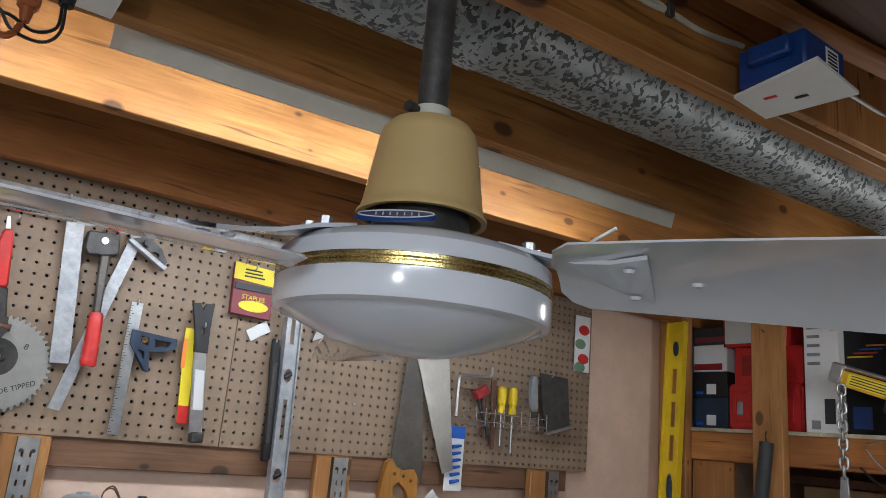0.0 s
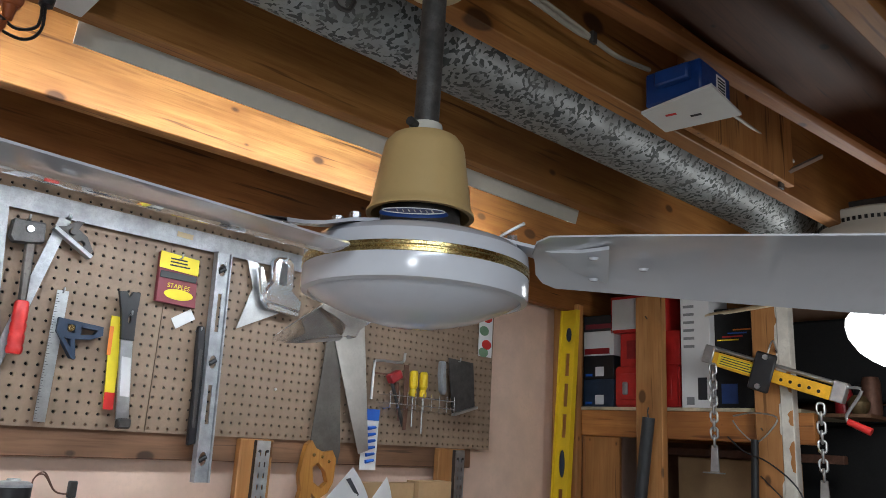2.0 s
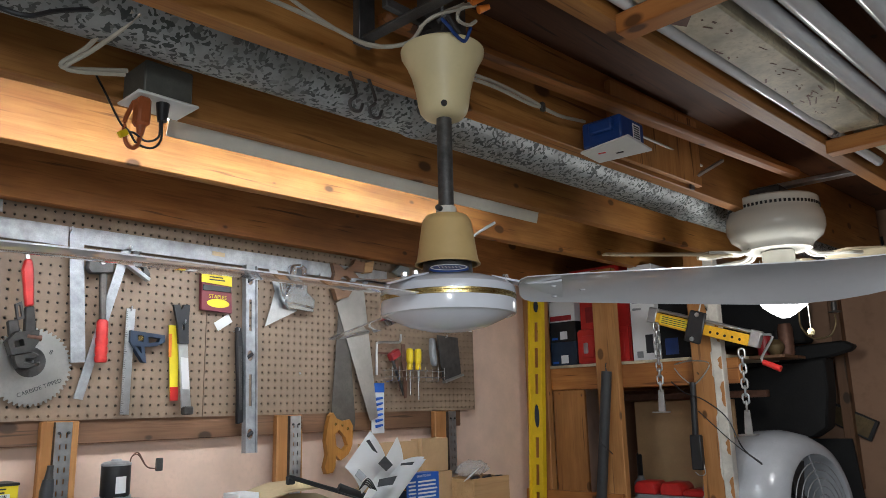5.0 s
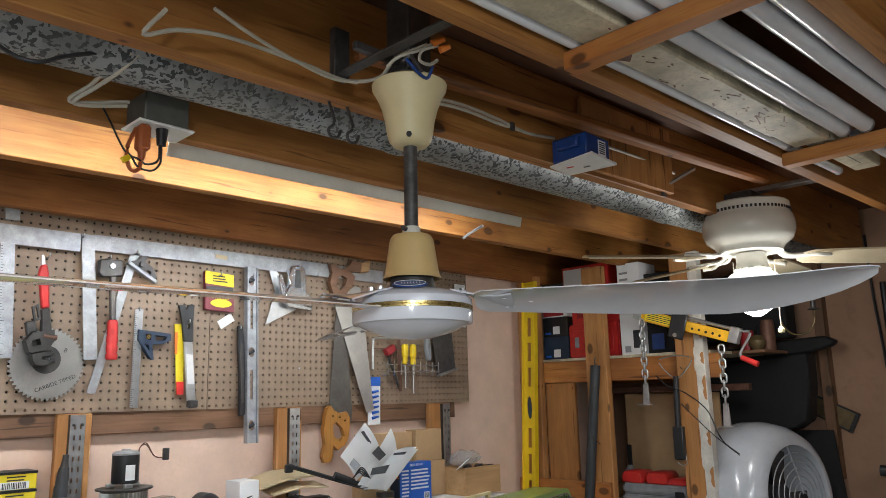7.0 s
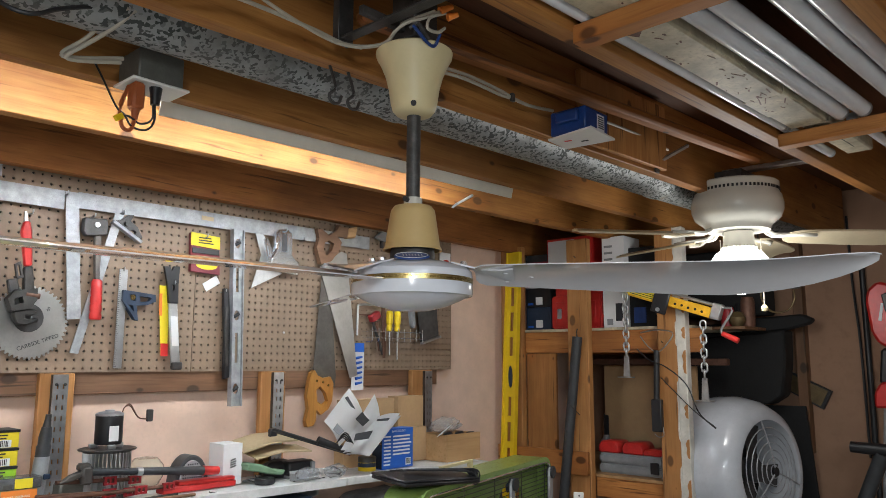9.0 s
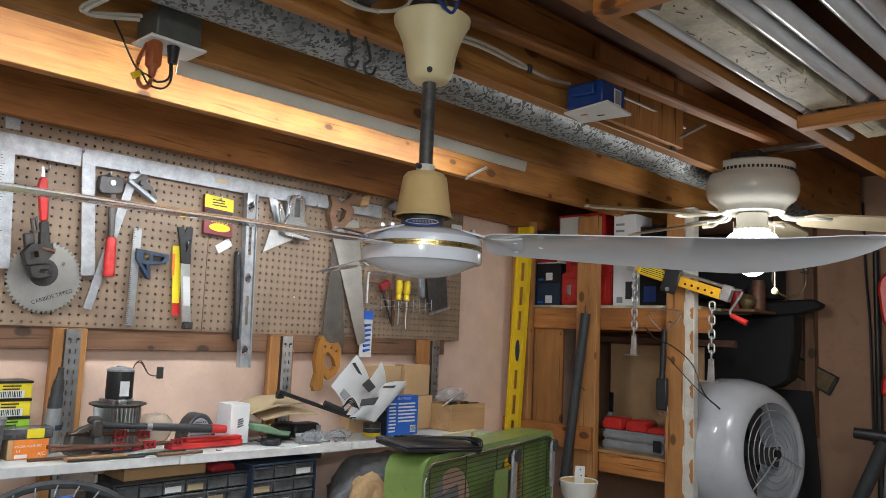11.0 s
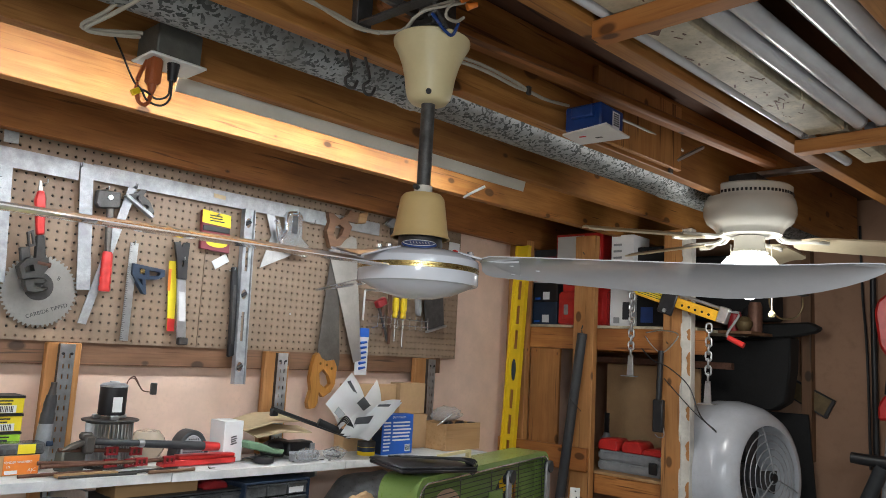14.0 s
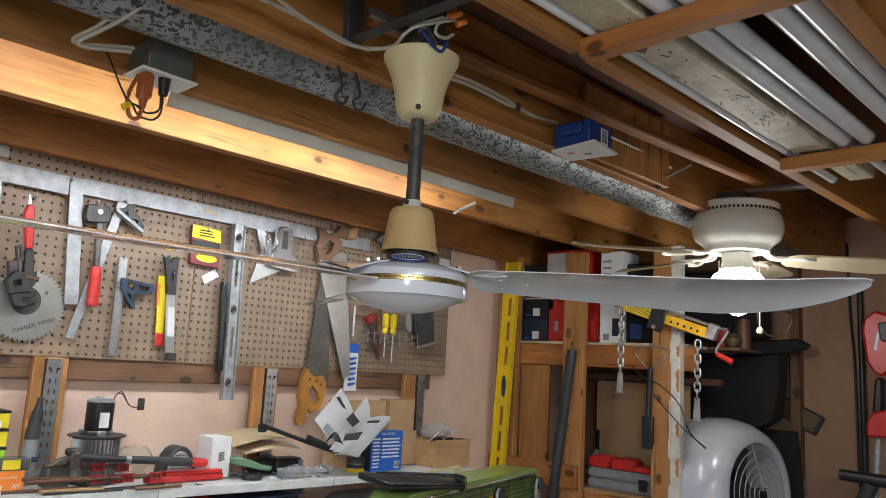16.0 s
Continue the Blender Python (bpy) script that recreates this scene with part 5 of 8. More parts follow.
    part("barcode_patch", box(B(), (x1 - 0.040, 1.8493, zb + 0.008), (x1 - 0.012, 1.8498, zb + 0.034)), PAPER, t)
    bm = B()
    for j in range(8):
        box(bm, (x1 - 0.038 + j * 0.0032, 1.8489, zb + 0.012), (x1 - 0.038 + j * 0.0032 + 0.0016, 1.8493, zb + 0.032))
    part("barcode", bm, INK, t, smooth=0)
    # cardboard boxes behind
    x0, x1 = 1.2000, 1.6010
    zb, zt = shz(1.45), 1.4790
    t = carton("cardboard_box", x1 - 0.145, x1, 1.97, 2.03, zb + 0.135, zt, CARD, "closed brown cardboard box stacked at the wall", "box", "cardboard boxes")
    part("tape", box(B(), (x1 - 0.145, 1.9985, zt), (x1, 2.006, zt + 0.0006)), KRAFT, t)
    carton("cardboard_box", x1 - 0.16, x1 + 0.004, 1.955, 2.03, zb, zb + 0.1345, CARD, "brown cardboard box standing on the shelf", "box", "cardboard boxes")
    carton("cardboard_box", x0 - 0.01, x1 - 0.152, 1.985, 2.03, zb + 0.10, zt - 0.006, CARD, "brown cardboard box beside the other", "box", "cardboard boxes")
    carton("cardboard_box", x0 - 0.02, x1 - 0.165, 1.975, 2.03, zb, zb + 0.0995, CARD, "brown cardboard box standing on the shelf", "box", "cardboard boxes")
    # instruction manual, standing open
    t = thing("instruction_manual", (1.1130, 1.8000, 1.2980), "open white instruction booklet with grey printed drawings", "booklet")
    def page(name, quad, y_off=0.0, bulge=0.012):
        a, b, c, d = [Vector(q) for q in quad]
        bm = B()
        rows = []
        n = (b - a).cross(d - a).normalized()
        for i in range(7):
            u = i / 6
            rows.append([bm.verts.new(a.lerp(b, u).lerp(d.lerp(c, u), v / 4) + n * bulge * math.sin(u * math.pi)) for v in range(5)])
        for i in range(6):
            for v in range(4):
                bm.faces.new((rows[i][v], rows[i + 1][v], rows[i + 1][v + 1], rows[i][v + 1]))
        ex = bmesh.ops.solidify(bm, geom=bm.faces[:], thickness=0.0008)
        return part(name, bm, PAPER, t)
    page("left_page", ((0.9750, 1.8400, 1.4150), (1.0110, 1.8000, 1.3320), (1.1530, 1.8300, 1.4120), (1.1090, 1.8700, 1.5220)))
    page("middle_page", ((1.0090, 1.7900, 1.3200), (1.0500, 1.7900, 1.3120), (1.2450, 1.8500, 1.4120), (1.2340, 1.8700, 1.4980)), bulge=0.006)
    page("right_page", ((1.0200, 1.7900, 1.3110), (1.0990, 1.7500, 1.3000), (1.2980, 1.8000, 1.4280), (1.2330, 1.8500, 1.4170)), bulge=0.008)
    page("back_pages", ((1.0350, 1.7950, 1.3020), (1.1090, 1.7550, 1.2940), (1.3100, 1.8060, 1.4190), (1.2400, 1.8560, 1.4080)), bulge=0.006)
    def print_patch(quad, material=GREY):
        bm = B()
        bm.faces.new([bm.verts.new(q) for q in quad])
        part("printed_figure", bm, material, t, smooth=0)
    print_patch(((1.0730, 1.8500, 1.4910), (1.0980, 1.8320, 1.4480), (1.1080, 1.8320, 1.4520), (1.0880, 1.8500, 1.4950)), INK)
    print_patch(((1.0770, 1.7950, 1.4200), (1.1170, 1.8050, 1.4420), (1.1520, 1.8050, 1.4100), (1.1070, 1.7900, 1.3930)), DGREY)
    print_patch(((1.0450, 1.7550, 1.3750), (1.1340, 1.7650, 1.3790), (1.0950, 1.7450, 1.3550), (1.0250, 1.7420, 1.3540)), DGREY)
    print_patch(((1.1810, 1.7950, 1.4140), (1.2340, 1.7850, 1.4160), (1.2180, 1.7800, 1.4070), (1.1710, 1.7900, 1.4070)), DGREY)
    print_patch(((0.9920, 1.8120, 1.3880), (1.0130, 1.8150, 1.4080), (1.0330, 1.8000, 1.3820), (1.0070, 1.7980, 1.3680)), GREY)
    # wooden box with bagged parts
    x0, xm, x1 = 1.5160, 1.6400, 1.8160
    zb, zt = shz(1.6), 1.3260
    t = thing("wooden_crate", ((x0 + x1) / 2, 1.90, zb), "small open pine box with stained sides on the shelf", "wooden box")
    xl, xr, ya, yb = xm - 0.035, x1, 1.842, 1.985
    part("front", box(B(), (xl, ya, zb), (xr, ya + 0.010, zt), 0.001), PINE, t)
    part("back", box(B(), (xl, yb - 0.010, zb), (xr, yb, zt), 0.001), PINE, t)
    for xa in (xl, xr - 0.010):
        part("side", box(B(), (xa, ya + 0.0101, zb), (xa + 0.010, yb - 0.0101, zt - 0.002), 0.001), PINE, t)
    part("bottom", box(B(), (xl + 0.0101, ya + 0.0101, zb), (xr - 0.0101, yb - 0.0101, zb + 0.008)), PINE, t)
    for k in range(5):
        px, py = xl + 0.03 + 0.035 * k, 1.88 + 0.03 * (k % 2)
        one("pipe_fitting", lathe(B(), [(0.006, 0), (0.014, 0), (0.016, 0.01), (0.016, 0.03), (0.006, 0.032)], Matrix.Translation((px, py, zt - 0.014)) @ pose(0, 0, 0, 70, 20 * k, 0), 14), COPPER if k % 2 else BLACK, "dark round fitting in the pine box", "fitting", "fittings")
    bm = B()
    bmesh.ops.create_icosphere(bm, subdivisions=3, radius=1)
    for v in bm.verts:
        v.co *= 1 + 0.45 * noise.noise(v.co * 2.1 + Vector((9, 0, 0)))
    bmesh.ops.transform(bm, matrix=Matrix.Translation(((xl + xr) / 2 - 0.01, 1.93, zt + 0.030)) @ Matrix.Diagonal((0.075, 0.045, 0.030, 1)), verts=bm.verts)
    one("plastic_bag", bm, BAG, "crumpled clear plastic bag over the pine box", "plastic bag", "bags", smooth=0)
    one("paper_slip", box(B(), (xl - 0.02, 1.86, zt + 0.012), (xl + 0.06, 1.89, zt + 0.014), 0, pose(0, 0, 0, -30, -22, 10)), PAPER, "white paper slip inside the clear bag", "paper")
on_shelf()


def more_clutter():
    # small things lying between the larger ones
    def lying(name, a, b, r, mat, lb, ct):
        a, b = Vector(a), Vector(b)
        a.z, b.z = shz(a.x) + r + 0.0005, shz(b.x) + r + 0.0005
        one(name, rod(B(), a, b, r, seg=8), mat, lb, ct, at=tuple((a + b) / 2 - Vector((0, 0, r))))
    lying("steel_bar", (0.02, 1.835, 0), (0.235, 1.85, 0), 0.0045, COPPER, "thin rusty steel bar lying on the shelf", "steel bar")
    lying("steel_bar", (0.10, 1.79, 0), (0.30, 1.783, 0), 0.0035, DSTEEL, "thin dark steel bar lying on the shelf", "steel bar")
    lying("steel_bar", (0.26, 1.80, 0), (0.44, 1.825, 0), 0.004, IRON, "short black iron bar lying on the shelf", "steel bar")
    lying("dowel", (0.33, 1.775, 0), (0.47, 1.782, 0), 0.005, HANDLEB, "short brown wooden dowel on the shelf", "dowel")
    # folded sheet metal bracket
    p = Vector((0.8940, 1.8300, 1.2730))
    z0 = shz(p.x) + 0.0005
    t = thing("sheet_metal_bracket", (p.x, p.y, z0), "bent pale sheet metal bracket lying on the shelf", "bracket")
    part("base", box(B(), (p.x - 0.045, 1.815, z0), (p.x + 0.05, 1.85, z0 + 0.002)), ALU, t)
    part("flange", box(B(), (p.x - 0.045, 1.85, z0), (p.x + 0.05, 1.852, z0 + 0.030), 0, pose(0, 0, 0, -12, 0, 0)), ALU, t)
    part("flange", box(B(), (p.x - 0.047, 1.815, z0), (p.x - 0.045, 1.85, z0 + 0.024)), ALU, t)
    # dark pouch and a tangle of cord behind the cloth
    p = Vector((0.8710, 1.9300, 1.2770))
    z0 = shz(p.x) + 0.0005
    bm = B()
    bmesh.ops.create_icosphere(bm, subdivisions=3, radius=1)
    for v in bm.verts:
        v.co *= 1 + 0.25 * noise.noise(v.co * 2.3 + Vector((4, 0, 0)))
        v.co.z = max(v.co.z, -0.7)
    lo = min(v.co.z for v in bm.verts)
    bmesh.ops.transform(bm, matrix=Matrix.Translation((p.x, 1.95, z0 - lo * 0.034)) @ Matrix.Diagonal((0.075, 0.04, 0.034, 1)), verts=bm.verts)
    one("tool_pouch", bm, BLACK, "crumpled black tool pouch on the shelf", "pouch")
    random.seed(8)
    for cx, cy, n, r, mt, lb in ((1.0250, 1.83, 9, 0.028, BLACK, "tangled thin black cord on the shelf"), (0.7140, 1.88, 7, 0.022, DGREY, "coiled grey cord on the shelf")):
        zc = shz(cx) + 0.004
        pts = [(cx + r * random.uniform(0.5, 1.2) * math.cos(k * 1.1), cy + r * random.uniform(0.5, 1.0) * math.sin(k * 1.1), zc + 0.0035 * k * random.uniform(0.6, 1.1)) for k in range(n)]
        one("cord", cable(B(), pts, 0.0022, 6, 6), mt, lb, "cord")
    # screws and washers scattered near the front edge
    for k in range(14):
        x = random.uniform(0.05, 1.0)
        y = random.uniform(1.79, 1.82)
        a = random.uniform(0, 6.28)
        d = Vector((math.cos(a), math.sin(a) * 0.4, 0)) * 0.012
        q = Vector((x, y, shz(x) + 0.0035))
        one("screw", rod(B(), q - d, q + d, 0.0022, 0.0008, seg=6), DSTEEL, "small loose steel screw on the shelf", "screw", "loose screws")


more_clutter()


# ---- under the shelf ----
def drawer_cabinet(name, x0, x1, y0, y1, z0, z1, cols, rows, material, label):
    t = thing(name, ((x0 + x1) / 2, (y0 + y1) / 2, z0), label, "drawer cabinet", "drawer cabinets")
    w = 0.006
    part("top", box(B(), (x0, y0, z1 - w), (x1, y1, z1), 0.001), material, t)
    part("base", box(B(), (x0, y0, z0), (x1, y1, z0 + w), 0.001), material, t)
    part("back", box(B(), (x0 + w, y1 - w, z0 + w), (x1 - w, y1, z1 - w)), material, t)
    for xa in (x0, x1 - w):
        part("side", box(B(), (xa, y0, z0 + w), (xa + w, y1, z1 - w)), material, t)
    dw, dh = (x1 - x0 - 2 * w) / cols, (z1 - z0 - 2 * w) / rows
    for i in range(cols):
        for j in range(rows):
            a, b = x0 + w + i * dw, z0 + w + j * dh
            d = part("drawer", box(B(), (a + 0.002, y0 + 0.004, b + 0.002), (a + dw - 0.002, y1 - 0.03, b + dh - 0.003), 0.0015), CLEARP, t)
            part("pull", box(B(), (a + 0.004, y0 - 0.004, b + dh - 0.010), (a + dw - 0.004, y0 + 0.004, b + dh - 0.005), 0.001), DGREY, d)
            if (i * 7 + j * 3) % 4 < 2:
                part("label_card", box(B(), (a + 0.006, y0 + 0.0030, b + 0.006), (a + dw * 0.8, y0 + 0.0038, b + dh * 0.55)), PAPER if (i + j) % 2 else KRAFT, d)
    return t


def under_shelf():
    t = thing("lower_shelf", (0.5, 1.9, 0.90), "worn lower shelf board on brackets", "shelf")
    part("board", box(B(), (-0.75, 1.72, 0.898), (1.60, 2.046, 0.920), 0.002), SHELFW, t)
    z1 = 1.1720
    drawer_cabinet("drawer_cabinet", 0.2280, 0.6510, 1.80, 1.97, 0.92, z1, 6, 6, DGREY, "low dark steel cabinet of clear parts drawers")
    drawer_cabinet("drawer_cabinet", 0.6430, 0.8860, 1.78, 1.95, 0.92, 1.1870, 3, 6, DBLUE, "navy steel cabinet with clear labelled drawers")
    x0, x1 = 0.2680, 0.5140
    t = carton("pine_tray", x0, x1, 1.83, 1.95, z1, z1 + 0.047, PINE, "pine box lying on the drawer cabinet", "wooden box")
    one("red_rag", slab(B(), [(x1 + 0.015, z1), (x1 + 0.10, z1), (x1 + 0.09, z1 + 0.020), (x1 + 0.055, z1 + 0.026), (x1 + 0.02, z1 + 0.016)], 1.82, 1.88, 0.005), DRED, "dark red rag on the drawer cabinet", "rag")
    # black bin bag and crumpled paper bag
    for nm, c, s, mt, lb, ct, sd in (("bin_bag", (1.22, 1.85, 1.06), (0.20, 0.12, 0.125), GREYBAG, "shiny smoke-grey plastic bag under the shelf", "bag", 3), ("paper_bag", (1.07, 1.72, 1.0), (0.09, 0.06, 0.105), CARD, "crumpled brown paper bag under the shelf", "paper bag", 11)):
        bm = B()
        bmesh.ops.create_icosphere(bm, subdivisions=4, radius=1)
        for v in bm.verts:
            k = v.co + Vector((sd, 0, 0))
            v.co *= 1 + 0.22 * noise.noise(k * 1.7) + 0.10 * abs(noise.noise(k * 5)) + 0.03 * noise.noise(k * 14)
            v.co.z = max(v.co.z, -0.95)
        lo = min(v.co.z for v in bm.verts)
        bmesh.ops.transform(bm, matrix=Matrix.Translation((c[0], c[1], 0.9205 - lo * s[2])) @ Matrix.Diagonal((*s, 1)), verts=bm.verts)
        one(nm, bm, mt, lb, ct, smooth=0 if nm == "paper_bag" else 60)
    # guard of a pedestal fan standing in front
    c, R = Vector((-0.02, 1.52, 1.02)), 0.225
    t = thing("pedestal_fan", (c.x, c.y, 0), "black pedestal fan with a wire guard", "fan")
    fm = Matrix.Translation(c) @ pose(0, 0, 0, 78, 0, -20)
    part("rim", cable(B(), [fm @ Vector((R * math.cos(a), R * math.sin(a), 0)) for a in [k * math.tau / 40 for k in range(41)]], 0.010, 8, 1), DGREY, t, "dark grey rim band")
    bm = B()
    for k in range(32):
        a = k * math.tau / 32
        cable(bm, [fm @ Vector((r * math.cos(a + w), r * math.sin(a + w), z)) for r, z, w in ((R, 0.004, 0), (R * 0.8, 0.05, 0.06), (R * 0.5, 0.065, 0.16), (0.05, 0.07, 0.3))], 0.002, 5, 3)
    tagged(part("guard_wires", bm, GREY, t), kind="stuff")
    part("motor", lathe(B(), [(0, -0.10), (0.05, -0.09), (0.06, -0.02), (0.05, 0.0), (0, 0.0)], fm, 20), DGREY, t)
    part("pole", rod(B(), c + Vector((0.02, 0.05, -0.06)), (c.x + 0.02, c.y + 0.05, 0.03), 0.016), DGREY, t)
    part("foot", lathe(B(), [(0, 0), (0.2, 0), (0.2, 0.01), (0.03, 0.035), (0, 0.035)], Matrix.Translation((c.x + 0.02, c.y + 0.05, 0)), 28), DGREY, t)
    for k in range(4):
        a = k * math.tau / 4
        part("fan_blade", slab(B(), [(0.03, -0.02), (0.10, -0.07), (0.19, -0.05), (0.20, 0.03), (0.10, 0.05), (0.03, 0.02)], -0.002, 0.002, m=fm @ pose(0, 0, 0.025, 90, 0, 0) @ pose(0, 0, 0, 0, math.degrees(a), 0)), BLUEC, t, "blue translucent fan blade")
under_shelf()


# ---- green twin window fan with a closed laptop on it ----
def green_fan_built():
    A, Bc = Vector((0.8090, 1.2200, 1.2700)), Vector((1.7180, 1.4200, 1.1810))
    d = Bc - A
    d.z = 0
    L, u = d.length, d.normalized()
    v = Vector((-u.y, u.x, 0))
    zt, h, dep = A.z + 0.002, 0.36, 0.125
    m = Matrix(((u.x, v.x, 0, A.x), (u.y, v.y, 0, A.y), (0, 0, 1, zt - h), (0, 0, 0, 1)))
    t = thing("window_fan", (A.x, A.y, zt - h), "olive green metal twin window fan with wire grille", "window fan")
    def ring(x0, x1, z0, z1, r, n=6):
        pts = []
        for cx, cz, a0 in ((x1 - r, z1 - r, 0), (x0 + r, z1 - r, 90), (x0 + r, z0 + r, 180), (x1 - r, z0 + r, 270)):
            pts += [(cx + r * math.cos(radians(a0 + 90 * k / n)), cz + r * math.sin(radians(a0 + 90 * k / n))) for k in range(n + 1)]
        return pts
    def put(name, bm, mat, lab="", parent=None, sm=40):
        bmesh.ops.transform(bm, matrix=m, verts=bm.verts)
        return part(name, bm, mat, parent or t, lab, sm)
    put("shell", frame_slab(B(), ring(0, L, 0, h, 0.055), [ring(0.016, L - 0.016, 0.016, h - 0.022, 0.045)], 0.0, dep), GREEN, "olive green enamelled shell", sm=35)
    put("chrome_trim", cable(B(), [(x, -0.002, z) for x, z in ring(0.012, L - 0.012, 0.012, h - 0.018, 0.047) + ring(0.012, L - 0.012, 0.012, h - 0.018, 0.047)[:1]], 0.003, 6, 1), CHROME)
    bm = B()
    for k in range(22):
        z = 0.03 + k * 0.0142
        rod(bm, (0.020, 0.004, z), (L - 0.020, 0.004, z), 0.0014, seg=5)
    for k in range(5):
        x = 0.05 + k * (L - 0.1) / 4
        rod(bm, (x, 0.007, 0.016), (x, 0.007, h - 0.024), 0.0016, seg=5)
    tagged(put("grille", bm, DSTEEL), kind="stuff")
    put("baffle", frame_slab(B(), [(0.017, 0.017), (L - 0.017, 0.017), (L - 0.017, h - 0.023), (0.017, h - 0.023)], [ellipse(L * 0.27, h * 0.48, 0.125, 0.125, 28), ellipse(L * 0.73, h * 0.48, 0.125, 0.125, 28)], 0.05, 0.054), GREEN, "olive baffle plate with two round openings")
    put("centre_panel", slab(B(), [(L * 0.47, 0.06), (L * 0.57, 0.06), (L * 0.57, h - 0.09), (L * 0.47, h - 0.09)], -0.004, 0.003, 0.001), GREEN)
    for f in (0.27, 0.73):
        put("hub", rod(B(), (L * f, 0.07, h * 0.48), (L * f, 0.11, h * 0.48), 0.03), DSTEEL)
        for k in range(4):
            b = slab(B(), turned([(L * f + 0.02, h * 0.48 - 0.02), (L * f + 0.10, h * 0.48 - 0.05), (L * f + 0.115, h * 0.48 + 0.01), (L * f + 0.03, h * 0.48 + 0.03)], L * f, h * 0.48, 90 * k + 25), 0.085, 0.088)
            put("fan_blade", b, GREY if f < 0.5 else DGREY)
    for x in (L * 0.60, L * 0.955):
        put("caster_fork", slab(B(), [(x - 0.018, h - 0.20), (x + 0.018, h - 0.20), (x + 0.016, h - 0.05), (x, h - 0.035), (x - 0.016, h - 0.05)], -0.016, -0.006, 0.003), ALU, "bright steel caster fork")
        put("caster_wheel", rod(B(), (x + 0.012, -0.022, h - 0.055), (x + 0.012, 0.0, h - 0.055), 0.022), DGREY)
    put("carry_handle", frame_slab(B(), [(L * 0.30, h + 0.001), (L * 0.52, h + 0.001), (L * 0.52, h + 0.028), (L * 0.30, h + 0.028)], [[(L * 0.32, h + 0.006), (L * 0.50, h + 0.006), (L * 0.50, h + 0.020), (L * 0.32, h + 0.020)]], dep - 0.03, dep - 0.018), CREAM2, "cream plastic carry handle")
    # closed laptop and its cord
    lap = thing("laptop", tuple(m @ Vector((0.05, 0.08, h))), "closed black laptop with a coiled cord on the fan", "laptop")
    def put2(name, bm, mat, lab=""):
        bmesh.ops.transform(bm, matrix=m, verts=bm.verts)
        return part(name, bm, mat, lap, lab)
    tl = pose(0, 0, 0, 4, 3.5, -16)
    put2("base", box(B(), (-0.02, -0.015, h + 0.010), (0.275, 0.130, h + 0.020), 0.003, tl), BLACK)
    put2("lid", box(B(), (-0.02, -0.013, h + 0.0203), (0.275, 0.132, h + 0.027), 0.003, tl), BLACK)
    bm = B()
    for k in range(5):
        o = 0.006 * k
        cable(bm, [(0.03 + o, 0.12 - o, h + 0.044), (0.10, 0.07 + o, h + 0.041), (0.18, 0.02 + o, h + 0.036), (0.245 + o * 0.6, -0.012 - o, h + 0.030), (0.25, -0.035, h + 0.012 - o), (0.215 + o, -0.03 + o, h + 0.030), (0.13, 0.05 - o, h + 0.040), (0.05, 0.09 + o, h + 0.044)], 0.0026, 6, 6)
    put2("cord", bm, BLACK, "coiled thin black cord")
    # table under the fan
    tb = thing("low_table", (1.3, 1.35, 0), "plain wooden table under the window fan", "table")
    zt2 = zt - h
    part("tabletop", box(B(), (0.72, 1.10, zt2 - 0.03), (1.95, 1.62, zt2 - 0.0005), 0.003), PINE, tb)
    for x in (0.76, 1.87):
        for y in (1.13, 1.55):
            part("leg", box(B(), (x, y, 0), (x + 0.045, y + 0.045, zt2 - 0.0301), 0.002), POST, tb)
    # white cup with a switch plate stuck in it
    c = Vector((1.8000, 1.3600, 1.0870))
    t2 = thing("white_bowl", (c.x, c.y, c.z - 0.10), "white plastic bowl with yellowed inside", "bowl")
    part("bowl", lathe(B(), [(0, 0), (0.034, 0), (0.038, 0.008), (0.062, 0.045), (0.072, 0.098), (0.070, 0.10), (0.0685, 0.098), (0.058, 0.046), (0.0, 0.008)], Matrix.Translation((c.x, c.y, c.z - 0.10)), 28), WHITEP, t2)
    part("lining", lathe(B(), [(0.0675, 0.096), (0.0570, 0.047), (0.0, 0.0095)], Matrix.Translation((c.x, c.y, c.z - 0.10)), 28), CREAM, t2, "yellowed lining")
    t3 = thing("switch_plate", (c.x, c.y, c.z - 0.05), "white switch plate standing in the bowl", "switch plate")
    part("plate", box(B(), (c.x - 0.016, c.y - 0.004, c.z - 0.05), (c.x + 0.022, c.y + 0.004, c.z + 0.050), 0.002, pose(0, 0, 0, 0, 3, -40)), WHITEP, t3)
    part("screws", rod(rod(B(), (c.x + 0.0, c.y - 0.006, c.z + 0.038), (c.x - 0.002, c.y - 0.008, c.z + 0.038), 0.003), (c.x + 0.006, c.y - 0.006, c.z + 0.016), (c.x + 0.004, c.y - 0.008, c.z + 0.016), 0.003), DSTEEL, t3)
    st = thing("stool", (c.x, c.y, 0), "plain stool under the bowl", "stool")
    part("seat", lathe(B(), [(0, c.z - 0.135), (0.10, c.z - 0.135), (0.10, c.z - 0.1005), (0, c.z - 0.1005)], Matrix.Translation((c.x, c.y, 0)), 24), PINE, st)
    part("post", rod(B(), (c.x, c.y, 0.0), (c.x, c.y, c.z - 0.1352), 0.03), DSTEEL, st)
green_fan_built()


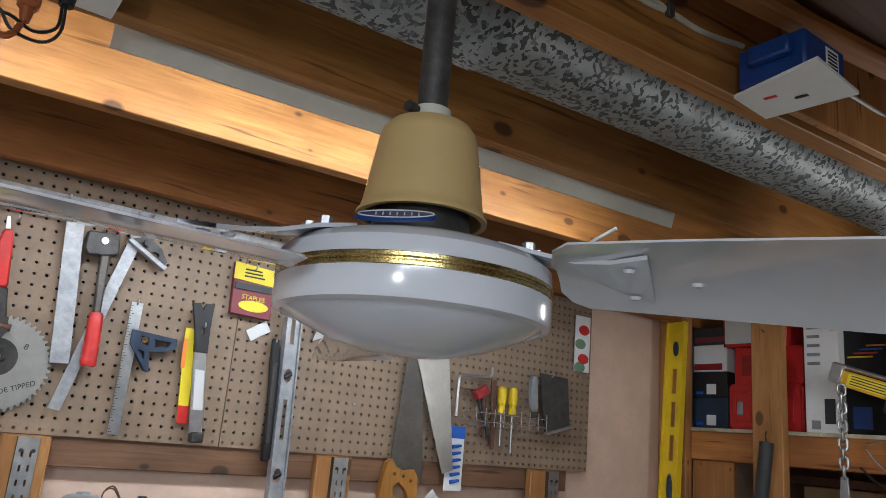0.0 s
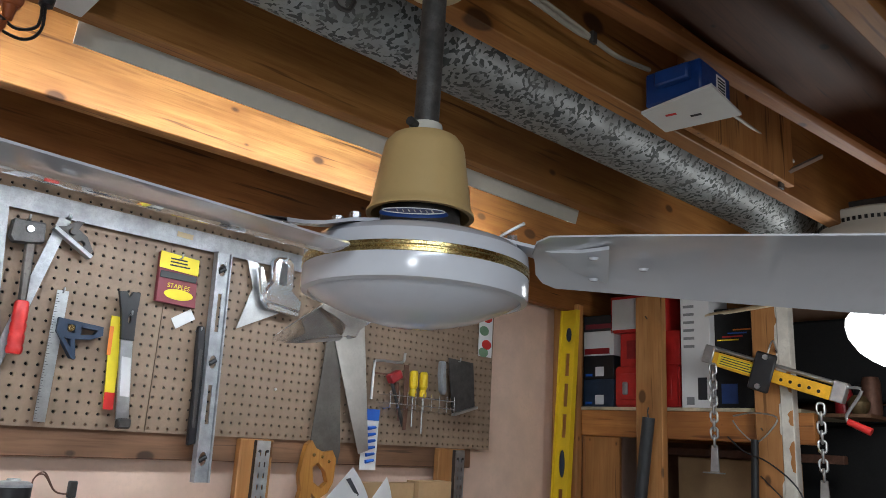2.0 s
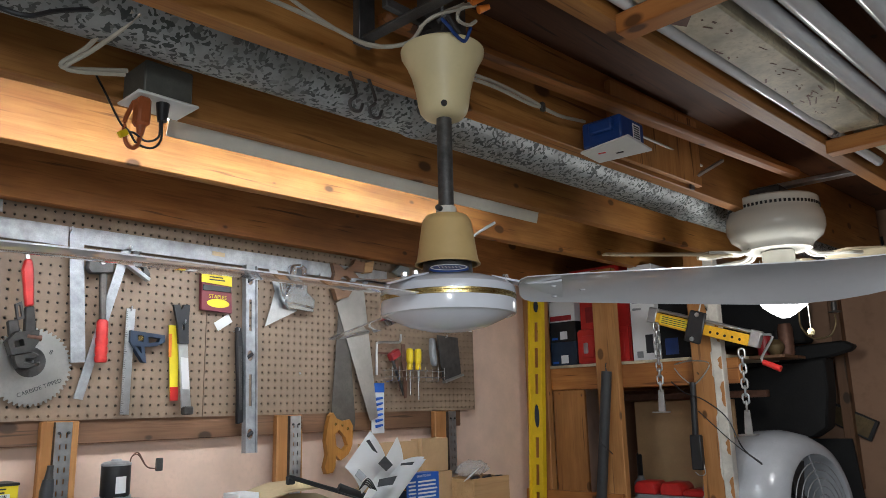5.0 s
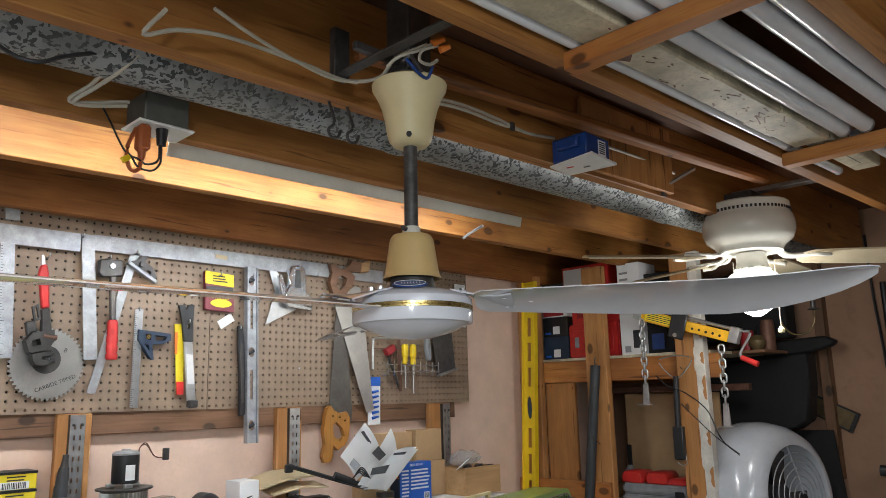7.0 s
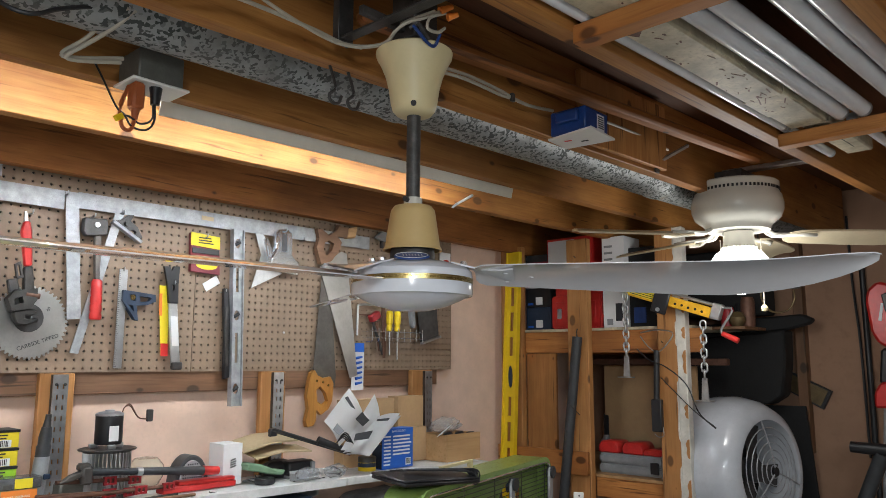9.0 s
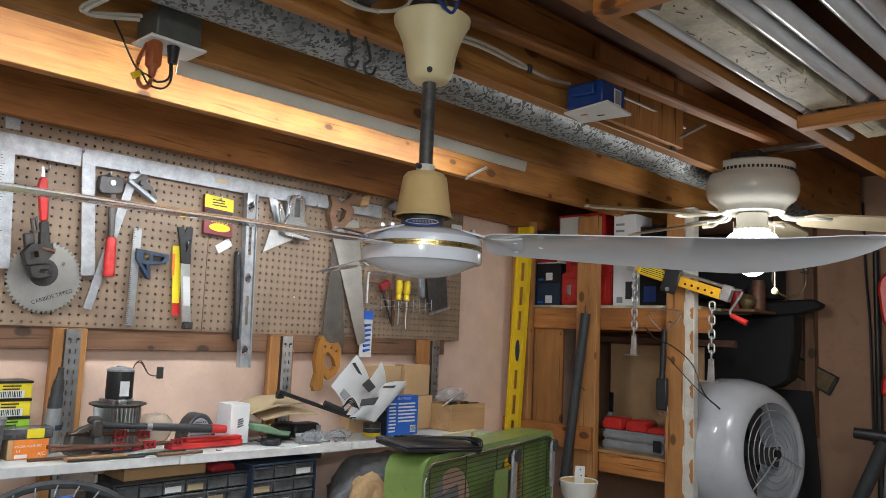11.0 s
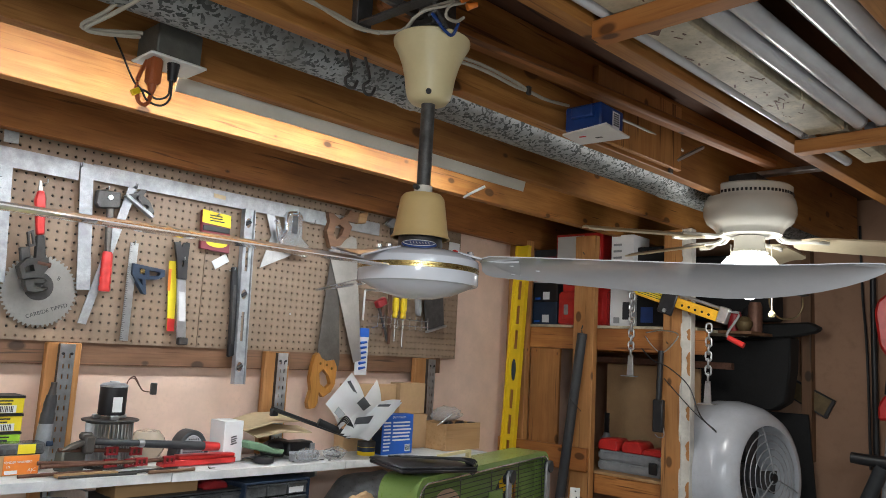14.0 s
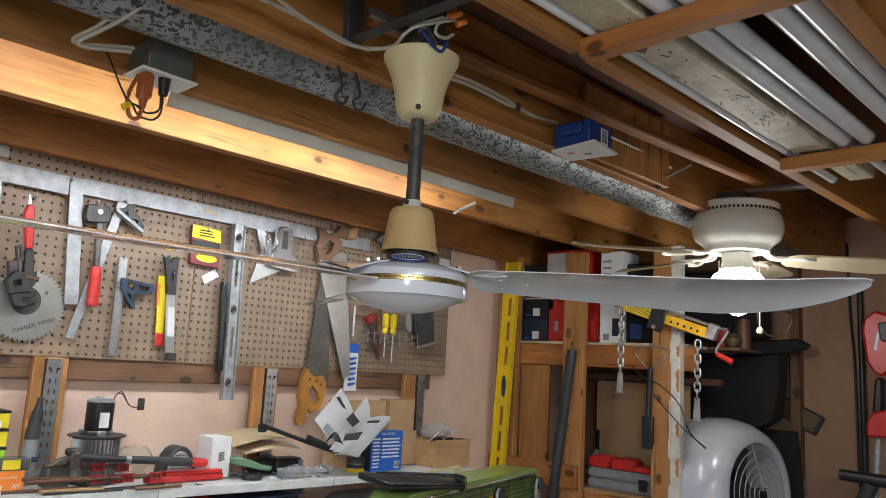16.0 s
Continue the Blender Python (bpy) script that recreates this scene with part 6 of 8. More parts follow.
# ---- open shelving at the right ----
SX = 2.30
def shelving():
    t = thing("shelving_frame", (SX, 1.6, 0), "open shelving of bare wooden posts and rails", "shelving")
    part("post", box(B(), (SX, 1.603, 0), (SX + 0.038, 1.712, 2.1875), 0.003), POST, t)
    part("post", box(B(), (SX, 1.178, 0), (SX + 0.038, 1.264, 2.1875), 0.003), POST, t)
    part("painted_post", box(B(), (SX - 0.004, 1.137, 0), (SX + 0.040, 1.1775, 2.1875), 0.003), POSTW, t, "post in flaking white paint")
    part("post", box(B(), (SX + 0.01, 1.985, 0), (SX + 0.048, 2.110, 2.1875), 0.003), POST, t)
    part("rail", box(B(), (SX + 0.0385, 1.09, 1.660), (SX + 0.076, 1.984, 1.760), 0.003), RAILW, t)
    part("rail", box(B(), (SX - 0.022, 1.609, 1.118), (SX - 0.001, 2.111, 1.221), 0.003), RAILW, t)
    part("rail", box(B(), (SX + 0.0385, 1.265, 1.028), (SX + 0.076, 1.602, 1.112), 0.003), RAILW, t)
    part("back_rail", box(B(), (3.06, 1.0, 1.660), (3.10, 2.10, 1.760), 0.003), RAILW, t)
    part("back_rail", box(B(), (3.06, 1.0, 1.028), (3.10, 2.10, 1.112), 0.003), RAILW, t)
    part("shelf", box(B(), (SX + 0.0385, 1.13, 1.7605), (3.10, 2.10, 1.773), 0.001), DIRTYW, t, "pale worn shelf board")
    # same shelf past the post, with its shade put into a darker wood
    part("shelf", box(B(), (SX + 0.25, 0.985, 1.7605), (2.80, 1.1295, 1.773), 0.001), DRYW, t, "shelf end, its dimness put into a dark wood colour")
    part("shelf", box(B(), (SX + 0.0385, 1.09, 1.1125), (3.10, 2.10, 1.124), 0.001), PINE, t, "plywood shelf board")
    part("side_board", box(B(), (SX + 0.05, 1.815, 1.125), (SX + 0.068, 1.984, 1.659), 0.002), BOARDW, t, "upright reddish board")
    for y, z in ((1.66, 2.10), (1.66, 1.70), (1.24, 1.70), (1.18, 1.95)):
        part("nail", rod(B(), (SX - 0.001, y, z), (SX - 0.022, y - 0.004, z + 0.006), 0.002, seg=6), DSTEEL, t)
    # ragged paint edge on the bare post and peeled spots on the painted one
    rnd = random.Random(5)
    face = Matrix(((0, 1, 0, SX - 0.0048), (1, 0, 0, 0), (0, 0, 1, 0), (0, 0, 0, 1)))
    z = 1.00
    while z < 2.15:
        h = rnd.uniform(0.10, 0.26)
        w = rnd.uniform(0.002, 0.011)
        part("paint_flake", slab(B(), [(1.1777, z), (1.1777 + w * 0.8, z + h * 0.06), (1.1777 + w, z + h * 0.2), (1.1777 + w * 0.6, z + h * 0.5), (1.1777 + w * 0.9, z + h * 0.75), (1.1777 + w * 0.7, z + h * 0.95), (1.1777, z + h)], 0.0030, 0.0046, m=face), POSTW, t, "flake of white paint")
        z += h * rnd.uniform(1.0, 1.6)
    for z, w in ((1.62, 0.05), (1.42, 0.03), (1.27, 0.04), (1.10, 0.05), (1.86, 0.04), (1.74, 0.025)):
        part("bare_spot", slab(B(), [(1.139, z - w), (1.148, z - w * 0.9), (1.154, z - w * 0.4), (1.150, z), (1.156, z + w * 0.5), (1.147, z + w * 0.9), (1.139, z + w)], 0, 0.0006, m=face), POST, t, "patch of bare wood")


def yellow_level():
    a, b = Vector((2.2600, 1.9840, 2.1510)), Vector((2.2600, 2.0320, 1.1110))
    d = (b - a).normalized()
    end = a + d * 1.22
    t = thing("long_level", tuple(end), "four-foot yellow spirit level leaning on the shelving", "spirit level")
    m = Matrix(((0, 0, 1, a.x), (-1, 0, 0, a.y), (0, 1, 0, a.z), (0, 0, 0, 1))) 
    sk = d.y / d.z
    def P(s, l):  # s across (towards -y), l down from the top
        return (a.y - s + sk * -l, a.z - l)
    holes = []
    for l0, l1 in ((0.175, 0.265), (0.295, 0.385), (0.415, 0.505), (0.70, 0.79), (0.82, 0.91), (0.94, 1.03)):
        holes.append([P(-0.010, l0), P(0.010, l0), P(0.010, l1), P(-0.010, l1)])
    vials = (0.10, 0.605, 1.12)
    for l in vials:
        c = P(0, l)
        holes.append([(c[0] + 0.014 * math.cos(q), c[1] + (0.03 if l != 0.605 else 0.055) * math.sin(q)) for q in [k * math.tau / 14 for k in range(14)]])
    sw = Matrix(((0, 1, 0, 0), (1, 0, 0, 0), (0, 0, 1, 0), (0, 0, 0, 1)))
    bm = frame_slab(B(), [P(-0.036, 0), P(0.036, 0), P(0.036, 1.22), P(-0.036, 1.22)], holes, 2.252, 2.258)
    bmesh.ops.transform(bm, matrix=sw, verts=bm.verts)
    part("web", bm, YEL, t, smooth=0)
    for s in (-0.036, 0.036):
        bm = slab(B(), [P(s - 0.003, 0), P(s + 0.003, 0), P(s + 0.003, 1.22), P(s - 0.003, 1.22)], 2.242, 2.268)
        bmesh.ops.transform(bm, matrix=sw, verts=bm.verts)
        part("flange", bm, YEL, t)
    for l in vials:
        c = P(0, l)
        bm = slab(B(), [(c[0] + 0.012 * math.cos(q), c[1] + (0.028 if l != 0.605 else 0.052) * math.sin(q)) for q in [k * math.tau / 14 for k in range(14)]], 2.250, 2.260, 0.002)
        bmesh.ops.transform(bm, matrix=sw, verts=bm.verts)
        part("vial_window", bm, DBLUE, t, "dark vial window")


def shelf_goods():
    zb = 1.7735
    def bx(name, ya, yb, z0, z1, x, material, label, dep=0.15, cat="box", group="stored boxes"):
        t = thing(name, (x + dep / 2, (ya + yb) / 2, z0), label, cat, group)
        part("carton", box(B(), (x, min(ya, yb), z0), (x + dep, max(ya, yb), z1), 0.002), material, t)
        return t
    def face(t, ya, yb, z0, z1, x, material, lab=""):
        return part("printed_panel", box(B(), (x - 0.0012, min(ya, yb), z0), (x - 0.0004, max(ya, yb), z1)), material, t, lab, 0)
    X = 2.40
    # dark small boxes stacked at the wall side
    y0, y1 = 2.0190, 1.8720
    zs = [zb, 1.8870, 1.9830, 2.0840, 2.1500]
    for k, (mt, lb) in enumerate(((DBLUE, "navy printed carton on the shelf"), (BLACK, "black carton on the shelf"), (PAPER, "white and red bulb carton on the shelf"), (DGREY, "dark carton on the shelf"))):
        t = bx("stored_box", y0, y1, zs[k] + 0.0004, zs[k + 1], X, mt, lb)
        if k == 2:
            face(t, y0 - 0.005, y1 + 0.02, zs[k] + 0.006, zs[k] + 0.030, X, DRED)
        elif k < 2:
            face(t, y0 - 0.06, y0 - 0.10, zs[k] + 0.012, zs[k] + 0.05, X, PAPER)
            face(t, y0 - 0.012, y0 - 0.045, zs[k] + 0.012, zs[k] + 0.022, X, BLUEC)
        else:
            face(t, y0 - 0.01, y1 + 0.01, zs[k] + 0.01, zs[k] + 0.03, X, MAGENTA)
    # red case, red box, red-edged white box on top
    ya, yb = 1.8680, 1.5870
    zc = 1.9360
    t = thing("red_case", (X + 0.1, (ya + yb) / 2, zb), "red moulded tool case on the shelf", "tool case")
    part("shell", box(B(), (X, yb, zb + 0.0004), (X + 0.2, ya, zc), 0.008, seg=2), RED, t)
    part("panel", box(B(), (X - 0.004, yb + 0.03, zb + 0.03), (X - 0.0002, ya - 0.03, zc - 0.03), 0.002), RED, t)
    part("latch", box(B(), (X - 0.012, ya - 0.065, zb + 0.05), (X - 0.0042, ya - 0.04, zb + 0.10), 0.004), ALU, t)
    z2 = 2.0690
    t = bx("stored_box", ya - 0.02, yb, zc + 0.0004, z2, X + 0.01, RED, "red carton with dark window on the shelf")
    face(t, ya - 0.05, ya - 0.13, zc + 0.03, z2 - 0.03, X + 0.01, DRED)
    z3 = 2.1600 + 0.06
    t = bx("stored_box", ya + 0.02, yb + 0.05, z2 + 0.0004, z3, X, RED, "red and white carton on top of the shelf pile")
    face(t, ya + 0.012, ya - 0.14, z2 + 0.014, z3 - 0.012, X, PAPER)
    # tall white carton
    ya, yb = 1.5670, 1.4520
    zt = 2.1040 + 0.09
    t = bx("tall_carton", ya, yb, zb + 0.0004, zt, 2.38, PAPER, "tall white carton with printed diagrams on the shelf")
    for k in range(6):
        face(t, ya - 0.012, yb + 0.06, zt - 0.04 - k * 0.03, zt - 0.05 - k * 0.03, 2.38, GREY)
    face(t, yb + 0.05, yb + 0.015, zb + 0.03, zb + 0.11, 2.38, INK)
    face(t, ya - 0.02, ya - 0.05, zb + 0.012, zb + 0.04, 2.38, GREY)
    # dark coloured carton
    ya, yb = 1.4620, 1.2660
    t = bx("stored_box", ya, yb, zb + 0.0004, 2.1080 + 0.03, 2.42, BLACKM, "black carton with coloured stripes on the shelf")
    zt = 2.0190
    for k, mt in enumerate((YEL, RED, BLUEC, ORANGE)):
        face(t, ya - 0.02 - 0.02 * k, ya - 0.10 - 0.015 * k, zt + 0.012 * k, zt + 0.005 + 0.012 * k, 2.42, mt)
    face(t, ya - 0.03, ya - 0.09, zb + 0.02, zb + 0.09, 2.42, BLUE)
    # dim things at the end of the shelf, behind the painted post
    for k in range(3):
        y, x = 1.10 - 0.045 * k, 2.66 + 0.06 * (k % 2)
        one("jar", lathe(B(), [(0, 0), (0.028, 0), (0.03, 0.01), (0.03, 0.07 + 0.02 * (k % 3)), (0.024, 0.09 + 0.02 * (k % 3)), (0, 0.09 + 0.02 * (k % 3))], Matrix.Translation((x, y, 1.7735)), 14), (DRED, BLACK, COPPER, DGREY)[k], "dim dark jar at the end of the shelf", "jar", "jars")
    one("brass_bulb", lathe(B(), [(0, 0), (0.02, 0), (0.034, 0.022), (0.036, 0.04), (0.02, 0.062), (0, 0.066)], Matrix.Translation((2.60, 1.035, 1.7735)), 20), COPPERY, "small tarnished brass ball on the shelf", "brass ball")
    # added black backdrop, so that the gap behind the jars stays dark
    one("dark_backdrop", box(B(), (2.86, 1.00, 1.8365), (2.99, 1.42, 2.15), 0.01), BLACKM, "black backdrop block added above the blower to keep the gap dark", "storage box")
    # lower compartment: panel, cases
    one("leaning_panel", box(B(), (2.70, 1.275, 1.1245), (2.715, 1.76, 1.60), 0.002), CARD, "tan hardboard panel leaning in the shelving", "panel")
    t = thing("stored_rail", (2.66, 1.5, 1.58), "dark brown rail inside the shelving", "rail")
    part("bar", box(B(), (2.62, 1.10, 1.605), (2.66, 1.80, 1.635), 0.003), COPPER, t)
    ya, yb = 1.6250, 1.3070
    zc = 1.2110
    t = thing("grey_tool_case", (2.5, (ya + yb) / 2, 1.1245), "grey plastic power tool case on the lower shelf", "tool case")
    zm = (1.1245 + zc) / 2
    part("bottom_half", box(B(), (2.40, yb, 1.1245), (2.60, ya, zm - 0.002), 0.008, seg=2), GREY, t)
    part("top_half", box(B(), (2.40, yb, zm), (2.60, ya, zc), 0.010, seg=2), GREY, t)
    part("latch", box(B(), (2.392, yb + 0.02, zm - 0.03), (2.3995, yb + 0.06, zm + 0.02), 0.003), BLACK, t)
    for f, h in ((0.14, 0.052), (0.52, 0.052), (0.84, 0.028)):
        y = ya + (yb - ya) * f
        one("red_drill_case", slab(B(), [(y - 0.05, zc), (y + 0.05, zc), (y + 0.052, zc + h * 0.6), (y + 0.035, zc + h), (y - 0.035, zc + h), (y - 0.052, zc + h * 0.6)], 2.41, 2.53, 0.006, m=Matrix(((0, 1, 0, 0), (1, 0, 0, 0), (0, 0, 1, 0.0004), (0, 0, 0, 1)))), RED, "small red plastic case on the grey case", "tool case", "red cases")
    for k, (y, h) in enumerate(((1.78, 0.20), (1.74, 0.14), (1.79, 0.26))):
        one("spray_can", lathe(B(), [(0, 0), (0.03, 0), (0.032, 0.005), (0.032, h - 0.03), (0.015, h - 0.01), (0.015, h), (0, h)], Matrix.Translation((2.55 + 0.09 * k, y - 0.02 * k, 1.1245)), 16), (DGREY, GREY, BLACK)[k], "dim spray can inside the shelving", "spray can", "spray cans")


def foam_tube():
    a, b = Vector((2.2650, 1.6380, 1.7310)), Vector((2.2650, 1.7140, 1.1210))
    e = a + (b - a) * 1.28
    t = thing("pipe_insulation", tuple(e), "dark grey foam pipe tube hung on a nail", "foam tube")
    part("tube", rod(B(), a, e, 0.0225, seg=16), DGREY, t)
    part("end_clip", cable(B(), [a + Vector((0, 0, -0.01)), a + Vector((0, 0.004, 0.02)), a + Vector((0.02, 0.012, 0.036))], 0.003, 6, 4), DSTEEL, t)
    part("tie_wire", cable(B(), [a.lerp(b, 0.48) + Vector((-0.02, 0.01, 0)), a.lerp(b, 0.5) + Vector((-0.026, -0.02, -0.01)), a.lerp(b, 0.52) + Vector((-0.01, -0.05, -0.03))], 0.002, 6, 4), BLACK, t)


def link_mesh(L=0.036, w=0.011, r=0.0042):
    bm = B()
    pts = []
    for k in range(16):
        q = k * math.tau / 16
        pts.append((w * math.cos(q), 0, (L / 2 - w) * (1 if math.sin(q) > 0 else -1 if math.sin(q) < 0 else 0) + w * math.sin(q)))
    cable(bm, pts, r, 7, 1, True)
    me = bpy.data.meshes.new("link")
    bm.to_mesh(me)
    bm.free()
    me.materials.append(STEEL)
    for p in me.polygons:
        p.use_smooth = True
    return me


def come_along():
    HX = 2.235
    a, b = Vector((2.2350, 1.3580, 1.9290)), Vector((2.2350, 0.9860, 1.8080))
    t = thing("chain_load_binder", tuple((a + b) / 2), "yellow steel lever puller with chains, hung on the post", "puller")
    d = (b - a).normalized()
    n = Vector((0, d.z, -d.y))
    def quad(s0, s1, w0, w1, x0, x1, bev=0.002):
        pts = [a + d * s + n * w for s, w in ((s0, w0), (s1, w0), (s1, w1), (s0, w1))]
        return slab(B(), [(p.y, p.z) for p in pts], x0, x1, bev, m=Matrix(((0, 1, 0, 0), (1, 0, 0, 0), (0, 0, 1, 0), (0, 0, 0, 1))))
    L = (b - a).length
    part("beam", quad(-0.01, L * 0.42, -0.024, 0.024, HX - 0.012, HX + 0.012), PULLY, t, "orange-yellow painted beam")
    part("beam", quad(L * 0.46, L, -0.021, 0.021, HX - 0.010, HX + 0.010), PULLY, t, "orange-yellow painted beam")
    part("warning_label", quad(0.01, L * 0.36, -0.016, 0.018, HX - 0.0135, HX - 0.0125, 0), YELC, t)
    bm = B()
    for k in range(4):
        join(bm, quad(0.02, L * 0.34 - 0.012 * (k % 2), -0.012 + k * 0.008, -0.009 + k * 0.008, HX - 0.0145, HX - 0.0138, 0))
    part("label_lines", bm, INK, t, smooth=0)
    for k in range(5):
        c = a + d * L * (0.58 + 0.075 * k) + n * (-0.004 + 0.002 * (k % 2))
        part("hole", rod(B(), (HX - 0.0101, c.y, c.z), (HX - 0.0106, c.y, c.z), 0.0055, seg=12), BLACKM, t, "dark bolt hole")
    part("slide_rod", rod(B(), a + n * 0.034 + d * -0.02, b + n * 0.034 + d * 0.03, 0.007), STEEL, t)
    part("swivel_plate", quad(L * 0.34, L * 0.52, -0.060, 0.066, HX - 0.026, HX - 0.016, 0.006), BLACK, t, "black steel hanger plate")
    for w in (-0.045, 0.052):
        p = a + d * L * 0.43 + n * w
        part("bolt", rod(B(), (HX - 0.026, p.y, p.z), (HX - 0.032, p.y, p.z), 0.009, seg=8), STEEL, t)
    part("end_block", quad(L * 0.97, L + 0.028, -0.020, 0.044, HX - 0.016, HX + 0.016, 0.003), STEEL, t)
    part("end_block", quad(-0.045, -0.008, -0.022, 0.040, HX - 0.018, HX + 0.018, 0.003), STEEL, t)
    c = b + d * 0.03
    h2 = Vector((2.2350, 0.9570, 1.7300))
    part("crank", cable(B(), [c + n * 0.034, c + n * 0.034 + d * 0.035, (HX, h2.y + 0.002, h2.z + 0.02), tuple(h2)], 0.005, 7, 4), STEEL, t)
    part("crank_grip", rod(B(), h2, (2.2350, 0.8960, 1.7010), 0.010, 0.012, 12), RED, t, "red plastic crank grip")
    me = link_mesh()
    for top, bot in ((Vector((2.2200, 1.3660, 1.9080)), Vector((2.2200, 1.3680, 1.6430))), (Vector((2.2200, 1.0270, 1.7790)), Vector((2.2200, 1.0300, 1.5570)))):
        nl = max(3, round((top - bot).length / 0.0275))
        for k in range(nl):
            o = new("chain_link", me)
            o.parent = t
            o.location = top.lerp(bot, (k + 0.5) / nl) - Vector(t.location)
            o.rotation_euler = (0, 0.06 * (-1) ** k, radians(20 if k % 2 else 110))
        p = bot
        hk = slab(B(), [(p.y - 0.010, p.z), (p.y + 0.010, p.z), (p.y + 0.016, p.z - 0.085), (p.y - 0.014, p.z - 0.085)], p.x - 0.004, p.x + 0.004, 0.001, m=Matrix(((0, 1, 0, 0), (1, 0, 0, 0), (0, 0, 1, 0), (0, 0, 0, 1))))
        box(hk, (p.x - 0.03, p.y - 0.034, p.z - 0.090), (p.x + 0.004, p.y + 0.030, p.z - 0.0855), 0.001)
        part("chain_hook", hk, STEEL, t, "flat steel hook plate")
    part("hang_loop", cable(B(), [a + d * L * 0.43 + n * 0.06 + Vector((-0.02, 0, 0)), a + d * L * 0.43 + n * 0.10 + Vector((0.0, 0.0, 0.01)), (SX - 0.002, 1.18, 1.955)], 0.003, 6, 4), STEEL, t)


def strap_tool():
    X = 2.262
    t = thing("ratchet_strap", (2.2620, 1.2530, 1.3230), "black ratchet strap hung from a wire ring", "strap")
    part("ring", cable(B(), [(2.2620, 1.3210, 1.7420), (2.2620, 1.2490, 1.7530), (2.2620, 1.1770, 1.7400), (2.2620, 1.1990, 1.6980), (2.2620, 1.2380, 1.6630), (2.2620, 1.2610, 1.6630), (2.2620, 1.2990, 1.6950), (2.2620, 1.3230, 1.7270)], 0.0028, 6, 4), STEEL, t, "bent steel wire ring")
    part("rod", rod(B(), (2.2620, 1.2510, 1.6680), (2.2620, 1.2600, 1.4380), 0.012), BLACK, t)
    part("buckle", box(B(), (X - 0.014, 1.2340, 1.3340), (X + 0.012, 1.2790, 1.4660), 0.004), BLACK, t)
    part("tail_hook", cable(B(), [(2.2620, 1.2730, 1.3250), (2.2620, 1.2570, 1.3130), (2.2620, 1.2330, 1.3200), (2.2620, 1.2360, 1.3570)], 0.002, 6, 4), STEEL, t)
    t = thing("loose_cable", (2.2400, 1.0030, 1.3640), "thin black cable looped over the posts", "cable")
    part("wire", cable(B(), [(2.2850, 1.3520, 1.6740), (2.2500, 1.2820, 1.6280), (2.2500, 1.2070, 1.5990), (2.2500, 1.1210, 1.5290), (2.2400, 1.0690, 1.4210), (2.2400, 1.0030, 1.3660)], 0.0028, 6, 6), BLACK, t)
    part("wire", cable(B(), [(2.2800, 1.2450, 1.5550), (2.2600, 1.1730, 1.4950), (2.2500, 1.0970, 1.4300), (2.2400, 1.0030, 1.3620)], 0.002, 6, 6), BLACK, t)


def barrel_fan():
    c = Vector((2.62, 1.085, 1.165))
    m = Matrix.Translation(c) @ (Vector((-0.22, -0.97, 0.06))).to_track_quat("Z", "Y").to_matrix().to_4x4()
    t = thing("drum_fan", (c.x, c.y, 0), "round white drum fan with a wire grille on a stand", "drum fan")
    part("shell", lathe(B(), [(0.20, -0.20), (0.255, -0.19), (0.295, -0.13), (0.308, -0.04), (0.305, 0.04), (0.285, 0.11), (0.255, 0.155), (0.222, 0.172), (0.208, 0.170), (0.205, 0.155), (0.205, -0.10), (0.20, -0.12)], m, 56), WENAMEL2, t, "glossy white enamelled shell")
    part("inner_back", lathe(B(), [(0, -0.02), (0.204, -0.02), (0.204, -0.03), (0, -0.03)], m, 40), BLACKM, t)
    for r in (0.026, 0.056, 0.086, 0.116, 0.146, 0.176):
        bm = cable(B(), [m @ Vector((r * math.cos(q), r * math.sin(q), 0.165 + 0.018 * (1 - (r / 0.2) ** 2))) for q in [k * math.tau / 36 for k in range(37)]], 0.0022, 6, 1)
        part("grille_ring", bm, ALU, t)
    for k in range(3):
        q = radians(100 + 120 * k)
        part("grille_spoke", cable(B(), [m @ Vector((r * math.cos(q), r * math.sin(q), 0.170 + 0.018 * (1 - (r / 0.2) ** 2))) for r in (0.01, 0.10, 0.205)], 0.003, 6, 3), ALU, t)
    part("grille_hub", rod(B(), m @ Vector((0, 0, 0.178)), m @ Vector((0, 0, 0.192)), 0.018, seg=14), BLACK, t)
    part("motor", rod(B(), m @ Vector((0, 0, -0.02)), m @ Vector((0, 0, 0.10)), 0.05), DGREY, t)
    for k in range(4):
        part("fan_blade", slab(B(), turned([(0.04, -0.03), (0.19, -0.08), (0.195, 0.02), (0.04, 0.03)], 0, 0, 90 * k + 20), -0.003, 0.003, m=m @ pose(0, 0, 0.07, 90, 0, 0)), DSTEEL, t)
    for sx in (-0.2, 0.2):
        part("stand_leg", rod(B(), (c.x + sx, c.y + 0.05, 0.0), (c.x + sx, c.y + 0.05, c.z - 0.22), 0.018), DGREY, t)
    part("stand_bar", rod(B(), (c.x - 0.21, c.y + 0.05, 0.25), (c.x + 0.21, c.y + 0.05, 0.25), 0.015), DGREY, t)


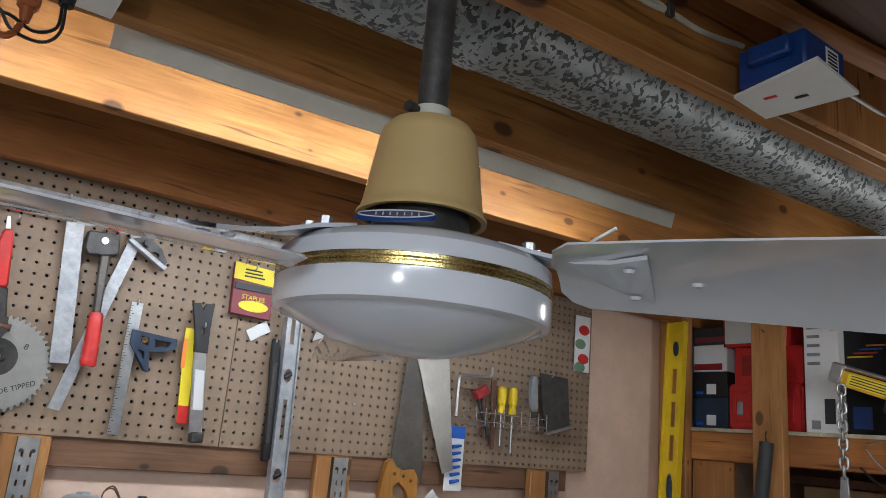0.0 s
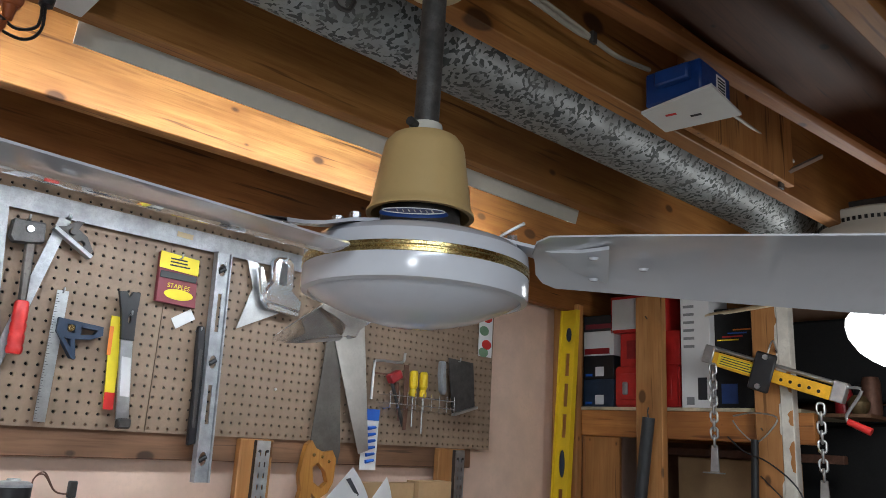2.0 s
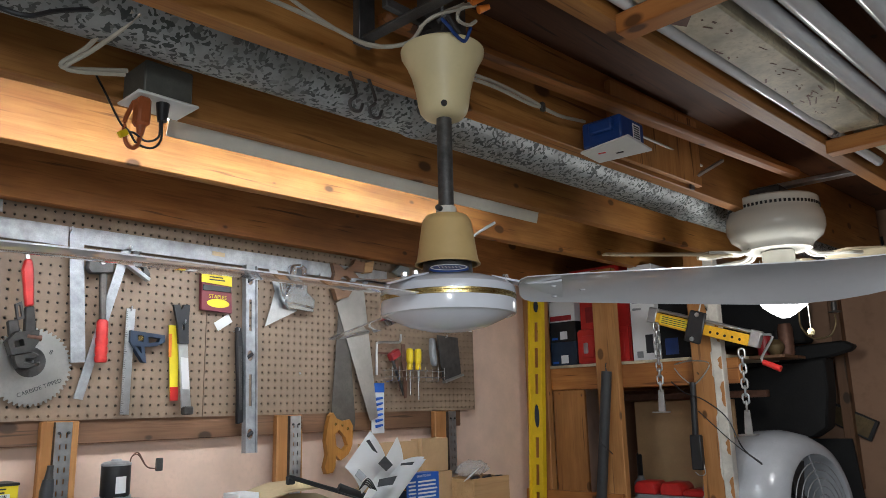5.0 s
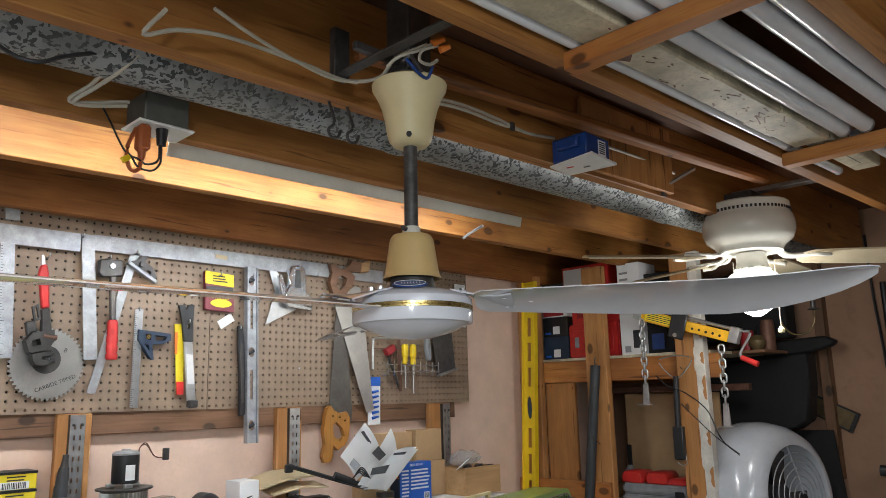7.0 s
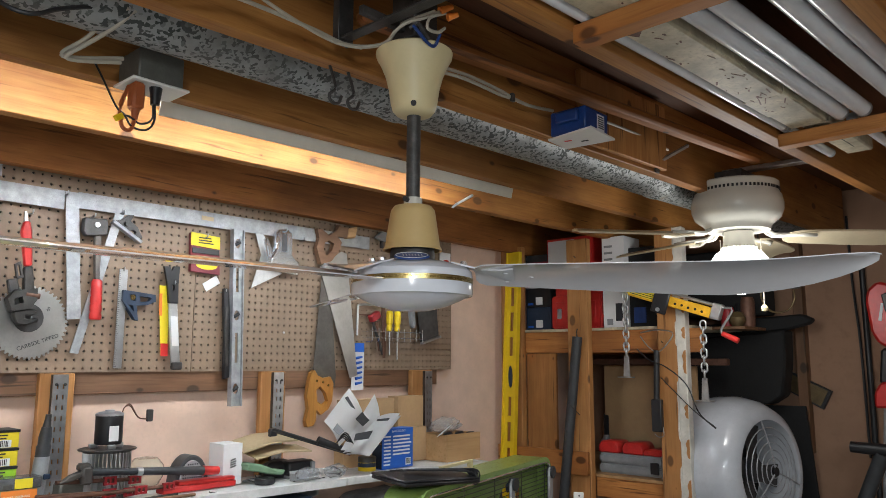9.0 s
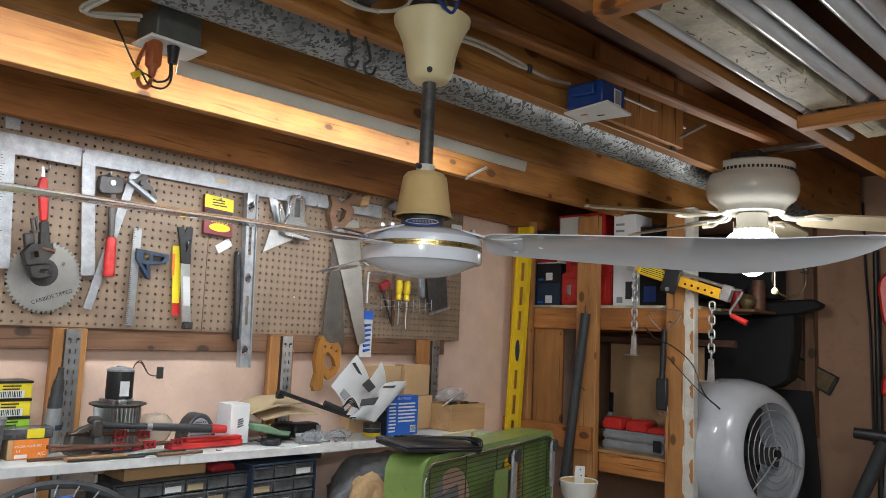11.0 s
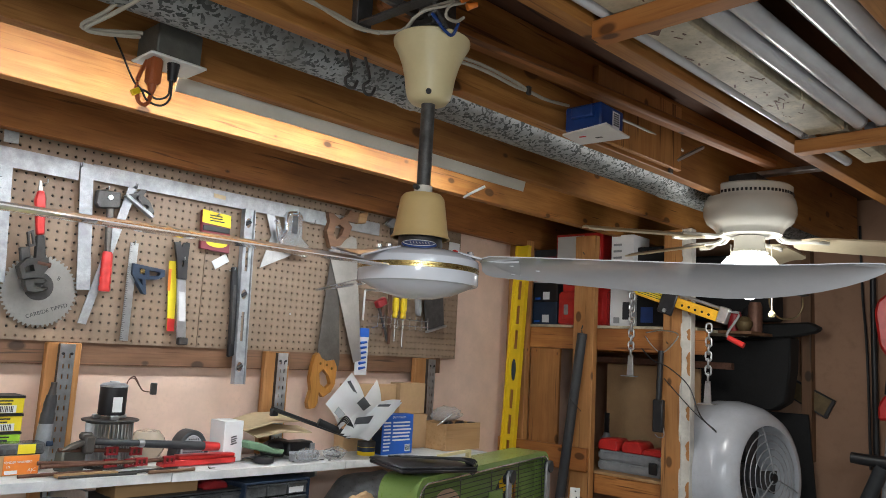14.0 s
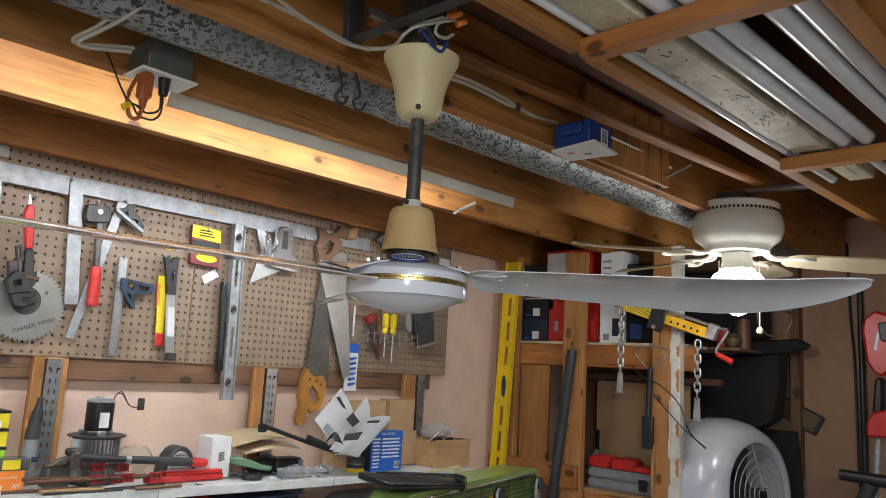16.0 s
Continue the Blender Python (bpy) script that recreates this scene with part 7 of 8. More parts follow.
def right_end():
    # black hopper and panel behind the drum fan
    t = thing("leaf_blower_vacuum", (2.95, 0.95, 1.40), "black moulded blower hung at the wall, dusty", "blower")
    Xb = 2.93
    ym = Matrix(((0, 1, 0, 0), (1, 0, 0, 0), (0, 0, 1, 0), (0, 0, 0, 1)))
    def outline(name, pxs, x0, x1, mat, lab="", bev=0.008):
        part(name, slab(B(), [(p[1], p[2]) for p in pxs], x0, x1, bev, m=ym), mat, t, lab)
    def flat(pairs):
        return [(Xb, y, z) for y, z in pairs]
    outline("handle", flat(((1.44, 1.805), (1.13, 1.797), (1.09, 1.823), (0.86, 1.836), (0.815, 1.812), (0.835, 1.790), (0.933, 1.766), (1.44, 1.720))), 2.90, 2.96, BLACKM)
    outline("body", flat(((1.44, 1.7195), (1.20, 1.742), (0.933, 1.7655), (0.937, 1.617), (0.960, 1.470), (1.02, 1.430), (1.44, 1.420))), 2.88, 3.0, BLACKM)
    t = thing("dusty_board", (3.05, 0.98, 0), "dusty black board standing behind the drum fan", "board")
    part("board", slab(B(), [(p[1], p[2]) for p in ((3.0500, 1.2280, 1.4170), (3.0500, 0.9110, 1.4200), (3.0500, 0.8790, 1.0050))] + [(0.88, 0.0), (1.35, 0.0)], 3.04, 3.055, 0.002, m=ym), BLACKM, t)
    t = thing("wall_plaque", (3.14, 0.9, 1.45), "small brass-toned plaque hung askew on the wall", "plaque")
    q = [(3.1400, 1.0230, 1.5880), (3.1400, 0.8210, 1.4870), (3.1400, 0.8630, 1.4020), (3.1400, 1.0290, 1.4910)]
    part("frame", slab(B(), [(p[1], p[2]) for p in q], 3.138, 3.158, 0.002, m=ym), BLACK, t)
    cy, cz = sum(p[1] for p in q) / 4, sum(p[2] for p in q) / 4
    part("panel", slab(B(), [(cy + (p[1] - cy) * 0.86, cz + (p[2] - cz) * 0.82) for p in q], 3.134, 3.1375, 0, m=ym), COPPERY, t, "tarnished brass panel")
    # wall stud and conduit
    one("wall_stud", box(B(), (3.10, 0.9230 - 0.01, 1.2), (3.158, 0.9230 + 0.035, 2.42), 0.002), DRYW, "dark wooden stud on the wall", "stud", kind="structure")
    t = thing("wall_conduit", (3.14, 0.6580, 1.0), "dark conduit and cable running down the wall", "conduit")
    y = 0.6580
    part("pipe", rod(B(), (3.14, y, 0.2), (3.14, y, 2.0740), 0.013), BLACK, t)
    part("cable", cable(B(), [(3.145, y + 0.05, 2.30), (3.145, y + 0.045, 2.0), (3.145, y + 0.03, 1.7), (3.145, y + 0.025, 1.2)], 0.006, 6, 5), BLACK, t)
    # pole tool with red power head
    t = thing("pole_trimmer", (2.9000, 0.5530, 1.2360), "red and black battery pole tool with silver shaft", "pole tool")
    part("head", slab(B(), [(p[1], p[2]) for p in ((2.9000, 0.5900, 1.8750), (2.9000, 0.5800, 1.9230), (2.9000, 0.5400, 1.9590), (2.9000, 0.4980, 1.9450), (2.9000, 0.4330, 1.9120), (2.9000, 0.4390, 1.7490), (2.9000, 0.5190, 1.6800), (2.9000, 0.5520, 1.6970), (2.9000, 0.5760, 1.7430))], 2.85, 2.95, 0.012, m=ym), RED, t, "red power head")
    part("clip", slab(B(), [(p[1], p[2]) for p in ((2.8400, 0.5250, 1.9020), (2.8400, 0.4800, 1.9110), (2.8400, 0.4820, 1.8280), (2.8400, 0.5150, 1.8270))], 2.835, 2.849, 0.004, m=ym), BLACK, t)
    part("logo_bar", slab(B(), [(p[1], p[2]) for p in ((2.8450, 0.5440, 1.7940), (2.8450, 0.5300, 1.8650), (2.8450, 0.5210, 1.8650), (2.8450, 0.5320, 1.7890))], 2.846, 2.849, 0, m=ym), PAPER, t, "white maker's mark as a bar")
    part("grip", slab(B(), [(p[1], p[2]) for p in ((2.9000, 0.5500, 1.6780), (2.9000, 0.5190, 1.6800), (2.9000, 0.5230, 1.5310), (2.9000, 0.5650, 1.5320))], 2.87, 2.93, 0.010, m=ym), BLACK, t)
    part("battery_foot", slab(B(), [(p[1], p[2]) for p in ((2.9000, 0.5830, 1.4960), (2.9000, 0.5590, 1.5370), (2.9000, 0.4450, 1.5650), (2.9000, 0.4490, 1.4400), (2.9000, 0.5850, 1.4330))], 2.85, 2.95, 0.010, m=ym), RED, t, "red battery foot")
    a, b = Vector((2.9000, 0.5490, 1.4300)), Vector((2.9000, 0.5690, 1.1840))
    part("shaft", rod(B(), a, a + (b - a) * 4.2, 0.0135), ALU, t, "silver shaft")
    t = thing("exercise_bike", (2.75, 0.62, 0), "dark machine with a padded arm beside the wall", "machine")
    part("arm_pad", rod(B(), (2.7500, 0.6600, 1.2810), (2.7500, 0.4900, 1.2740), 0.022, 0.026, 14), BLACK, t)
    p = Vector((2.7500, 0.5460, 1.2600))
    part("post", rod(B(), p, (p.x + 0.05, p.y + 0.22, 0.75), 0.028), DGREY, t)
    part("frame", rod(B(), (p.x + 0.05, p.y + 0.22, 0.75), (p.x + 0.05, p.y + 0.22, 0.0), 0.03), DGREY, t)
    part("hub_cover", rod(B(), (p.x + 0.03, p.y + 0.22, 0.80), (p.x + 0.08, p.y + 0.20, 0.80), 0.12, seg=24), DGREY, t)
    # hanging candle-arm of an old chandelier
    t = thing("chandelier_arm", (2.6000, 0.7900, 1.8160), "curved brass chandelier arm hanging from the joists", "chandelier")
    part("arm", cable(B(), [(2.6000, 0.9270, 1.9420), (2.6000, 0.9250, 1.8810), (2.6000, 0.8860, 1.8320), (2.6000, 0.8250, 1.8340), (2.6000, 0.7950, 1.8750), (2.6000, 0.7930, 1.9170)], 0.004, 7, 6), COPPERY, t)
    p = Vector((2.6000, 0.7920, 1.9220))
    part("cup", lathe(B(), [(0, 0), (0.022, 0.003), (0.024, 0.006), (0.010, 0.010), (0.010, 0.045), (0, 0.045)], Matrix.Translation(p), 16), DSTEEL, t)
    part("stem", rod(B(), (2.6000, 0.9270, 1.9420), (2.6, 0.9270, 2.42), 0.003, seg=6), DSTEEL, t)


WENAMEL2 = plain("white_appliance_enamel", (0.52, 0.54, 0.58), 0.2, 0, 0.14, 10, 0.03, coat=0.4)
COPPERY = plain("tarnished_brass", (0.17, 0.12, 0.055), 0.45, 0.5, 0.5, 20, 0.1)
PULLY = plain("chipped_orange_yellow_paint", (0.80, 0.43, 0.015), 0.4, 0, 0.3, 30, 0.1)
DRYW = wood("dark_stud_and_dim_shelf_wood", (0.24, 0.12, 0.06), (0.14, 0.07, 0.03), 2)
shelving()
yellow_level()
shelf_goods()
foam_tube()
come_along()
strap_tool()
barrel_fan()
right_end()


# ---- second ceiling fan with a lit globe ----
def hugger_fan():
    x, y = 1.856, 0.732
    t = thing("hugger_ceiling_fan", (x, y, 1.85), "white flush-mount ceiling fan with lit globe and pull chain", "ceiling fan")
    m = Matrix.Translation((x, y, 0)) @ Matrix.Diagonal((0.955, 0.955, 1, 1))
    part("top_ring", lathe(B(), [(0, 2.226), (0.140, 2.226), (0.145, 2.221), (0.145, 2.2025), (0, 2.2025)], m, 56), WENAMEL, t)
    bm = B()
    for k in range(64):
        a = k * math.tau / 64
        box(bm, (x + 0.1387 * math.cos(a) - 0.0015, y + 0.1387 * math.sin(a) - 0.0035, 2.191), (x + 0.1387 * math.cos(a) + 0.0015, y + 0.1387 * math.sin(a) + 0.0035, 2.2005), 0, pose(0, 0, 0, 0, 0, math.degrees(a)))
    tagged(part("vent_slots", bm, BLACK, t), kind="stuff")
    part("housing", lathe(B(), [(0.1445, 2.2025), (0.1445, 2.186), (0.152, 2.177), (0.157, 2.153), (0.156, 2.129), (0.145, 2.103), (0.122, 2.086), (0.113, 2.075), (0.108, 2.062), (0, 2.060)], m, 56), WENAMEL, t, "glossy white bowl-shaped motor housing")
    part("neck", lathe(B(), [(0, 2.060), (0.052, 2.058), (0.052, 2.022), (0.055, 2.018), (0.055, 2.002), (0, 2.000)], m, 36), WENAMEL, t)
    bm = B()
    for k in range(30):
        a = k * math.tau / 30
        bmesh.ops.create_icosphere(bm, subdivisions=1, radius=0.0055, matrix=Matrix.Translation((x + 0.055 * math.cos(a), y + 0.055 * math.sin(a), 2.004)))
    tagged(part("bead_trim", bm, WENAMEL, t), kind="stuff")
    part("globe", lathe(B(), [(0.052, 2.000), (0.078, 1.986), (0.094, 1.965), (0.097, 1.945), (0.090, 1.915), (0.066, 1.880), (0.036, 1.858), (0.014, 1.846), (0, 1.844)], m, 40), BULB, t, "lit white glass bowl").visible_shadow = False
    ol = [(0.17, 0.030, 0.030), (0.20, 0.052, 0.052), (0.26, 0.058, 0.058), (0.40, 0.064, 0.064), (0.52, 0.066, 0.066), (0.56, 0.058, 0.058), (0.575, 0.040, 0.040)]
    for ang in (140, 70, 5, -44):
        a = radians(ang)
        u, v = Vector((math.cos(a), math.sin(a), 0)), Vector((-math.sin(a), math.cos(a), 0))
        o = Vector((x, y, 0))
        arm = B()
        for s in (-1, 1):
            cable(arm, [o + u * 0.095 + v * 0.010 * s + Vector((0, 0, 2.070)), o + u * 0.12 + v * 0.014 * s + Vector((0, 0, 2.052)), o + u * 0.165 + v * 0.018 * s + Vector((0, 0, 2.050)), o + u * 0.215 + v * 0.045 * s + Vector((0, 0, 2.046)), o + u * 0.255 + v * 0.038 * s + Vector((0, 0, 2.046))], 0.007, 7, 5)
        part("blade_arm", arm, WENAMEL, t)
        bm = B()
        blade_mesh(bm, ang, x, y, 2.050, 0.57, ol, 12, 0.006)
        part("blade", bm, IVORYB, t, "ivory wood-grain blade")
    for dx, dz, L in ((0.055, 2.03, 0.22), (-0.062, 2.03, 0.10)):
        p = Vector((x + dx * 0.7 + 0.03, y - abs(dx) * 0.9, dz)) if dx > 0 else Vector((x - 0.045, y + 0.045, dz))
        part("pull_chain", rod(B(), p, p - Vector((0, 0, L)), 0.0018, seg=6), WIREW, t)
        part("pull_knob", lathe(B(), [(0, -0.022), (0.010, -0.018), (0.012, -0.008), (0.006, 0.002), (0, 0.004)], Matrix.Translation(p - Vector((0, 0, L))), 12), CREAM2, t)
    part("mount_plate", box(B(), (x - 0.07, y - 0.05, 2.2265), (x + 0.07, y + 0.05, 2.262), 0.003), DSTEEL, t)
    part("mount_bar", box(B(), (x - 0.02, 0.42, 2.2625), (x + 0.02, 0.770, 2.278), 0.002), STEEL, t, "galvanised mounting bar")


hugger_fan()


# ---- bench light fixture ----
def bench_fixture(x0, x1, low):
    t = thing("shop_light", (0, 1.34, 2.162), "white fluorescent shop light fixture beside the joist", "light fixture", "shop lights")
    turn = Matrix(((0, 1, 0, 0), (1, 0, 0, 0), (0, 0, 1, 0), (0, 0, 0, 1)))
    if low:
        part("side_panel", slab(B(), [(1.3105, 2.262), (1.3125, 2.262), (1.3415, 2.162), (1.3385, 2.162)], x0, x1, m=turn), FIXW, t, "white reflector side")
        part("end_cap", slab(B(), [(1.3125, 2.264), (1.460, 2.264), (1.45, 2.232), (1.37, 2.175), (1.3405, 2.162)], x1 - 0.001, x1 + 0.002, m=turn), FIXW, t)
        part("hanger_bracket", cable(B(), [(1.340, 1.56, 2.215), (1.322, 1.62, 2.190), (1.318, 1.642, 2.178)], 0.005, 6, 2), ALU, t, "small bent bracket")
    up = 0 if low else 0.052
    part("top_panel", box(B(), (x0, 1.3135, 2.2645 + up), (x1, 1.46, 2.268 + up)), FIXW, t)
    for y in ((1.365, 1.42) if low else (1.345, 1.385)):
        part("tube", rod(B(), (x0 + 0.03, y, 2.243 + up), (x1 - 0.02, y, 2.243 + up), 0.0125, seg=14), TUBEGLOW, t, "lit tube")
    swing(t, 0, 1.34)


def outlet_box():
    t = thing("outlet_box", (-0.045, 1.12, 2.13), "grey metal outlet box with white plate on the joist", "outlet box")
    part("box", box(B(), (-0.104, 1.082, 2.140), (-0.008, 1.174, 2.205), 0.003), OUTLETB, t)
    part("plate", box(B(), (-0.118, 1.075, 2.134), (0.004, 1.164, 2.1398), 0.002), WHITEP, t, "white cover plate")
    shift(t, 0.056, 0.098, 0.034)
    t2 = thing("orange_plug", (-0.078, 1.10, 2.05), "orange extension plug in the outlet", "plug")
    c = Vector((-0.0980, 1.1000, 2.0810))
    part("plug_body", box(B(), (c.x - 0.012, 1.085, 2.078), (c.x + 0.013, 1.115, 2.1335), 0.005), DORANGE, t2)
    part("strain_relief", rod(B(), (c.x, 1.10, 2.079), (c.x, 1.10, 2.060), 0.009, 0.006, 10), DORANGE, t2)
    part("cord", cable(B(), [(c.x, 1.10, 2.062), (-0.1070, 1.0900, 2.0360), (-0.1170, 1.0900, 2.0300), (-0.1280, 1.0900, 2.0390), (-0.1280, 1.1000, 2.0790), (-0.105, 1.12, 2.13)], 0.0042, 7, 6), DORANGE, t2, "orange cord")
    t3 = thing("black_plug", (-0.03, 1.10, 2.08), "black plug with thin cord in the outlet", "plug")
    c = Vector((-0.0580, 1.1000, 2.0960))
    part("plug_body", rod(B(), (c.x, 1.10, 2.1335), (c.x, 1.10, 2.098), 0.013, 0.009, 10), BLACK, t3)
    part("cord", cable(B(), [(c.x, 1.10, 2.10), (-0.0580, 1.1000, 2.0620), (-0.0750, 1.1000, 2.0410), (-0.1080, 1.0900, 2.0400), (-0.1230, 1.0900, 2.0590), (-0.1360, 1.1000, 2.0750), (-0.1530, 1.1300, 2.1350), (-0.1660, 1.1500, 2.1760)], 0.0022, 6, 6), BLACK, t3)
    part("cord", cable(B(), [(c.x - 0.004, 1.10, 2.10), (-0.0630, 1.1000, 2.0660), (-0.0860, 1.1000, 2.0520), (-0.1140, 1.0900, 2.0580), (-0.1330, 1.0900, 2.0560)], 0.0022, 6, 6), BLACK, t3)
    part("tie", box(B(), Vector((-0.1370, 1.0850, 2.0500)) - Vector((0.008, 0.004, 0.006)), Vector((-0.1370, 1.0850, 2.0500)) + Vector((0.010, 0.004, 0.006)), 0.001, pose(0, 0, 0, 0, -35, 0)), YEL, t3, "yellow tag")
    for plug in (t2, t3):
        shift(plug, 0.056, 0.098, 0.034)


def ceiling_wires():
    t = thing("house_wiring", (0.0, 0.9, 2.2), "white cables stapled along the joists", "cable")
    for k, o in enumerate((0.0, 0.012)):
        part("cable_run", cable(B(), [(-0.1550, 1.0000, 2.2210), (-0.1760, 1.0500, 2.2000), (-0.1790, 1.1200, 2.1900), (-0.2030, 1.1500, 2.1670), (-0.1870, 1.1500, 2.1620), (-0.0940, 1.15 - o, 2.1890 - o * 0.8)] if k == 0 else [(-0.1430, 1.0000, 2.2210), (-0.1600, 1.0400, 2.1960), (-0.1740, 1.1100, 2.1830), (-0.1990, 1.1400, 2.1600), (-0.1790, 1.1450, 2.1580), (-0.1000, 1.1450, 2.1780)], 0.0042, 7, 6), WIREW, t)
    part("cable_run", cable(B(), [(-0.1970, 0.7800, 2.2010), (-0.2260, 0.7900, 2.1530), (-0.1720, 0.7900, 2.1790), (-0.0950, 0.7900, 2.1960), (-0.0160, 0.7800, 2.1930), (0.0780, 0.7800, 2.1910), (0.1470, 0.7700, 2.1830), (0.1840, 0.7200, 2.1840), (0.1880, 0.6800, 2.2090), (0.2120, 0.6200, 2.2230)], 0.0038, 7, 6), WIREW, t)
    part("cable_run", cable(B(), [(-0.1590, 0.7000, 2.1840), (-0.0880, 0.7200, 2.1770), (0.0000, 0.7400, 2.1720), (0.0920, 0.7500, 2.1670), (0.1480, 0.7400, 2.1700)], 0.0032, 7, 6), WIREW, t)
    for o in (0, 0.010):
        part("cable_run", cable(B(), [(0.3440, 0.79, 2.2200 - o), (0.4870, 0.792, 2.2360 - o), (0.6120, 0.79, 2.2330 - o), (0.6580, 0.7850, 2.2240), (0.7250, 0.7850, 2.2240), (0.8050, 0.7750, 2.2300)], 0.004, 7, 6), WIREW, t)
    part("cable_run", cable(B(), [(1.0440, 0.7800, 2.2670), (1.1930, 0.7850, 2.2760), (1.3750, 0.7900, 2.2820), (1.4670, 0.7900, 2.2760)], 0.0038, 7, 6), WIREW, t)
    part("black_cable", cable(B(), [(-0.3570, 1.0500, 2.1870), (-0.3260, 1.0300, 2.1660), (-0.2950, 1.0200, 2.1650), (-0.2580, 1.0200, 2.1870), (-0.1900, 1.0200, 2.2160), (-0.1730, 1.0200, 2.2100)], 0.0038, 7, 6), BLACK, t, "black cable")
    part("staple", box(B(), Vector((0.6500, 0.7820, 2.2240)) - Vector((0.006, 0.004, 0.010)), Vector((0.6500, 0.7820, 2.2240)) + Vector((0.006, 0.004, 0.010)), 0.001), DSTEEL, t)
    # twisted ends over the canopy
    t = thing("fan_wiring", (FX + 0.05, FY - 0.05, 2.22), "loose wires with orange connectors over the canopy", "wiring")
    part("white_lead", cable(B(), [(0.1490, 0.6600, 2.1740), (0.1590, 0.6400, 2.1890), (0.1900, 0.6200, 2.2050), (0.2050, 0.6000, 2.2150)], 0.003, 6, 6), WIREW, t)
    part("white_lead", cable(B(), [(0.2160, 0.6000, 2.2150), (0.1790, 0.6000, 2.1940), (0.1720, 0.6000, 2.1730), (0.1960, 0.6000, 2.1730), (0.2150, 0.6000, 2.1870)], 0.003, 6, 6), WIREW, t)
    part("blue_lead", cable(B(), [(0.1680, 0.6300, 2.1850), (0.1750, 0.6200, 2.1690), (0.1890, 0.6200, 2.1610), (0.2100, 0.6200, 2.1590), (0.2140, 0.6100, 2.1800)], 0.003, 6, 6), BLUE, t)
    part("dark_lead", cable(B(), [(0.1690, 0.6400, 2.1840), (0.1790, 0.6300, 2.1940), (0.1820, 0.6200, 2.1770), (0.1960, 0.6200, 2.1670)], 0.004, 6, 6), DSTEEL, t)
    for a, b in (((0.2020, 0.6000, 2.2140), (0.2230, 0.5900, 2.2260)), ((0.2220, 0.6000, 2.2090), (0.2370, 0.5900, 2.2170))):
        part("wire_nut", rod(B(), a, b, 0.007, 0.0045, 10), ORANGE, t, "orange wire connector")
    # two open hooks screwed into the joist
    for px in (0, 1):
        p = Vector(((0.190, 0.866, 2.140), (0.236, 0.866, 2.140))[px])
        t = thing("screw_hook", tuple(p), "open steel screw hook in the joist", "hook", "screw hooks")
        part("shank", cable(B(), [(p.x, p.y + 0.015, JZ + 0.004), (p.x, p.y - 0.005, p.z), (p.x - 0.010, p.y, p.z - 0.016), (p.x - 0.004, p.y, p.z - 0.030), (p.x + 0.012, p.y, p.z - 0.028), (p.x + 0.020, p.y, p.z - 0.012)], 0.0032, 7, 6), DSTEEL, t)
    # blue junction box with white cover
    t = thing("ceiling_junction_box", (0.82, 0.74, 2.155), "blue plastic junction box with crooked white cover", "junction box")
    part("body", box(B(), (0.780, 0.695, 2.1605), (0.886, 0.796, 2.222), 0.004), BLUE, t)
    part("lug", box(B(), (0.763, 0.71, 2.185), (0.7795, 0.77, 2.212), 0.003), BLUE, t)
    part("barcode_label", box(B(), (0.8865, 0.715, 2.172), (0.8872, 0.750, 2.212)), PAPER, t)
    part("barcode_label", box(B(), (0.833, 0.6942, 2.172), (0.866, 0.6948, 2.212)), PAPER, t)
    bm = B()
    for k in range(6):
        box(bm, (0.837, 0.6936, 2.177 + k * 0.0055), (0.862, 0.6941, 2.180 + k * 0.0055))
    part("barcode", bm, INK, t, smooth=0)
    co = [(0.7870, 0.8070, 2.1550), (0.8790, 0.8130, 2.1550), (0.8910, 0.6800, 2.1550), (0.7630, 0.6700, 2.1550)]
    bm = B()
    f = bm.faces.new([bm.verts.new(c) for c in co])
    ex = bmesh.ops.extrude_face_region(bm, geom=[f])
    bmesh.ops.translate(bm, verts=[v for v in ex["geom"] if isinstance(v, bmesh.types.BMVert)], vec=(0, 0, 0.005))
    cv = part("cover", bm, WHITEP, t, "white cover plate hanging crooked", 0)
    c4 = [Vector(c) for c in co]
    for fu, fv, mt in ((0.30, 0.30, RED), (0.55, 0.55, BLACK)):
        p = c4[0].lerp(c4[2], fu) + Vector((0, 0, -0.0006))
        d = (c4[2] - c4[1]).normalized()
        part("slot", box(B(), p - Vector((0.003, 0.009, 0.0005)), p + Vector((0.003, 0.009, 0.0005)), 0, pose(0, 0, 0, 0, 0, 8)), mt, cv)
    shift(t, 0.031, -0.008, 0.006)
    # strap bracket at the joist
    t = thing("joist_bracket", (1.3810, 0.7900, 2.2160), "bent galvanised strap bracket on the joist", "bracket")
    part("strap", cable(B(), [(1.3850, 0.7900, 2.2170), (1.5010, 0.7400, 2.2880)], 0.006, 4, 1), STEEL, t)
    part("foot", box(B(), Vector((1.3860, 0.7900, 2.1990)) - Vector((0.012, 0.003, 0.012)), Vector((1.3860, 0.7900, 2.1990)) + Vector((0.012, 0.003, 0.012)), 0.001), DSTEEL, t)


DORANGE = plain("faded_orange_plastic", (0.42, 0.11, 0.03), 0.45, 0, 0.25, 25, 0.05)


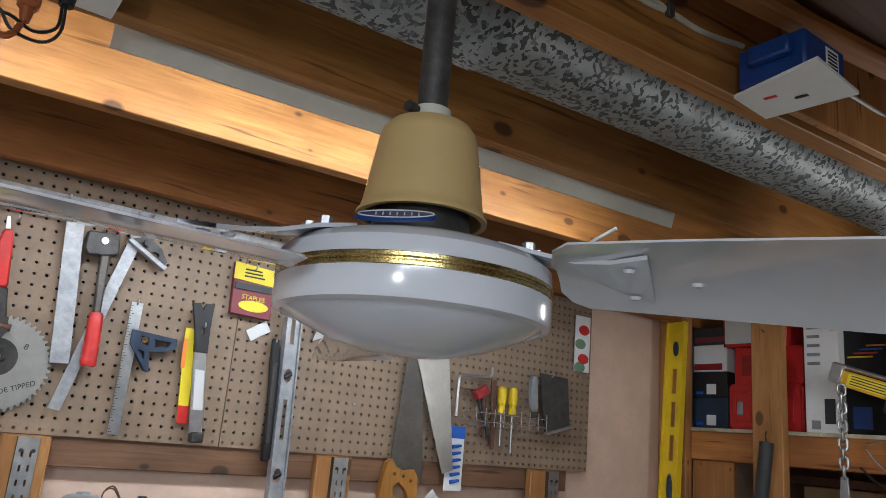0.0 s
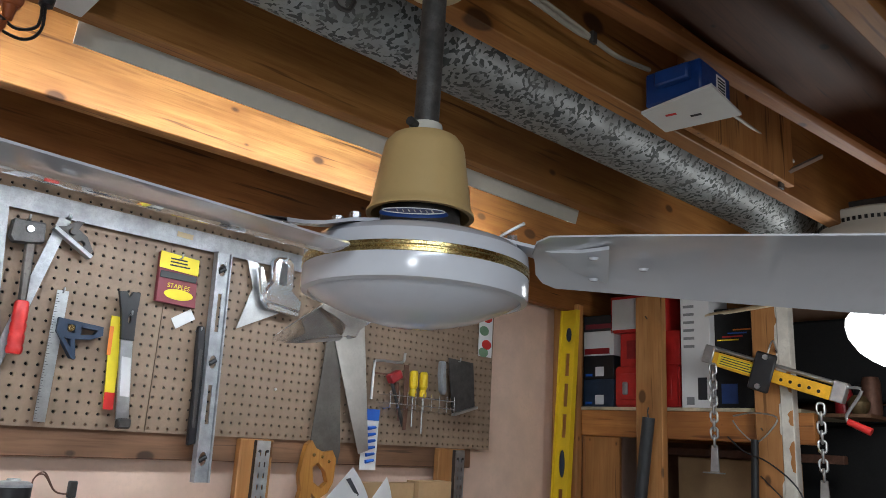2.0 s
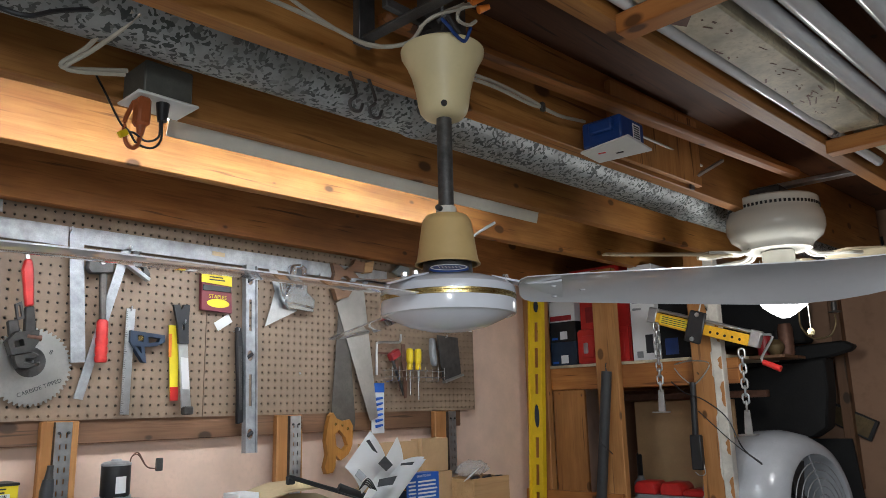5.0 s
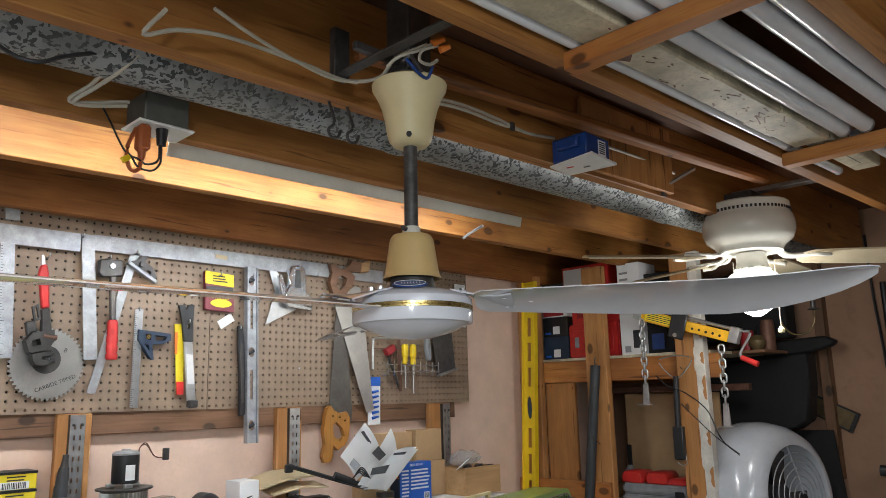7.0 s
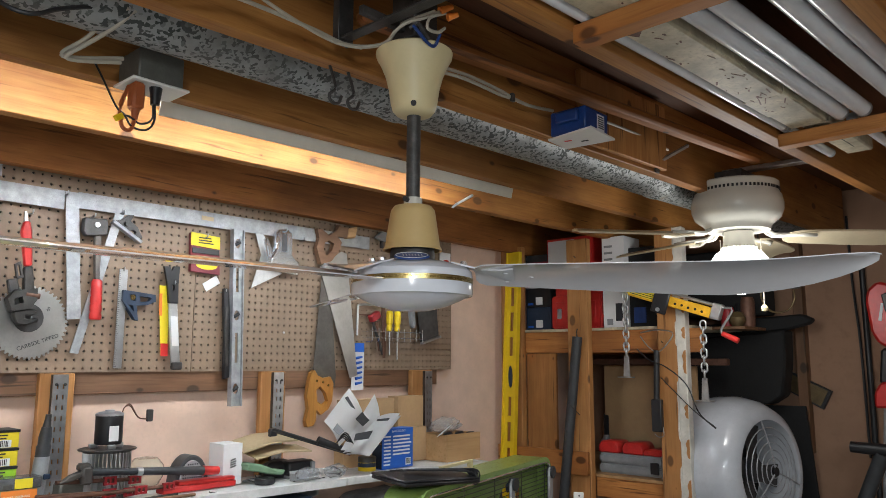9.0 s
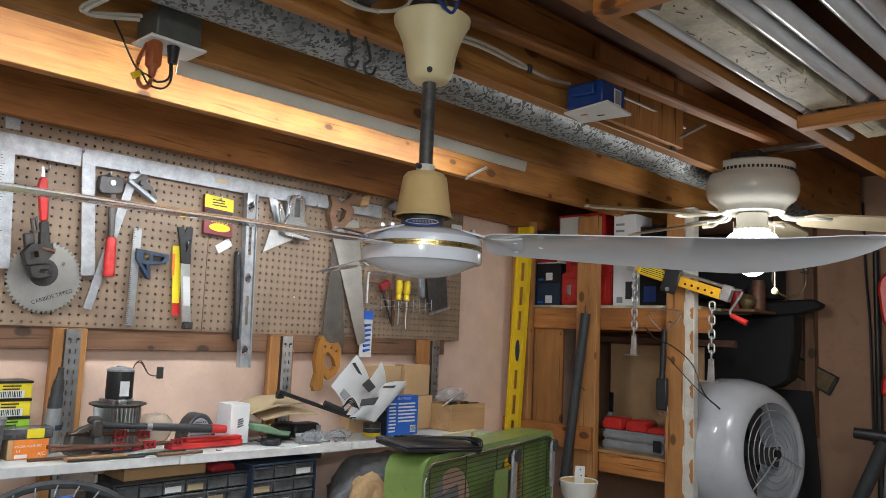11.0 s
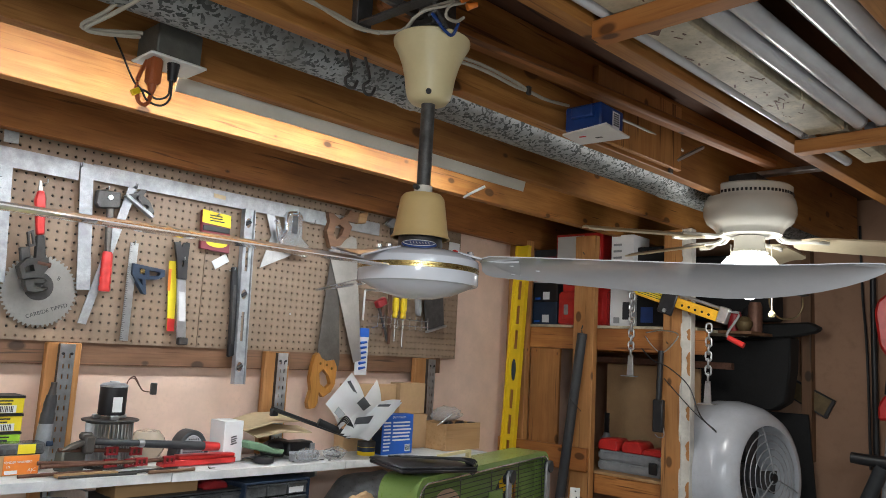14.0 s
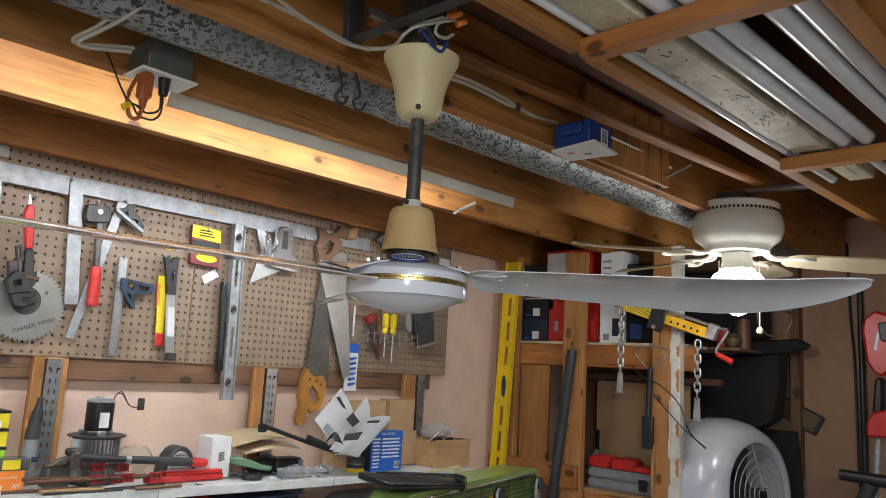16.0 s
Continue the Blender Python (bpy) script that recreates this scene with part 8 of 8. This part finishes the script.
def stored_tubes():
    zr = 2.2005
    t = thing("old_light_fixture", (0.8, 0.34, zr), "dirty white metal light housing stored on the slats", "light fixture")
    part("pan", box(B(), (-0.25, 0.292, zr), (1.255, 0.378, zr + 0.035), 0.004), DIRTYW, t)
    part("end_cover", box(B(), (0.98, 0.289, zr - 0.0004), (1.12, 0.381, zr + 0.036), 0.002), DIRTYW, t)
    bm = B()
    for k in range(46):
        a, b = 0.35 + 0.75 * random.random(), 0.300 + 0.070 * random.random()
        box(bm, (a, b, zr - 0.0007), (a + 0.004 + 0.035 * random.random() ** 3, b + 0.001 + 0.003 * random.random(), zr - 0.0001), 0, pose(0, 0, 0, 0, 0, random.uniform(-25, 25)))
    tagged(part("rust_stain", bm, COPPER, t, "brown rust and peel marks", 0), kind="stuff")
    part("rust_edge", slab(B(), [(0.40, 0.30), (0.47, 0.305), (0.50, 0.33), (0.47, 0.345), (0.42, 0.335)], 0, 0.0008, m=Matrix.Translation((0, 0.03, zr - 0.0012)) @ Matrix(((1, 0, 0, 0), (0, 0, 1, 0), (0, 1, 0, 0), (0, 0, 0, 1)))), COPPER, t, "rusty corner")
    swing(t, 0.9, 0.42)
    t = thing("old_light_fixture", (1.5, 0.34, zr), "dirty white metal light housing stored on the slats", "light fixture")
    part("pan", box(B(), (1.275, 0.292, zr + 0.006), (1.62, 0.36, zr + 0.04), 0.004), DIRTYW, t)
    part("crack", box(B(), (1.34, 0.320, zr + 0.0055), (1.55, 0.322, zr + 0.0061)), INK, t, smooth=0)
    swing(t, 0.9, 0.42)
    for y, r, x0, x1 in ((0.396, 0.0125, -0.2, 1.256), (0.262, 0.019, -0.15, 1.262), (0.214, 0.019, -0.10, 1.272), (0.130, 0.019, -0.15, 1.35), (0.085, 0.019, -0.12, 1.34), (0.396, 0.0125, 1.262, 1.60), (0.250, 0.0125, 1.30, 1.62)):
        t = thing("spare_tube", ((x0 + x1) / 2, y, zr), "spare white fluorescent tube lying on the slats", "light tube", "spare tubes")
        part("glass", rod(B(), (x0 + 0.012, y, zr + r), (x1 - 0.012, y, zr + r), r, seg=18), TUBEW, t)
        for xa, xb in ((x0, x0 + 0.0115), (x1 - 0.0115, x1)):
            part("end_cap", rod(B(), (xa, y, zr + r), (xb, y, zr + r), r + 0.0003, seg=18), ALU, t, "aluminium end cap")
        swing(t, 0.9, 0.42)


bench_fixture(0.075, 1.292, True)
# unseen second fixture, added behind the near joist to light the next one
bench_fixture(-1.16, 0.045, False)
outlet_box()
ceiling_wires()
stored_tubes()

# assumed ceiling fixture in the unseen part of the room behind the camera
rt = thing("room_light", (-0.9, -1.0, 2.17), "plain fluorescent ceiling fixture behind the viewer", "light fixture")
# unseen bulb, added as fill to brighten the joists from below
pl = thing("fill_bulb", (-1.25, -0.75, 1.82), "unseen fill bulb added behind the viewer", "lamp")
part("cord", rod(B(), (-1.25, -0.75, 1.94), (-1.25, -0.75, 2.4245), 0.004, seg=6), BLACK, pl)
part("socket", rod(B(), (-1.25, -0.75, 1.90), (-1.25, -0.75, 1.95), 0.02), BLACK, pl)
part("bulb", lathe(B(), [(0, 1.812), (0.028, 1.825), (0.036, 1.85), (0.028, 1.88), (0.016, 1.90), (0, 1.90)], Matrix.Translation((-1.25, -0.75, 0)), 20), BULB, pl).visible_shadow = False
part("hanger", box(B(), (-1.0, -1.04, 2.186), (-0.8, -0.96, 2.4245)), FIXW, rt)
part("housing", box(B(), (-1.52, -1.08, 2.168), (-0.28, -0.92, 2.186), 0.003), FIXW, rt)
